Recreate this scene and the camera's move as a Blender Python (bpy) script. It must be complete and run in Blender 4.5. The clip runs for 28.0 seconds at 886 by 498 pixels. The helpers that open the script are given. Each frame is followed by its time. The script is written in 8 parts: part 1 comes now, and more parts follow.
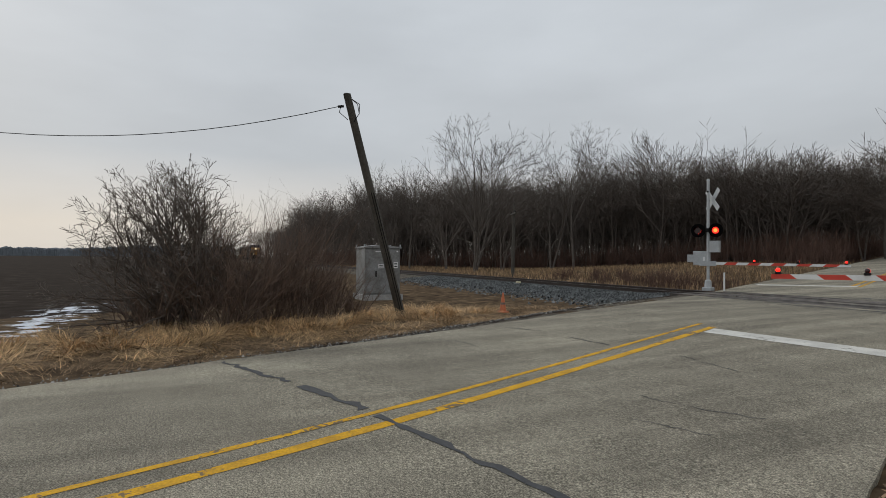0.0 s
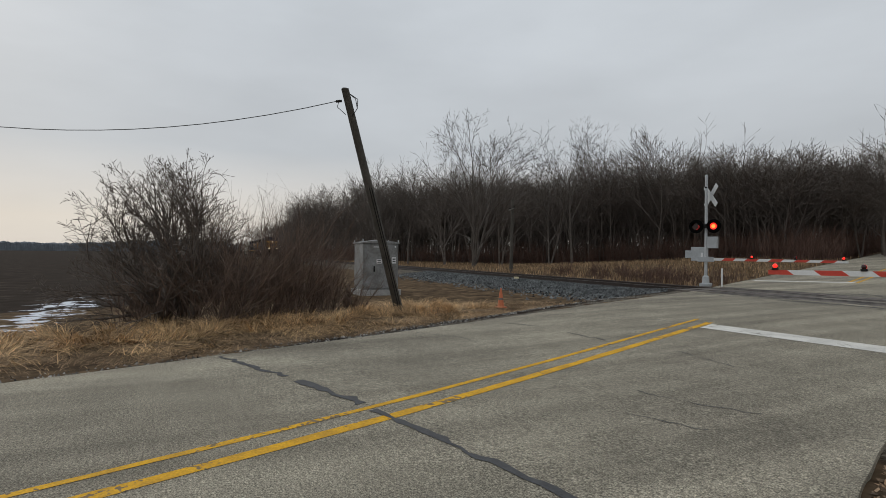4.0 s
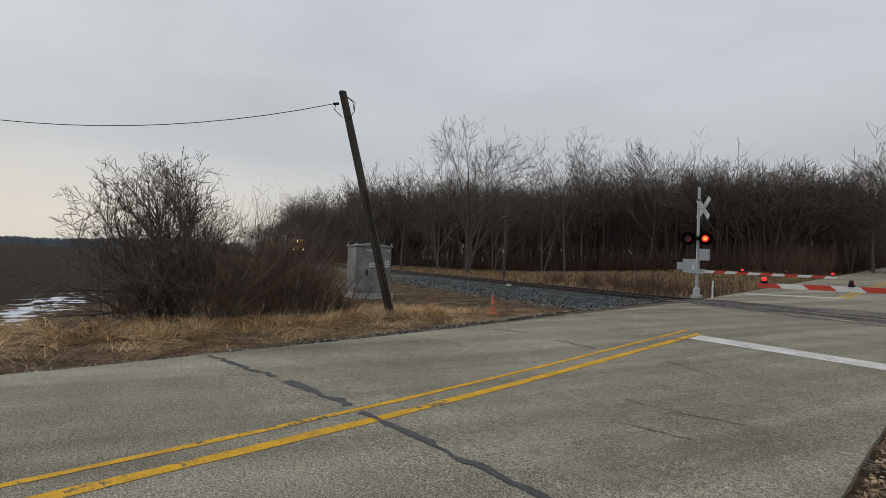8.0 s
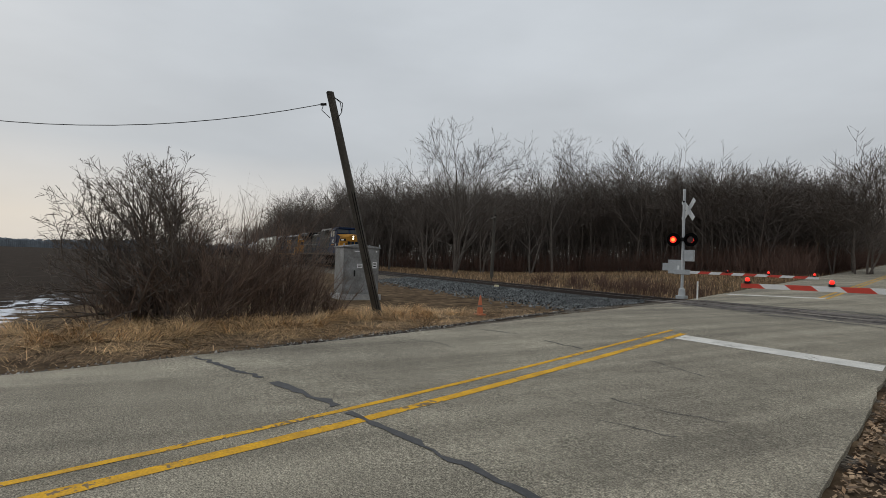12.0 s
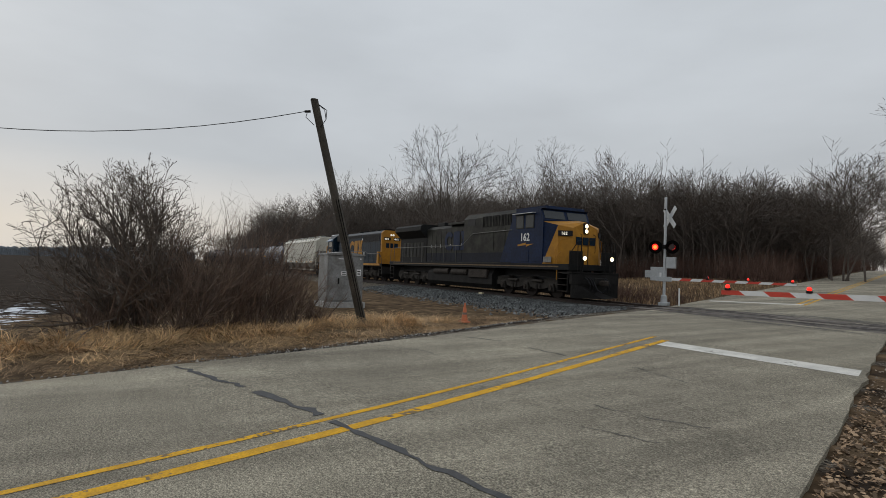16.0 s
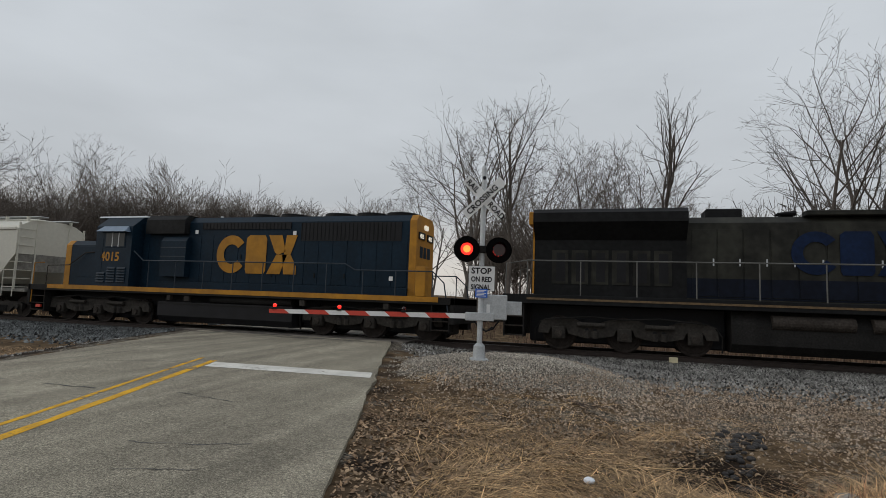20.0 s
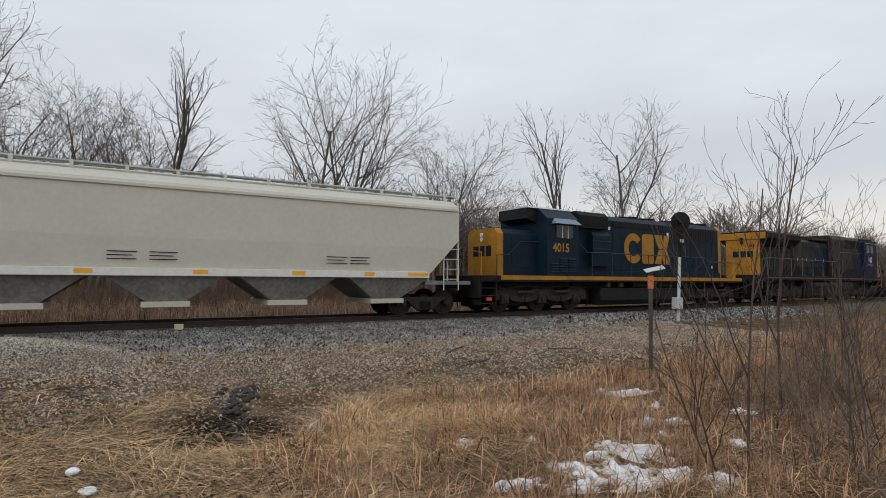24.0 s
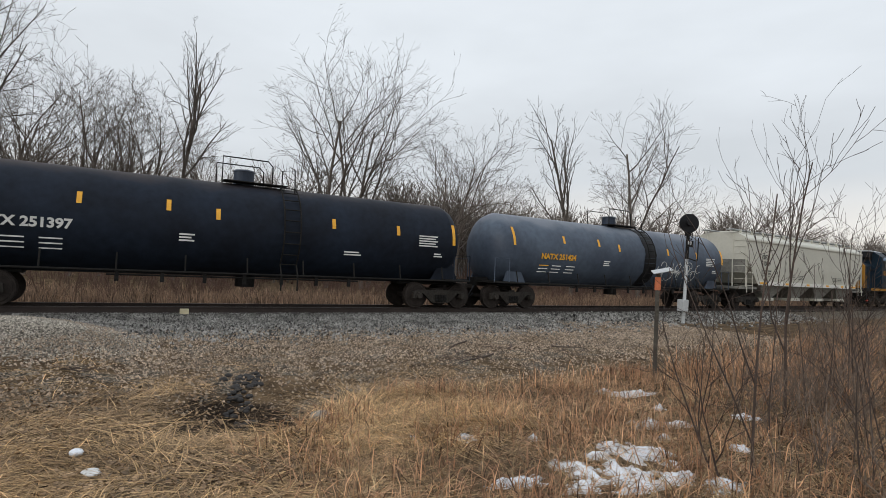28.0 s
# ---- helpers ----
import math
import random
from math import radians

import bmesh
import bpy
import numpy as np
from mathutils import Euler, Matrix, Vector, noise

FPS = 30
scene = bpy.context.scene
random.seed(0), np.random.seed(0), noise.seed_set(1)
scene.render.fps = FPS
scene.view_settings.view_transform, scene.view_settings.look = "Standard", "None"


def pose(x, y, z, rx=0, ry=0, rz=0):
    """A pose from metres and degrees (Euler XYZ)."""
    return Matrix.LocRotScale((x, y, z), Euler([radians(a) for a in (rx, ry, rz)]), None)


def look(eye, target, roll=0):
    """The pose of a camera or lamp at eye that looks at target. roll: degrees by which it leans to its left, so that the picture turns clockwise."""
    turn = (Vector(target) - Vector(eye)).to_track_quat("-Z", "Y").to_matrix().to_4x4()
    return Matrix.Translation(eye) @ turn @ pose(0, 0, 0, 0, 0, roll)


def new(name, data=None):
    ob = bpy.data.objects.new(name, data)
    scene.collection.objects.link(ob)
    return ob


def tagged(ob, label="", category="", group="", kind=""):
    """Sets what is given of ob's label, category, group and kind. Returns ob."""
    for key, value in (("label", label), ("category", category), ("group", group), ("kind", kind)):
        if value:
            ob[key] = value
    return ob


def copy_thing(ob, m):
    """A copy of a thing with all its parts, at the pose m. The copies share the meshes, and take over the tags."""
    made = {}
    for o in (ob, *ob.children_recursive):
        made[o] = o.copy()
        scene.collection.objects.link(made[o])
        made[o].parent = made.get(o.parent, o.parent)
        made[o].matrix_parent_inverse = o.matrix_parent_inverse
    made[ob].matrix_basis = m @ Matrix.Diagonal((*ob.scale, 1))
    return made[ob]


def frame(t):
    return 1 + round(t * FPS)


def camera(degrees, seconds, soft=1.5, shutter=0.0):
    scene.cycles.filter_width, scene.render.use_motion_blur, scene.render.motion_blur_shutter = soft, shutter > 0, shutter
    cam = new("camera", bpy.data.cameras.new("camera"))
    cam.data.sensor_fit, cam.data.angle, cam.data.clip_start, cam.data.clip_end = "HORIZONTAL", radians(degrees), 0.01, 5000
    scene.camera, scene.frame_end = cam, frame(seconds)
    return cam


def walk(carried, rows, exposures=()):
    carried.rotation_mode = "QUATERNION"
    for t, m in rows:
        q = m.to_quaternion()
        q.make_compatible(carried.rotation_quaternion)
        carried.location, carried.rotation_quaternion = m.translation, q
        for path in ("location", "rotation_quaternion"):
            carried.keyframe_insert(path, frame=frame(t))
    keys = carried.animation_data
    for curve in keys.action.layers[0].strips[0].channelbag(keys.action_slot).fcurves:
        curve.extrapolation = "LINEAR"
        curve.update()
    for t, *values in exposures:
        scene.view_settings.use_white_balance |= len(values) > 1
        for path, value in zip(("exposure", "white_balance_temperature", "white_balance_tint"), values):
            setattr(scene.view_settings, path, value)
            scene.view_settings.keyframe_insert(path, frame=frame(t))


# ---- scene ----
cam = camera(77.65, 28.0, soft=0.6)
PATH = [
    (0, pose(-0.058, -0.026, 1.615, 90.87, -0.47, 65.11)),
    (0.5, pose(-0.056, -0.022, 1.613, 90.80, -0.40, 65.01)),
    (1, pose(-0.052, -0.013, 1.611, 90.64, -0.23, 64.95)),
    (1.5, pose(-0.049, -0.012, 1.609, 90.52, -0.15, 64.95)),
    (2, pose(-0.049, -0.013, 1.610, 90.45, -0.13, 65.01)),
    (2.5, pose(-0.047, -0.015, 1.612, 90.39, -0.17, 65.12)),
    (3, pose(-0.050, -0.015, 1.616, 90.35, -0.27, 65.14)),
    (3.5, pose(-0.050, -0.012, 1.610, 90.35, -0.40, 65.10)),
    (5.5, pose(-0.038, -0.012, 1.613, 90.64, -1.26, 64.39)),
    (6, pose(-0.035, -0.008, 1.607, 90.73, -1.43, 64.26)),
    (6.5, pose(-0.030, -0.012, 1.604, 90.84, -1.57, 64.24)),
    (7, pose(-0.021, -0.013, 1.598, 90.87, -1.85, 64.21)),
    (7.5, pose(-0.019, -0.013, 1.597, 90.93, -2.02, 64.28)),
    (8, pose(-0.013, -0.009, 1.595, 91.00, -2.09, 64.29)),
    (8.5, pose(-0.010, -0.002, 1.595, 90.95, -2.21, 64.31)),
    (9, pose(-0.007, 0.003, 1.593, 90.95, -2.25, 64.25)),
    (9.5, pose(-0.005, 0.009, 1.593, 90.88, -2.24, 64.10)),
    (10, pose(-0.002, 0.010, 1.592, 90.89, -2.15, 63.92)),
    (10.5, pose(0.004, 0.005, 1.588, 90.90, -2.17, 63.66)),
    (11, pose(0.008, -0.001, 1.587, 91.00, -2.15, 63.47)),
    (11.5, pose(0.011, -0.006, 1.587, 91.08, -2.10, 63.20)),
    (12, pose(0.012, -0.009, 1.587, 91.17, -2.06, 63.05)),
    (12.5, pose(0.012, -0.011, 1.591, 91.25, -1.99, 62.82)),
    (14.5, pose(0.018, -0.004, 1.588, 91.71, -1.93, 61.99)),
    (15, pose(0.018, -0.012, 1.588, 91.79, -1.94, 61.88)),
    (15.5, pose(0.018, -0.012, 1.590, 91.87, -1.98, 61.68)),
    (16, pose(0.017, -0.012, 1.590, 91.99, -1.99, 61.44)),
    (16.5, pose(0.017, -0.009, 1.588, 92.04, -2.00, 61.28)),
    (17, pose(0.015, -0.006, 1.589, 92.10, -2.01, 61.14)),
    (17.5, pose(0.017, -0.007, 1.590, 92.10, -2.03, 60.96)),
    (18, pose(0.015, -0.002, 1.588, 92.13, -2.08, 60.78)),
    (18.5, pose(0.008, 0.011, 1.591, 92.09, -2.13, 60.53)),
    (19, pose(-0.002, 0.029, 1.598, 92.97, -2.63, 48.27)),
    (19.5, pose(-0.007, 0.022, 1.590, 94.30, -2.53, 33.55)),
    (20, pose(-0.001, 0.020, 1.599, 95.63, -2.14, 17.23)),
    (20.5, pose(0.010, 0.021, 1.605, 94.70, -1.57, 5.00)),
    (21, pose(0.028, 0.020, 1.602, 93.46, -1.62, -14.53)),
    (21.5, pose(0.036, 0.013, 1.600, 92.62, -1.45, -26.83)),
    (22, pose(0.040, 0.004, 1.599, 92.40, -0.57, -31.63)),
    (22.5, pose(0.040, 0.009, 1.601, 91.95, -0.67, -32.63)),
    (24.5, pose(0.037, -0.004, 1.600, 93.77, -0.15, -30.27)),
    (25, pose(0.037, -0.004, 1.601, 94.06, 0.09, -30.30)),
    (25.5, pose(0.035, 0.002, 1.605, 93.59, 0.09, -29.85)),
    (26, pose(0.033, 0.013, 1.610, 92.97, -1.10, -29.56)),
    (26.5, pose(0.029, 0.021, 1.610, 92.86, -1.93, -29.99)),
    (27, pose(0.030, 0.027, 1.608, 92.73, -2.22, -30.04)),
    (27.5, pose(0.030, 0.031, 1.610, 92.60, -2.37, -29.84)),
    (28, pose(0.028, 0.033, 1.612, 92.51, -2.34, -30.20)),
]
walk(cam, PATH, exposures=[(0.0, 0.05), (18.5, 0.05), (19.2, 0.06), (20.0, 0.05), (20.6, 0.03), (21.0, 0.05), (21.5, 0.28), (22.0, 0.48), (24.5, 0.4), (25.2, 0.4), (26.0, 0.48), (28.0, 0.5)])

# ---- sky and light ----
SUN_EL, SUN_AZ = 24.0, 200.0
world = bpy.data.worlds.new("overcast_sky")
scene.world = world
world.use_nodes = True
wn, wl = world.node_tree.nodes, world.node_tree.links
wn.clear()
w_out = wn.new("ShaderNodeOutputWorld")
w_bg = wn.new("ShaderNodeBackground")
w_sky = wn.new("ShaderNodeTexSky")
w_sky.sky_type, w_sky.sun_disc = "NISHITA", False
w_sky.sun_elevation, w_sky.sun_rotation = radians(SUN_EL), radians(90 - SUN_AZ)
w_sky.dust_density, w_sky.air_density = 1.0, 1.0
w_tc = wn.new("ShaderNodeTexCoord")
w_sep = wn.new("ShaderNodeSeparateXYZ")
w_ramp = wn.new("ShaderNodeValToRGB")
el = w_ramp.color_ramp.elements
el[0].position, el[0].color = 0.0, (5.6, 5.5, 5.3, 1)
el[1].position, el[1].color = 1.0, (6.4, 6.75, 7.2, 1)
for pos, col in ((0.05, (6.1, 5.75, 5.3, 1)), (0.10, (5.9, 5.75, 5.55, 1)), (0.17, (4.9, 5.15, 5.4, 1)), (0.4, (5.6, 5.95, 6.3, 1))):
    e = el.new(pos)
    e.color = col
w_map = wn.new("ShaderNodeMapping")
w_map.inputs["Scale"].default_value = (1.6, 1.6, 5.0)
w_noise = wn.new("ShaderNodeTexNoise")
w_noise.inputs["Scale"].default_value, w_noise.inputs["Detail"].default_value = 1.6, 5.0
w_var = wn.new("ShaderNodeMapRange")
w_var.inputs["From Min"].default_value, w_var.inputs["From Max"].default_value = 0.3, 0.7
w_var.inputs["To Min"].default_value, w_var.inputs["To Max"].default_value = 0.93, 1.08
w_mul = wn.new("ShaderNodeMix")
w_mul.data_type, w_mul.blend_type = "RGBA", "MULTIPLY"
w_mul.inputs[0].default_value = 1.0
w_mix = wn.new("ShaderNodeMix")
w_mix.data_type = "RGBA"
w_mix.inputs[0].default_value = 0.96
wl.new(w_tc.outputs["Generated"], w_sep.inputs[0])
wl.new(w_sep.outputs["Z"], w_ramp.inputs[0])
wl.new(w_tc.outputs["Generated"], w_map.inputs[0])
wl.new(w_map.outputs[0], w_noise.inputs["Vector"])
wl.new(w_noise.outputs["Fac"], w_var.inputs["Value"])
wl.new(w_ramp.outputs[0], w_mul.inputs[6])
wl.new(w_var.outputs[0], w_mul.inputs[7])
wl.new(w_sky.outputs[0], w_mix.inputs[6])
wl.new(w_mul.outputs[2], w_mix.inputs[7])
wl.new(w_mix.outputs[2], w_bg.inputs["Color"])
w_bg.inputs["Strength"].default_value = 0.1
wl.new(w_bg.outputs[0], w_out.inputs[0])

sun_data = bpy.data.lights.new("sun", "SUN")
sun_data.energy, sun_data.angle, sun_data.color = 0.5, radians(30), (1.0, 0.95, 0.88)
sun = new("sun", sun_data)
sun.matrix_world = look((0, 0, 60), (-60 * math.cos(radians(SUN_AZ)), -60 * math.sin(radians(SUN_AZ)), 60 - 60 * math.tan(radians(SUN_EL))))

# ---- building tools ----
def mat(name, color, rough=0.7, metal=0.0, var=0.25, scale=6.0, bump=0.0, fine=60.0, color2=None, emit=None, spec=0.5, obj_var=0.0, isl_var=0.0):
    """A procedural surface with grain at two scales."""
    m = bpy.data.materials.new(name)
    m.use_nodes = True
    n, l = m.node_tree.nodes, m.node_tree.links
    b = n["Principled BSDF"]
    b.inputs["Roughness"].default_value, b.inputs["Metallic"].default_value = rough, metal
    b.inputs["Specular IOR Level"].default_value = spec
    tc = n.new("ShaderNodeTexCoord")
    big, small = n.new("ShaderNodeTexNoise"), n.new("ShaderNodeTexNoise")
    big.inputs["Scale"].default_value, big.inputs["Detail"].default_value = scale, 6.0
    small.inputs["Scale"].default_value, small.inputs["Detail"].default_value = fine, 3.0
    for q in (big, small):
        l.new(tc.outputs["Object"], q.inputs["Vector"])
    ramp = n.new("ShaderNodeValToRGB")
    c2 = color2 or tuple(c * (1 - var) for c in color)
    ramp.color_ramp.elements[0].position, ramp.color_ramp.elements[0].color = 0.36, (*c2, 1)
    ramp.color_ramp.elements[1].position, ramp.color_ramp.elements[1].color = 0.64, (*color, 1)
    l.new(big.outputs["Fac"], ramp.inputs[0])
    mr = n.new("ShaderNodeMapRange")
    mr.inputs["From Min"].default_value, mr.inputs["From Max"].default_value = 0.25, 0.75
    mr.inputs["To Min"].default_value, mr.inputs["To Max"].default_value = 1 - var, 1 + var
    l.new(small.outputs["Fac"], mr.inputs["Value"])
    mul = n.new("ShaderNodeMix")
    mul.data_type, mul.blend_type = "RGBA", "MULTIPLY"
    mul.inputs[0].default_value = 1.0
    l.new(ramp.outputs[0], mul.inputs[6])
    l.new(mr.outputs[0], mul.inputs[7])
    last = mul.outputs[2]
    for amount, node, socket in ((obj_var, "ShaderNodeObjectInfo", "Random"), (isl_var, "ShaderNodeNewGeometry", "Random Per Island")):
        if amount:
            src, r2, m2 = n.new(node), n.new("ShaderNodeMapRange"), n.new("ShaderNodeMix")
            r2.inputs["To Min"].default_value, r2.inputs["To Max"].default_value = 1 - amount, 1 + amount
            m2.data_type, m2.blend_type = "RGBA", "MULTIPLY"
            m2.inputs[0].default_value = 1.0
            l.new(src.outputs[socket], r2.inputs["Value"])
            l.new(last, m2.inputs[6])
            l.new(r2.outputs[0], m2.inputs[7])
            last = m2.outputs[2]
    l.new(last, b.inputs["Base Color"])
    if bump:
        bp = n.new("ShaderNodeBump")
        bp.inputs["Strength"].default_value, bp.inputs["Distance"].default_value = bump, 0.02
        l.new(small.outputs["Fac"], bp.inputs["Height"])
        l.new(bp.outputs[0], b.inputs["Normal"])
    if emit:
        b.inputs["Emission Color"].default_value = (*emit[0], 1)
        b.inputs["Emission Strength"].default_value = emit[1]
    return m


def link_mesh(name, verts, faces, material, smooth=False):
    me = bpy.data.meshes.new(name)
    me.from_pydata(verts, [], faces)
    me.materials.append(material)
    if smooth:
        me.polygons.foreach_set("use_smooth", [True] * len(me.polygons))
    return me


def array_mesh(name, V, F, material, smooth=False):
    """Mesh from numpy arrays: V (n,3), F (m,3) or (m,4)."""
    me = bpy.data.meshes.new(name)
    k = F.shape[1]
    me.vertices.add(len(V))
    me.vertices.foreach_set("co", np.ascontiguousarray(V, dtype=np.float32).ravel())
    me.loops.add(F.size)
    me.loops.foreach_set("vertex_index", np.ascontiguousarray(F, dtype=np.int32).ravel())
    me.polygons.add(len(F))
    me.polygons.foreach_set("loop_start", np.arange(0, F.size, k, dtype=np.int32))
    me.materials.append(material)
    me.update(calc_edges=True)
    if smooth:
        me.polygons.foreach_set("use_smooth", np.ones(len(F), dtype=bool))
    return me


def part(name, bm, material, parent, label=""):
    """Links a bmesh as one mesh object under a thing or a part."""
    me = bpy.data.meshes.new(name)
    bm.normal_update()
    bm.to_mesh(me)
    bm.free()
    me.materials.append(material)
    ob = new(name, me)
    ob.parent = parent
    if label:
        ob["label"] = label
    return ob


def mpart(name, me, parent, label=""):
    ob = new(name, me)
    ob.parent = parent
    if label:
        ob["label"] = label
    return ob


def thing(name, label, category, m=None, group="", kind=""):
    ob = new(name)
    ob.empty_display_size = 0.2
    if m is not None:
        ob.matrix_world = m
    return tagged(ob, label, category, group, kind)


def box(bm, x0, x1, y0, y1, z0, z1, bevel=0.0, m=None):
    r = bmesh.ops.create_cube(bm, size=1.0)
    vs = r["verts"]
    for v in vs:
        v.co = Vector(((x0 + x1) / 2 + v.co.x * (x1 - x0), (y0 + y1) / 2 + v.co.y * (y1 - y0), (z0 + z1) / 2 + v.co.z * (z1 - z0)))
        if m is not None:
            v.co = m @ v.co
    if bevel:
        es = list({e for v in vs for e in v.link_edges})
        bmesh.ops.bevel(bm, geom=es, offset=bevel, segments=1, affect="EDGES")
    return bm


def cyl(bm, p0, p1, r0, r1=None, seg=12, caps=True):
    p0, p1 = Vector(p0), Vector(p1)
    r1 = r0 if r1 is None else r1
    d = p1 - p0
    m = Matrix.Translation((p0 + p1) / 2) @ d.to_track_quat("Z", "Y").to_matrix().to_4x4()
    bmesh.ops.create_cone(bm, cap_ends=caps, segments=seg, radius1=r0, radius2=r1, depth=d.length, matrix=m)
    return bm


def prism(bm, outline, y0, y1, axis="y"):
    """A closed outline of (a, b) swept from y0 to y1 along an axis."""
    def at(a, b, c):
        return {"y": (a, c, b), "x": (c, a, b), "z": (a, b, c)}[axis]
    lo = [bm.verts.new(at(a, b, y0)) for a, b in outline]
    hi = [bm.verts.new(at(a, b, y1)) for a, b in outline]
    n = len(outline)
    bm.faces.new(lo)
    bm.faces.new(hi[::-1])
    for i in range(n):
        bm.faces.new((lo[i], hi[i], hi[(i + 1) % n], lo[(i + 1) % n]))
    bmesh.ops.recalc_face_normals(bm, faces=bm.faces)
    return bm


def pipe(bm, pts, r, seg=6):
    """One bent tube along the points."""
    pts = [Vector(p) for p in pts]
    rings = []
    for i, p in enumerate(pts):
        d = (pts[min(i + 1, len(pts) - 1)] - pts[max(i - 1, 0)]).normalized()
        ref = Vector((0, 0, 1)) if abs(d.z) < 0.9 else Vector((1, 0, 0))
        if rings:
            ref = last
        u = d.cross(ref).normalized()
        v = u.cross(d)
        last = v
        rings.append([bm.verts.new(p + (u * math.cos(k * 2 * math.pi / seg) + v * math.sin(k * 2 * math.pi / seg)) * r) for k in range(seg)])
    for r0, r1 in zip(rings[:-1], rings[1:]):
        for k in range(seg):
            bm.faces.new((r0[k], r0[(k + 1) % seg], r1[(k + 1) % seg], r1[k]))
    bm.faces.new(rings[0][::-1])
    bm.faces.new(rings[-1])
    return bm


def B():
    return bmesh.new()


def letters(name, text, size, material, parent, m, label="", bold=0.0, squeeze=1.0):
    """Raised lettering from the built-in font, as a mesh; m places its left end, reading along local x."""
    cu = bpy.data.curves.new(name, "FONT")
    cu.body, cu.size, cu.extrude, cu.offset, cu.resolution_u = text, size, 0.003, bold, 3
    ob = bpy.data.objects.new(name, cu)
    scene.collection.objects.link(ob)
    dg = bpy.context.evaluated_depsgraph_get()
    me = bpy.data.meshes.new_from_object(ob.evaluated_get(dg))
    me.transform(Matrix.Diagonal((squeeze, 1, 1, 1)))
    bpy.data.objects.remove(ob)
    bpy.data.curves.remove(cu)
    me.materials.clear()
    me.materials.append(material)
    o = new(name, me)
    o.parent = parent
    o.matrix_local = m
    if label:
        o["label"] = label
    return o


def chain(segs, sides):
    """Like tubes, for segments that follow one another: neighbours share their ring."""
    V, F, base, run = [], [], 0, []
    S = [tuple(q) for q in np.asarray(segs, dtype=float)]
    runs = []
    for q in S:
        if run and np.allclose(run[-1][3:6], q[:3], atol=1e-6):
            run.append(q)
        else:
            if run:
                runs.append(run)
            run = [q]
    runs.append(run)
    ang = np.arange(sides) * 2 * np.pi / sides
    for run in runs:
        pts = [np.array(run[0][:3])] + [np.array(q[3:6]) for q in run]
        rad = [run[0][6]] + [q[7] for q in run]
        for i, p in enumerate(pts):
            d = pts[min(i + 1, len(pts) - 1)] - pts[max(i - 1, 0)]
            d = d / np.linalg.norm(d)
            a = np.cross(d, (1.0, 0.2, 0.0))
            a /= np.linalg.norm(a)
            b = np.cross(d, a)
            V.append(p + (a[None] * np.cos(ang)[:, None] + b[None] * np.sin(ang)[:, None]) * rad[i])
        for i in range(len(pts) - 1):
            for k in range(sides):
                j = (k + 1) % sides
                F.append((base + i * sides + k, base + i * sides + j, base + (i + 1) * sides + j, base + (i + 1) * sides + k))
        base += len(pts) * sides
    return np.concatenate(V), np.array(F)


def tubes(segs, sides):
    """Tubes for an (n, 8) array of x0 y0 z0 x1 y1 z1 r0 r1."""
    S = np.asarray(segs, dtype=float)
    a, b = S[:, 0:3], S[:, 3:6]
    d = b - a
    d /= np.maximum(np.linalg.norm(d, axis=1, keepdims=True), 1e-9)
    ref = np.where(np.abs(d[:, 2:3]) < 0.9, np.array([[0, 0, 1.0]]), np.array([[1.0, 0, 0]]))
    p = np.cross(d, ref)
    p /= np.linalg.norm(p, axis=1, keepdims=True)
    q = np.cross(d, p)
    ang = np.arange(sides) * 2 * np.pi / sides
    ring = p[:, None, :] * np.cos(ang)[None, :, None] + q[:, None, :] * np.sin(ang)[None, :, None]
    V = np.concatenate([a[:, None, :] + ring * S[:, 6][:, None, None], b[:, None, :] + ring * S[:, 7][:, None, None]], axis=1).reshape(-1, 3)
    base = (np.arange(len(S)) * 2 * sides)[:, None]
    F = []
    for i in range(sides):
        j = (i + 1) % sides
        F.append(np.concatenate([base + i, base + j, base + sides + j, base + sides + i], axis=1))
    return V, np.concatenate(F)


def twigs(segs, sides, thin):
    """Tubes for the stout segments; those thinner than thin are slim three-cornered slivers of two faces."""
    S = np.asarray(segs, dtype=float)
    fine = np.maximum(S[:, 6], S[:, 7]) < thin
    V, F = tubes(S[~fine], sides) if (~fine).any() else (np.zeros((0, 3)), np.zeros((0, 4), int))
    T = S[fine]
    if not len(T):
        return V, F
    a, b = T[:, 0:3], T[:, 3:6]
    d = b - a
    d /= np.maximum(np.linalg.norm(d, axis=1, keepdims=True), 1e-9)
    r = np.sin(np.arange(len(T))[:, None] * np.array([[12.9, 78.2, 37.7]])) + d[:, ::-1] * 0.3
    p = np.cross(d, r)
    p /= np.maximum(np.linalg.norm(p, axis=1, keepdims=True), 1e-9)
    w0, w1 = T[:, 6:7] * 1.35, T[:, 7:8] * 1.35
    Q = np.stack([a - p * w0, a + p * w0, b + p * w1, b - p * w1], 1).reshape(-1, 3)
    G = (np.arange(len(T)) * 4)[:, None] + np.array([[0, 1, 2, 3]]) + len(V)
    return np.concatenate([V, Q]), np.concatenate([F, G])

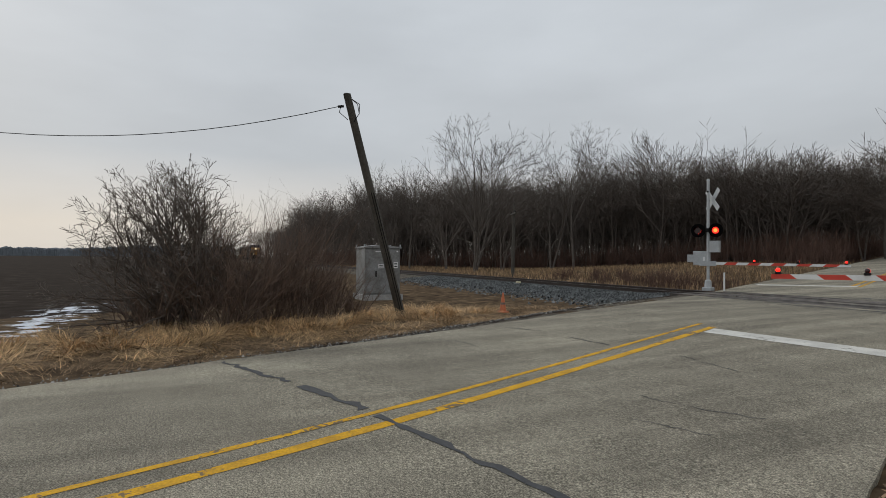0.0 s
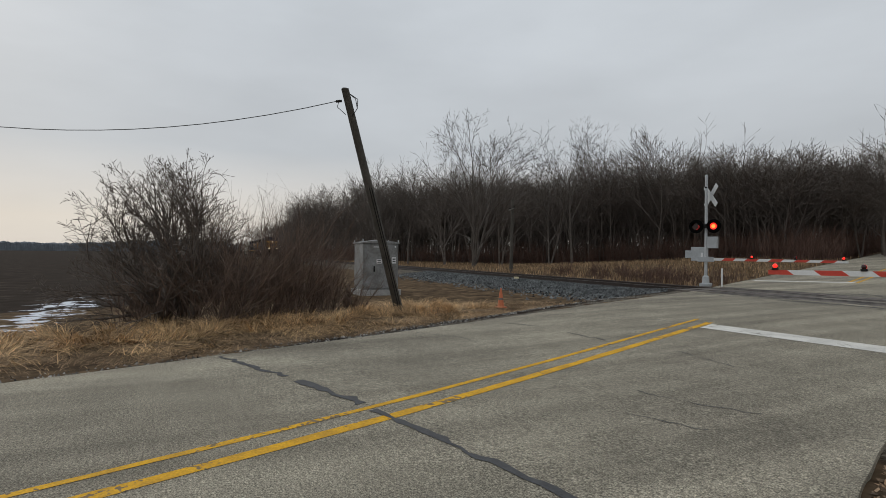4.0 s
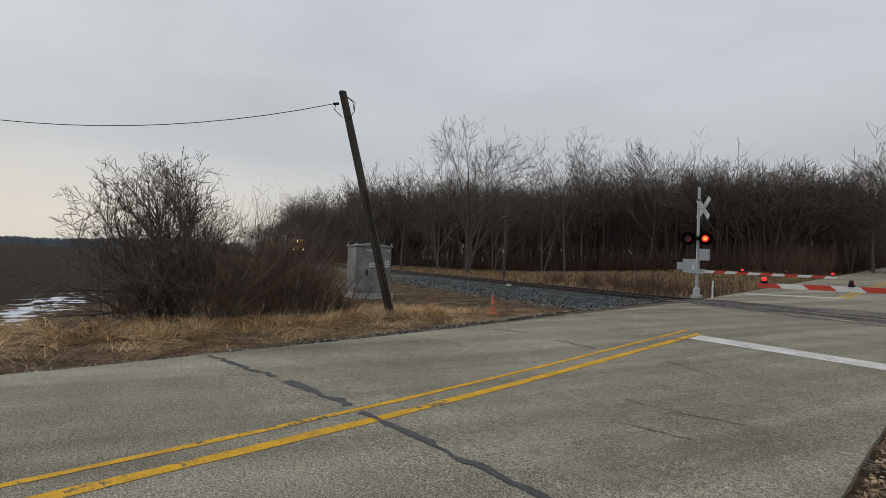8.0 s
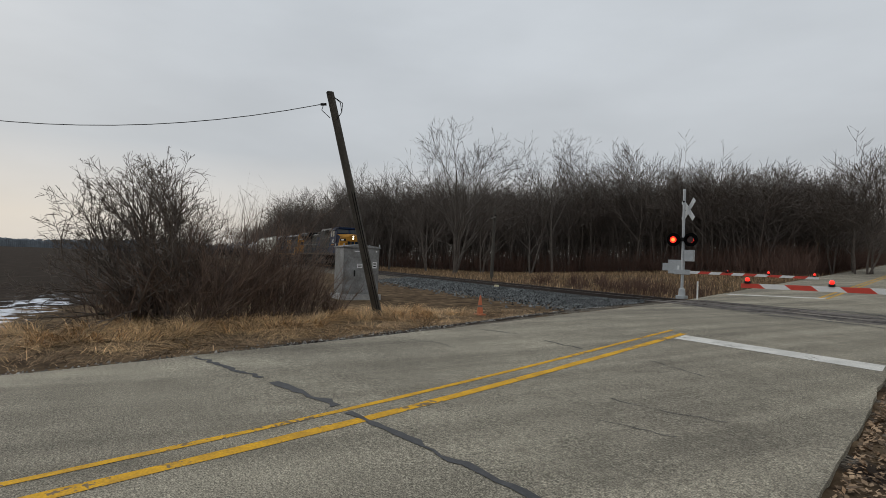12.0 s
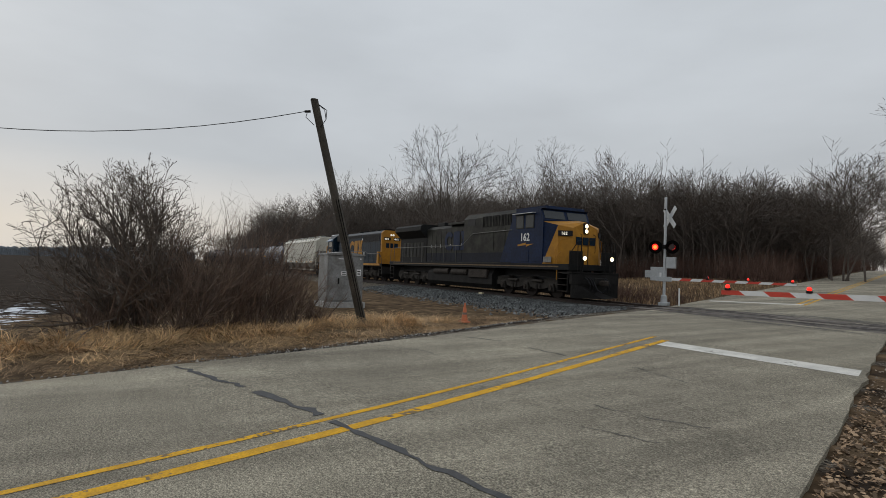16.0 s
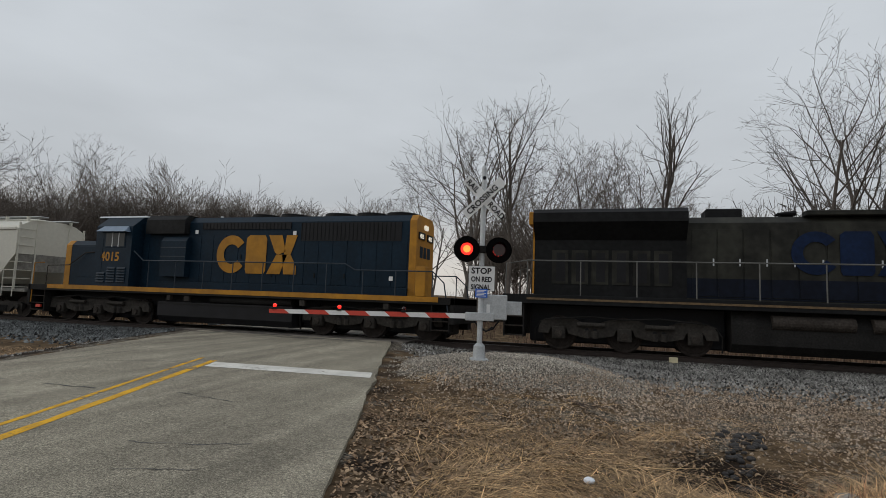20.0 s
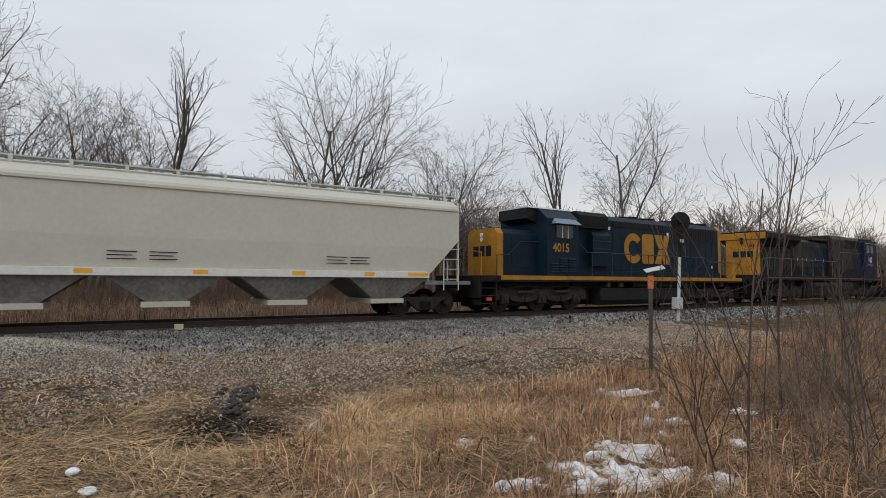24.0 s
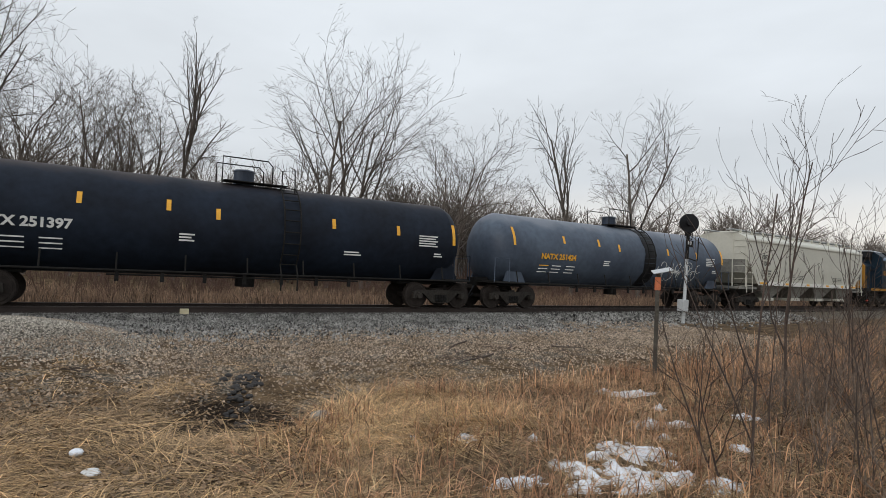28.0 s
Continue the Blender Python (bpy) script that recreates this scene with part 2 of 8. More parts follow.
# ---- materials ----
def asphalt():
    m = mat("asphalt", (0.345, 0.312, 0.24), 0.9, var=0.38, scale=0.3, fine=75, bump=0.9, color2=(0.265, 0.238, 0.184), spec=0.2)
    n, l = m.node_tree.nodes, m.node_tree.links
    b = n["Principled BSDF"]
    src = b.inputs["Base Color"].links[0].from_socket
    tc = n.new("ShaderNodeTexCoord")
    # light and dark chippings, wheel tracks along the road, broad patches
    mp = n.new("ShaderNodeMapping")
    mp.inputs["Rotation"].default_value = (0, 0, radians(-20.2))
    mp.inputs["Scale"].default_value = (1.3, 0.04, 1)
    l.new(tc.outputs["Object"], mp.inputs[0])
    for vec, node, scale, f0, f1, lo, hi in ((mp.outputs[0], "ShaderNodeTexNoise", 1.0, 0.35, 0.65, 0.76, 1.2), (tc.outputs["Object"], "ShaderNodeTexNoise", 85.0, 0.38, 0.62, 0.52, 1.48), (tc.outputs["Object"], "ShaderNodeTexNoise", 38.0, 0.36, 0.64, 0.72, 1.28), (tc.outputs["Object"], "ShaderNodeTexNoise", 14.0, 0.35, 0.65, 0.9, 1.1), (tc.outputs["Object"], "ShaderNodeTexNoise", 1.7, 0.3, 0.7, 0.88, 1.1)):
        q = n.new(node)
        q.inputs["Scale"].default_value = scale
        q.inputs["Detail"].default_value = 4.0
        l.new(vec, q.inputs["Vector"])
        r = n.new("ShaderNodeMapRange")
        r.inputs["From Min"].default_value, r.inputs["From Max"].default_value = f0, f1
        r.inputs["To Min"].default_value, r.inputs["To Max"].default_value = lo, hi
        l.new(q.outputs["Fac"], r.inputs["Value"])
        k = n.new("ShaderNodeMix")
        k.data_type, k.blend_type = "RGBA", "MULTIPLY"
        k.inputs[0].default_value = 1.0
        l.new(src, k.inputs[6])
        l.new(r.outputs[0], k.inputs[7])
        src = k.outputs[2]
    l.new(src, b.inputs["Base Color"])
    return m


M_ASPHALT = asphalt()
M_TAR = mat("crack_sealer", (0.062, 0.062, 0.064), 0.7, var=0.3, scale=8, fine=60)
M_YELLOW = mat("yellow_road_paint", (0.74, 0.4, 0.02), 0.8, var=0.22, scale=5, fine=50, color2=(0.55, 0.3, 0.03), spec=0.2)
def chipped(m, color, amount, scale):
    """Paint worn through to the asphalt in chips and cracks."""
    n, l = m.node_tree.nodes, m.node_tree.links
    b = n["Principled BSDF"]
    src = b.inputs["Base Color"].links[0].from_socket
    tc, q, big, add, g, k = n.new("ShaderNodeTexCoord"), n.new("ShaderNodeTexNoise"), n.new("ShaderNodeTexNoise"), n.new("ShaderNodeMath"), n.new("ShaderNodeMapRange"), n.new("ShaderNodeMix")
    q.inputs["Scale"].default_value, q.inputs["Detail"].default_value = scale, 6.0
    big.inputs["Scale"].default_value, big.inputs["Detail"].default_value = 1.6, 3.0
    for w in (q, big):
        l.new(tc.outputs["Object"], w.inputs["Vector"])
    l.new(q.outputs["Fac"], add.inputs[0])
    l.new(big.outputs["Fac"], add.inputs[1])
    g.inputs["From Min"].default_value, g.inputs["From Max"].default_value = 1.2 - amount, 1.24 - amount
    g.inputs["To Max"].default_value = 0.9
    l.new(add.outputs[0], g.inputs["Value"])
    k.data_type = "RGBA"
    l.new(g.outputs[0], k.inputs[0])
    l.new(src, k.inputs[6])
    k.inputs[7].default_value = (*color, 1)
    l.new(k.outputs[2], b.inputs["Base Color"])


chipped(M_YELLOW, (0.16, 0.13, 0.09), 0.06, 16.0)
M_WHITE_LINE = mat("white_road_paint", (0.72, 0.70, 0.64), 0.8, var=0.2, scale=3, fine=50, spec=0.2)
chipped(M_WHITE_LINE, (0.22, 0.2, 0.16), 0.03, 14.0)
M_RAIL = mat("rusty_rail", (0.045, 0.032, 0.027), 0.75, 0.2, var=0.3, scale=3)
M_RAILHEAD = mat("polished_railhead", (0.2, 0.19, 0.18), 0.45, 0.8, var=0.15, scale=3)
M_TIE = mat("creosoted_tie", (0.055, 0.045, 0.04), 0.9, var=0.4, scale=7, fine=40, bump=0.4, obj_var=0.3)
M_STONE = mat("ballast_stone", (0.235, 0.226, 0.208), 0.85, var=0.3, scale=1.5, fine=25, bump=0.3, isl_var=1.0, color2=(0.12, 0.115, 0.105), spec=0.2)
M_BARK = mat("grey_bark", (0.13, 0.11, 0.093), 0.95, var=0.3, scale=2.0, fine=20)
M_BARK_D = mat("dark_bark", (0.155, 0.128, 0.108), 0.95, var=0.3, scale=2.0, fine=20)
M_STEM = mat("grey_brown_stem", (0.085, 0.06, 0.048), 0.95, var=0.3, scale=2.0, fine=20, isl_var=0.3)
M_SHRUB = mat("shrub_twig", (0.185, 0.13, 0.1), 0.95, var=0.3, scale=2.0, fine=20, isl_var=0.45)
M_LEAF = mat("fallen_leaf", (0.32, 0.22, 0.135), 0.9, var=0.3, scale=3, fine=20, color2=(0.2, 0.125, 0.07), isl_var=0.75)
M_TWIG = mat("reddish_brush_twig", (0.13, 0.075, 0.055), 0.95, var=0.3, scale=2.0, fine=20)
M_GRASS = mat("dry_grass", (0.46, 0.335, 0.185), 0.9, var=0.3, scale=0.8, fine=9, color2=(0.3, 0.2, 0.1), isl_var=0.85)
M_GRASS_M = mat("matted_dead_grass", (0.41, 0.277, 0.157), 0.95, var=0.35, scale=0.9, fine=9, color2=(0.2, 0.13, 0.068), isl_var=0.65)
M_GRASS_R = mat("russet_dry_grass", (0.5, 0.3, 0.17), 0.9, var=0.3, scale=0.8, fine=9, color2=(0.26, 0.135, 0.075), isl_var=0.9)
M_GALV = mat("galvanised_steel", (0.50, 0.52, 0.53), 0.5, 0.35, var=0.15, scale=4, fine=30)
M_ALU = mat("grey_aluminium_paint", (0.52, 0.54, 0.55), 0.5, 0.2, var=0.12, scale=3, fine=30)
M_BLACK = mat("black_paint", (0.014, 0.014, 0.016), 0.55, var=0.3, scale=2, spec=0.2)
M_MATT = mat("matt_black_paint", (0.005, 0.005, 0.005), 0.95, var=0.2, scale=3, spec=0.03)
M_DARK = mat("grimy_black_steel", (0.02, 0.019, 0.018), 0.75, 0.0, var=0.4, scale=2, fine=20, spec=0.15)
M_GRIME = mat("oily_brown_steel", (0.05, 0.042, 0.036), 0.8, 0.0, var=0.4, scale=2.5, fine=20, spec=0.15)
M_WOOD = mat("weathered_pole_wood", (0.085, 0.076, 0.062), 0.9, var=0.35, scale=1.5, fine=25, bump=0.4)
M_RED = mat("red_reflective_sheet", (0.62, 0.06, 0.035), 0.5, var=0.12, scale=5)
M_WHITE = mat("white_sheet", (0.78, 0.78, 0.77), 0.5, var=0.08, scale=4)
M_ORANGE = mat("faded_orange_plastic", (0.6, 0.17, 0.07), 0.6, var=0.15, scale=8)
M_SNOW = mat("old_snow", (0.82, 0.85, 0.9), 0.8, var=0.06, scale=9, bump=0.4, fine=20)
M_LAMP_ON = mat("lit_red_lens", (0.8, 0.02, 0.01), 0.3, emit=((1.0, 0.02, 0.012), 1.7))
M_LAMP_HOT = mat("lit_lens_centre", (1.0, 0.4, 0.05), 0.3, emit=((1.0, 0.12, 0.02), 3.2))
M_LAMP_OFF = mat("dark_red_lens", (0.035, 0.008, 0.008), 0.2, var=0.1)
M_HEADLIGHT = mat("lit_headlight", (1, 0.9, 0.7), 0.2, emit=((1.0, 0.78, 0.46), 4.0))

# ---- plan ----
RU, RN = Vector((-0.346, 0.938)), Vector((0.938, 0.346))      # along the road, across it to its right
TRACK_Y, RAIL_TOP, CURVE = 18.57, 0.32, 0.0022


def road_point(d, s, z=None):
    return Vector((RU.x * s + RN.x * d, RU.y * s + RN.y * d, road_z(s) if z is None else z))


def smooth(a, b, x):
    x = np.clip((x - a) / (b - a), 0, 1)
    return x * x * (3 - 2 * x)


def road_z(s):
    return float(0.30 * smooth(2, 18.5, np.asarray(s, float)) + 0.0335 * np.clip(np.asarray(s, float) - 26, 0, 110))


def track_y(x):
    x = np.asarray(x, float)
    return TRACK_Y + CURVE / 2 * np.maximum(x - 2.0, 0) ** 2


def track_pose(x, dz=0.0):
    """The pose of something that stands on the track at x and faces along it."""
    y = float(track_y(x))
    turn = math.degrees(math.atan(CURVE * max(x - 2.0, 0)))
    return pose(x, y, RAIL_TOP + dz, 0, 0, turn)


def ground_z(x, y):
    """Height of the bare ground."""
    x, y = np.asarray(x, float), np.asarray(y, float)
    d, s = 0.938 * x + 0.346 * y, -0.346 * x + 0.938 * y
    n1 = np.sin(x * 1.7 + 0.6 * y) * np.cos(y * 1.3 - x * 0.5) * 0.04 + np.sin(x * 4.1 - 2.2 * y) * 0.015
    rise = 0.0335 * np.clip(s - 26, 0, 110)
    rz = 0.30 * smooth(2, 18.5, s) + rise
    # natural level: a shallow ditch along the track on both sides, the field on the left
    base = -0.25 + 0.12 * smooth(20, 60, np.hypot(x, y)) + n1
    base = base + rise * (1 - smooth(12, 45, np.abs(d + 4.4)))
    base = base - 0.32 * np.exp(-((y - 7.2) / 2.4) ** 2) * smooth(0.5, 3.5, d)
    base = base - 0.25 * smooth(-11.5, -15, d) * (1 - smooth(6, 12, y))
    # embankment of the track
    dy = np.abs(y - track_y(x))
    emb = RAIL_TOP - 0.22 - 0.10 * smooth(1.4, 2.2, dy) - 0.62 * smooth(2.0, 8.5, dy)
    emb = np.where(y < track_y(x), emb, RAIL_TOP - 0.22 - 0.75 * smooth(1.5, 4.5, dy))
    z = np.maximum(base, emb)
    # road bed and its shoulders
    off = np.maximum(d - (-0.6), (-8.3) - d)
    w = 1 - smooth(0.0, 2.6, off)
    z = z * (1 - w) + (rz - 0.03 - 0.04 * (off > 0.1)) * w
    # the mound that carries the signal mast
    z = np.maximum(z, 0.34 - 0.5 * smooth(1.0, 4.2, np.hypot(x + 2.6, (y - 13.2) * 0.8)))
    pit = np.exp(-(((x - 1.4 - 0.2 * (y - 7)) / 0.8) ** 2 + ((y - 7.15) / np.where(y < 7.15, 0.6, 0.95)) ** 2))
    z = z - 0.7 * pit
    z = np.where(off < 0.0, rz - 0.06, z)
    return z


def spaced(lo, hi, near, step, grow):
    out, x, st = [0.0], 0.0, step
    while x < hi:
        st = step if x < near else st * grow
        x += st
        out.append(x)
    neg, x, st = [], 0.0, step
    while x > lo:
        st = step if x > -near else st * grow
        x -= st
        neg.append(x)
    return np.array(neg[::-1] + out)


def ground_material():
    m = bpy.data.materials.new("ground_cover")
    m.use_nodes = True
    n, l = m.node_tree.nodes, m.node_tree.links
    b = n["Principled BSDF"]
    b.inputs["Roughness"].default_value = 0.95
    b.inputs["Specular IOR Level"].default_value = 0.02
    tc = n.new("ShaderNodeTexCoord")

    def noise_node(scale, detail=6.0):
        q = n.new("ShaderNodeTexNoise")
        q.inputs["Scale"].default_value, q.inputs["Detail"].default_value = scale, detail
        l.new(tc.outputs["Object"], q.inputs["Vector"])
        return q.outputs["Fac"]

    def ramp(fac, stops):
        r = n.new("ShaderNodeValToRGB")
        e = r.color_ramp.elements
        e[0].position, e[0].color = stops[0][0], (*stops[0][1], 1)
        e[1].position, e[1].color = stops[-1][0], (*stops[-1][1], 1)
        for p, c in stops[1:-1]:
            k = e.new(p)
            k.color = (*c, 1)
        l.new(fac, r.inputs[0])
        return r.outputs[0]

    def mix(fac, a, c):
        q = n.new("ShaderNodeMix")
        q.data_type = "RGBA"
        l.new(fac, q.inputs[0])
        l.new(a, q.inputs[6])
        l.new(c, q.inputs[7])
        return q.outputs[2]

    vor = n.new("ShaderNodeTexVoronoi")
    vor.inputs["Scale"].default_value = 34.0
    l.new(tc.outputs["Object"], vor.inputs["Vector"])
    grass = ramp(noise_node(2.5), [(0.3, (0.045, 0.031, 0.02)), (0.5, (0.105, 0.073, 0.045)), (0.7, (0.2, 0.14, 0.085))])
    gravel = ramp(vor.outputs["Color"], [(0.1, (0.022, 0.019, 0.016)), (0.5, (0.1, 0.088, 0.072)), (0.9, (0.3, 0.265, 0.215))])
    soil = ramp(noise_node(1.2), [(0.3, (0.022, 0.0165, 0.013)), (0.6, (0.042, 0.032, 0.025)), (0.75, (0.08, 0.062, 0.048))])
    snow = ramp(noise_node(6.0), [(0.3, (0.6, 0.64, 0.7)), (0.7, (0.84, 0.86, 0.9))])
    at = n.new("ShaderNodeAttribute")
    at.attribute_name = "cover"
    sep = n.new("ShaderNodeSeparateColor")
    l.new(at.outputs["Color"], sep.inputs[0])

    def ragged(src, scale, amount):
        add, sc = n.new("ShaderNodeMath"), n.new("ShaderNodeMapRange")
        sc.inputs["From Min"].default_value, sc.inputs["From Max"].default_value = 0.3, 0.7
        sc.inputs["To Min"].default_value, sc.inputs["To Max"].default_value = -amount, amount
        l.new(noise_node(scale), sc.inputs["Value"])
        l.new(src, add.inputs[0])
        l.new(sc.outputs[0], add.inputs[1])
        st = n.new("ShaderNodeMapRange")
        st.inputs["From Min"].default_value, st.inputs["From Max"].default_value = 0.4, 0.6
        l.new(add.outputs[0], st.inputs["Value"])
        return st.outputs[0]

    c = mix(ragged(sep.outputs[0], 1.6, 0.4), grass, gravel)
    c = mix(ragged(sep.outputs[1], 0.7, 0.25), c, soil)
    gate = n.new("ShaderNodeMath")
    gate.operation = "MULTIPLY"
    lim = n.new("ShaderNodeMapRange")
    lim.inputs["From Min"].default_value, lim.inputs["From Max"].default_value = 0.1, 0.25
    l.new(sep.outputs[2], lim.inputs["Value"])
    l.new(ragged(sep.outputs[2], 2.2, 0.5), gate.inputs[0])
    l.new(lim.outputs[0], gate.inputs[1])
    c = mix(gate.outputs[0], c, snow)
    l.new(c, b.inputs["Base Color"])
    bp = n.new("ShaderNodeBump")
    bp.inputs["Strength"].default_value, bp.inputs["Distance"].default_value = 0.8, 0.04
    l.new(noise_node(18.0), bp.inputs["Height"])
    l.new(bp.outputs[0], b.inputs["Normal"])
    return m


def build_ground():
    xs = np.unique(np.concatenate([spaced(-1400, 1400, 22, 0.28, 1.09)]))
    ys = np.unique(np.concatenate([spaced(-700, 1500, 24, 0.28, 1.09)]))
    X, Y = np.meshgrid(xs, ys)
    Z = ground_z(X, Y)
    V = np.stack([X, Y, Z], -1).reshape(-1, 3)
    nx, ny = len(xs), len(ys)
    i = (np.arange(ny - 1)[:, None] * nx + np.arange(nx - 1)[None, :]).ravel()
    F = np.stack([i, i + 1, i + nx + 1, i + nx], 1)
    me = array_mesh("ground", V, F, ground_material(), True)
    x, y = V[:, 0], V[:, 1]
    d, s = 0.938 * x + 0.346 * y, -0.346 * x + 0.938 * y
    dy = track_y(x) - y
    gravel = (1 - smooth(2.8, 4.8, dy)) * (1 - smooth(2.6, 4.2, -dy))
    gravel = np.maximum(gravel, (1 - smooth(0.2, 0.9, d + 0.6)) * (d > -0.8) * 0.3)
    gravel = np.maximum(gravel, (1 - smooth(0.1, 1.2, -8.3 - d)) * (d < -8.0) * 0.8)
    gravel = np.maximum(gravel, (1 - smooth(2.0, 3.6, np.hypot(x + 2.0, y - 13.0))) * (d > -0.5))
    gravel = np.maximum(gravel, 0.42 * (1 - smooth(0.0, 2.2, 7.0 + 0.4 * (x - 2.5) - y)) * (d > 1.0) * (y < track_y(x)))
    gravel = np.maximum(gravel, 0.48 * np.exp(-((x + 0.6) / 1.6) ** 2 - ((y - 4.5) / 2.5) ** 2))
    soil = smooth(-17.5, -21.0, d) * (1 - smooth(2.0, 8, y + 0.02 * x)) * (d < -10)
    soil = np.maximum(soil, 1.5 * np.exp(-(((x - 1.45) / 0.75) ** 2 + ((y - 7.35) / 0.85) ** 2)))
    soil = np.maximum(soil, 0.42 * (d > -0.7) * (1 - smooth(0.3, 1.2, d + 0.66)))
    soil = np.maximum(soil, 0.55 * (d < -8.3) * (1 - smooth(0.4, 1.1, -8.42 - d)))
    snow = 0.5 * np.exp(-((y + 3.35) / (0.45 + 0.1 * np.clip(-14 - x, 0, 9))) ** 2) * (1 - smooth(-14.6, -13.2, x)) * smooth(-27, -20, x)
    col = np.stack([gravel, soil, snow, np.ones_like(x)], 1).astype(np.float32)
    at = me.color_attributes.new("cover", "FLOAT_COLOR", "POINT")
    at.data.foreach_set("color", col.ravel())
    return tagged(new("ground", me), "dry grass verge, gravel and dark ploughed field", "ground", kind="structure")


build_ground()


def strip(d0, d1, s0, s1, lift, step=0.5, wobble=0.0, seed=0):
    """Rows of a surface that follows the road between two offsets."""
    rng = np.random.default_rng(seed)
    n = max(2, int((s1 - s0) / step) + 1)
    S = np.linspace(s0, s1, n)
    wa, wb = rng.normal(0, wobble, n), rng.normal(0, wobble, n)
    V = []
    for k, s in enumerate(S):
        for d in (d0 + wa[k], d1 + wb[k]):
            p = road_point(d, s)
            V.append((p.x, p.y, p.z + lift))
    F = [(2 * k, 2 * k + 1, 2 * k + 3, 2 * k + 2) for k in range(n - 1)]
    return V, F


def build_road():
    V, F = strip(-8.42, -0.66, -70, 260, 0.0, 0.4, 0.018, 4)
    for i in range(0, len(V), 2):
        at = -70 + i // 2 * 330 / (len(V) // 2 - 1)
        pull = float(np.interp(at, [4, 7, 11, 16, 21, 26], [0, 0.24, 0.55, 0.8, 0.7, 0]))
        V[i] = (V[i][0] + RN.x * pull, V[i][1] + RN.y * pull, V[i][2])
    n = len(V)
    V2 = V + [(x, y, z - 0.12) for x, y, z in V]
    k = n // 2
    F2 = F + [(2 * i, 2 * i + 2, n + 2 * i + 2, n + 2 * i) for i in range(k - 1)] + [(2 * i + 3, 2 * i + 1, n + 2 * i + 1, n + 2 * i + 3) for i in range(k - 1)]
    road = tagged(new("road", link_mesh("road", V2, F2, M_ASPHALT)), "worn grey asphalt two-lane country road", "road", kind="structure")
    marks = []
    for nm, d0, d1, s0, s1 in (("yellow_line", -4.27, -4.13, -70, 12.2), ("yellow_line", -4.62, -4.535, -70, 12.6), ("yellow_line", -4.27, -4.15, 30.3, 150), ("yellow_line", -4.60, -4.48, 30.3, 150)):
        V, F = strip(d0, d1, s0, s1, 0.004, 0.35, 0.006, len(marks))
        ob = tagged(new(nm, link_mesh(nm, V, F, M_YELLOW)), "worn yellow painted centre line on asphalt", "road marking", "centre lines", "structure")
        marks.append(ob)
    for d0, d1, sa, sb, wd in ((-4.1, -0.75, 11.35, 10.55, 0.62), (-8.1, -4.3, 29.2, 30.3, 0.6)):
        V, F = [], []
        for i in range(13):
            f = i / 12
            d, s = d0 + (d1 - d0) * f, sa + (sb - sa) * f
            for q in (s, s + wd):
                p = road_point(d, q)
                V.append((p.x, p.y, p.z + 0.005))
        F = [(2 * i, 2 * i + 2, 2 * i + 3, 2 * i + 1) for i in range(12)]
        tagged(new("stop_line", link_mesh("stop_line", V, F, M_WHITE_LINE)), "white painted stop line across one lane", "road marking", "stop lines", "structure")
    rng = random.Random(3)

    def seam(pts, w, nm="crack_seal"):
        V, n = [], 0
        for (d0, s0), (d1, s1) in zip(pts[:-1], pts[1:]):
            k = max(2, int(math.hypot(d1 - d0, s1 - s0) / 0.12))
            for i in range(k):
                f = i / k
                d, s = d0 + (d1 - d0) * f + rng.gauss(0, 0.012), s0 + (s1 - s0) * f + rng.gauss(0, 0.02)
                ww = w * rng.uniform(0.35, 1.1)
                for q in (-ww, ww):
                    p = road_point(d, s + q)
                    V.append((p.x, p.y, p.z + 0.006))
                n += 1
        F = [(2 * i, 2 * i + 2, 2 * i + 3, 2 * i + 1) for i in range(n - 1)]
        tagged(new(nm, link_mesh(nm, V, F, M_TAR)), "dark sealed transverse crack in asphalt", "road crack", "sealed cracks", "structure")
    seam([(-8.3, 3.55), (-7.17, 3.59), (-6.3, 3.62)], 0.05)
    seam([(-6.1, 3.63), (-5.4, 3.6), (-4.62, 3.55)], 0.075)
    seam([(-4.5, 3.5), (-3.64, 3.43), (-2.99, 3.31), (-2.63, 3.29), (-2.13, 3.2), (-1.4, 3.05), (-0.7, 2.95)], 0.05)
    seam([(-7.4, 9.3), (-6.4, 9.45)], 0.02)
    seam([(-5.7, 9.1), (-4.65, 8.8)], 0.02)
    seam([(-3.5, 8.7), (-2.4, 8.1)], 0.012)
    seam([(-7.9, 7.2), (-6.9, 7.35), (-6.2, 7.2)], 0.012)
    seam([(-2.9, 6.1), (-2.2, 6.0), (-1.5, 6.15)], 0.009)
    seam([(-6.6, 11.6), (-5.2, 11.9), (-4.4, 11.7)], 0.014)
    seam([(-2.6, 5.2), (-1.7, 5.25)], 0.008)
    # broken asphalt on both sides of the timbers
    for k in range(13):
        y = TRACK_Y + (-1 if k % 3 else 1) * (1.95 + 0.17 * (k % 7))
        xa = -15.4 + 5.5 * rng.random()
        xb = min(xa + 2.0 + 4.5 * rng.random(), -7.0)
        pts = []
        for i in range(7):
            x, yy = xa + (xb - xa) * i / 6, y + rng.uniform(-0.09, 0.09)
            pts.append((RN.x * x + RN.y * yy, RU.x * x + RU.y * yy))
        seam(pts, 0.02 + 0.05 * rng.random())
    return road


build_road()

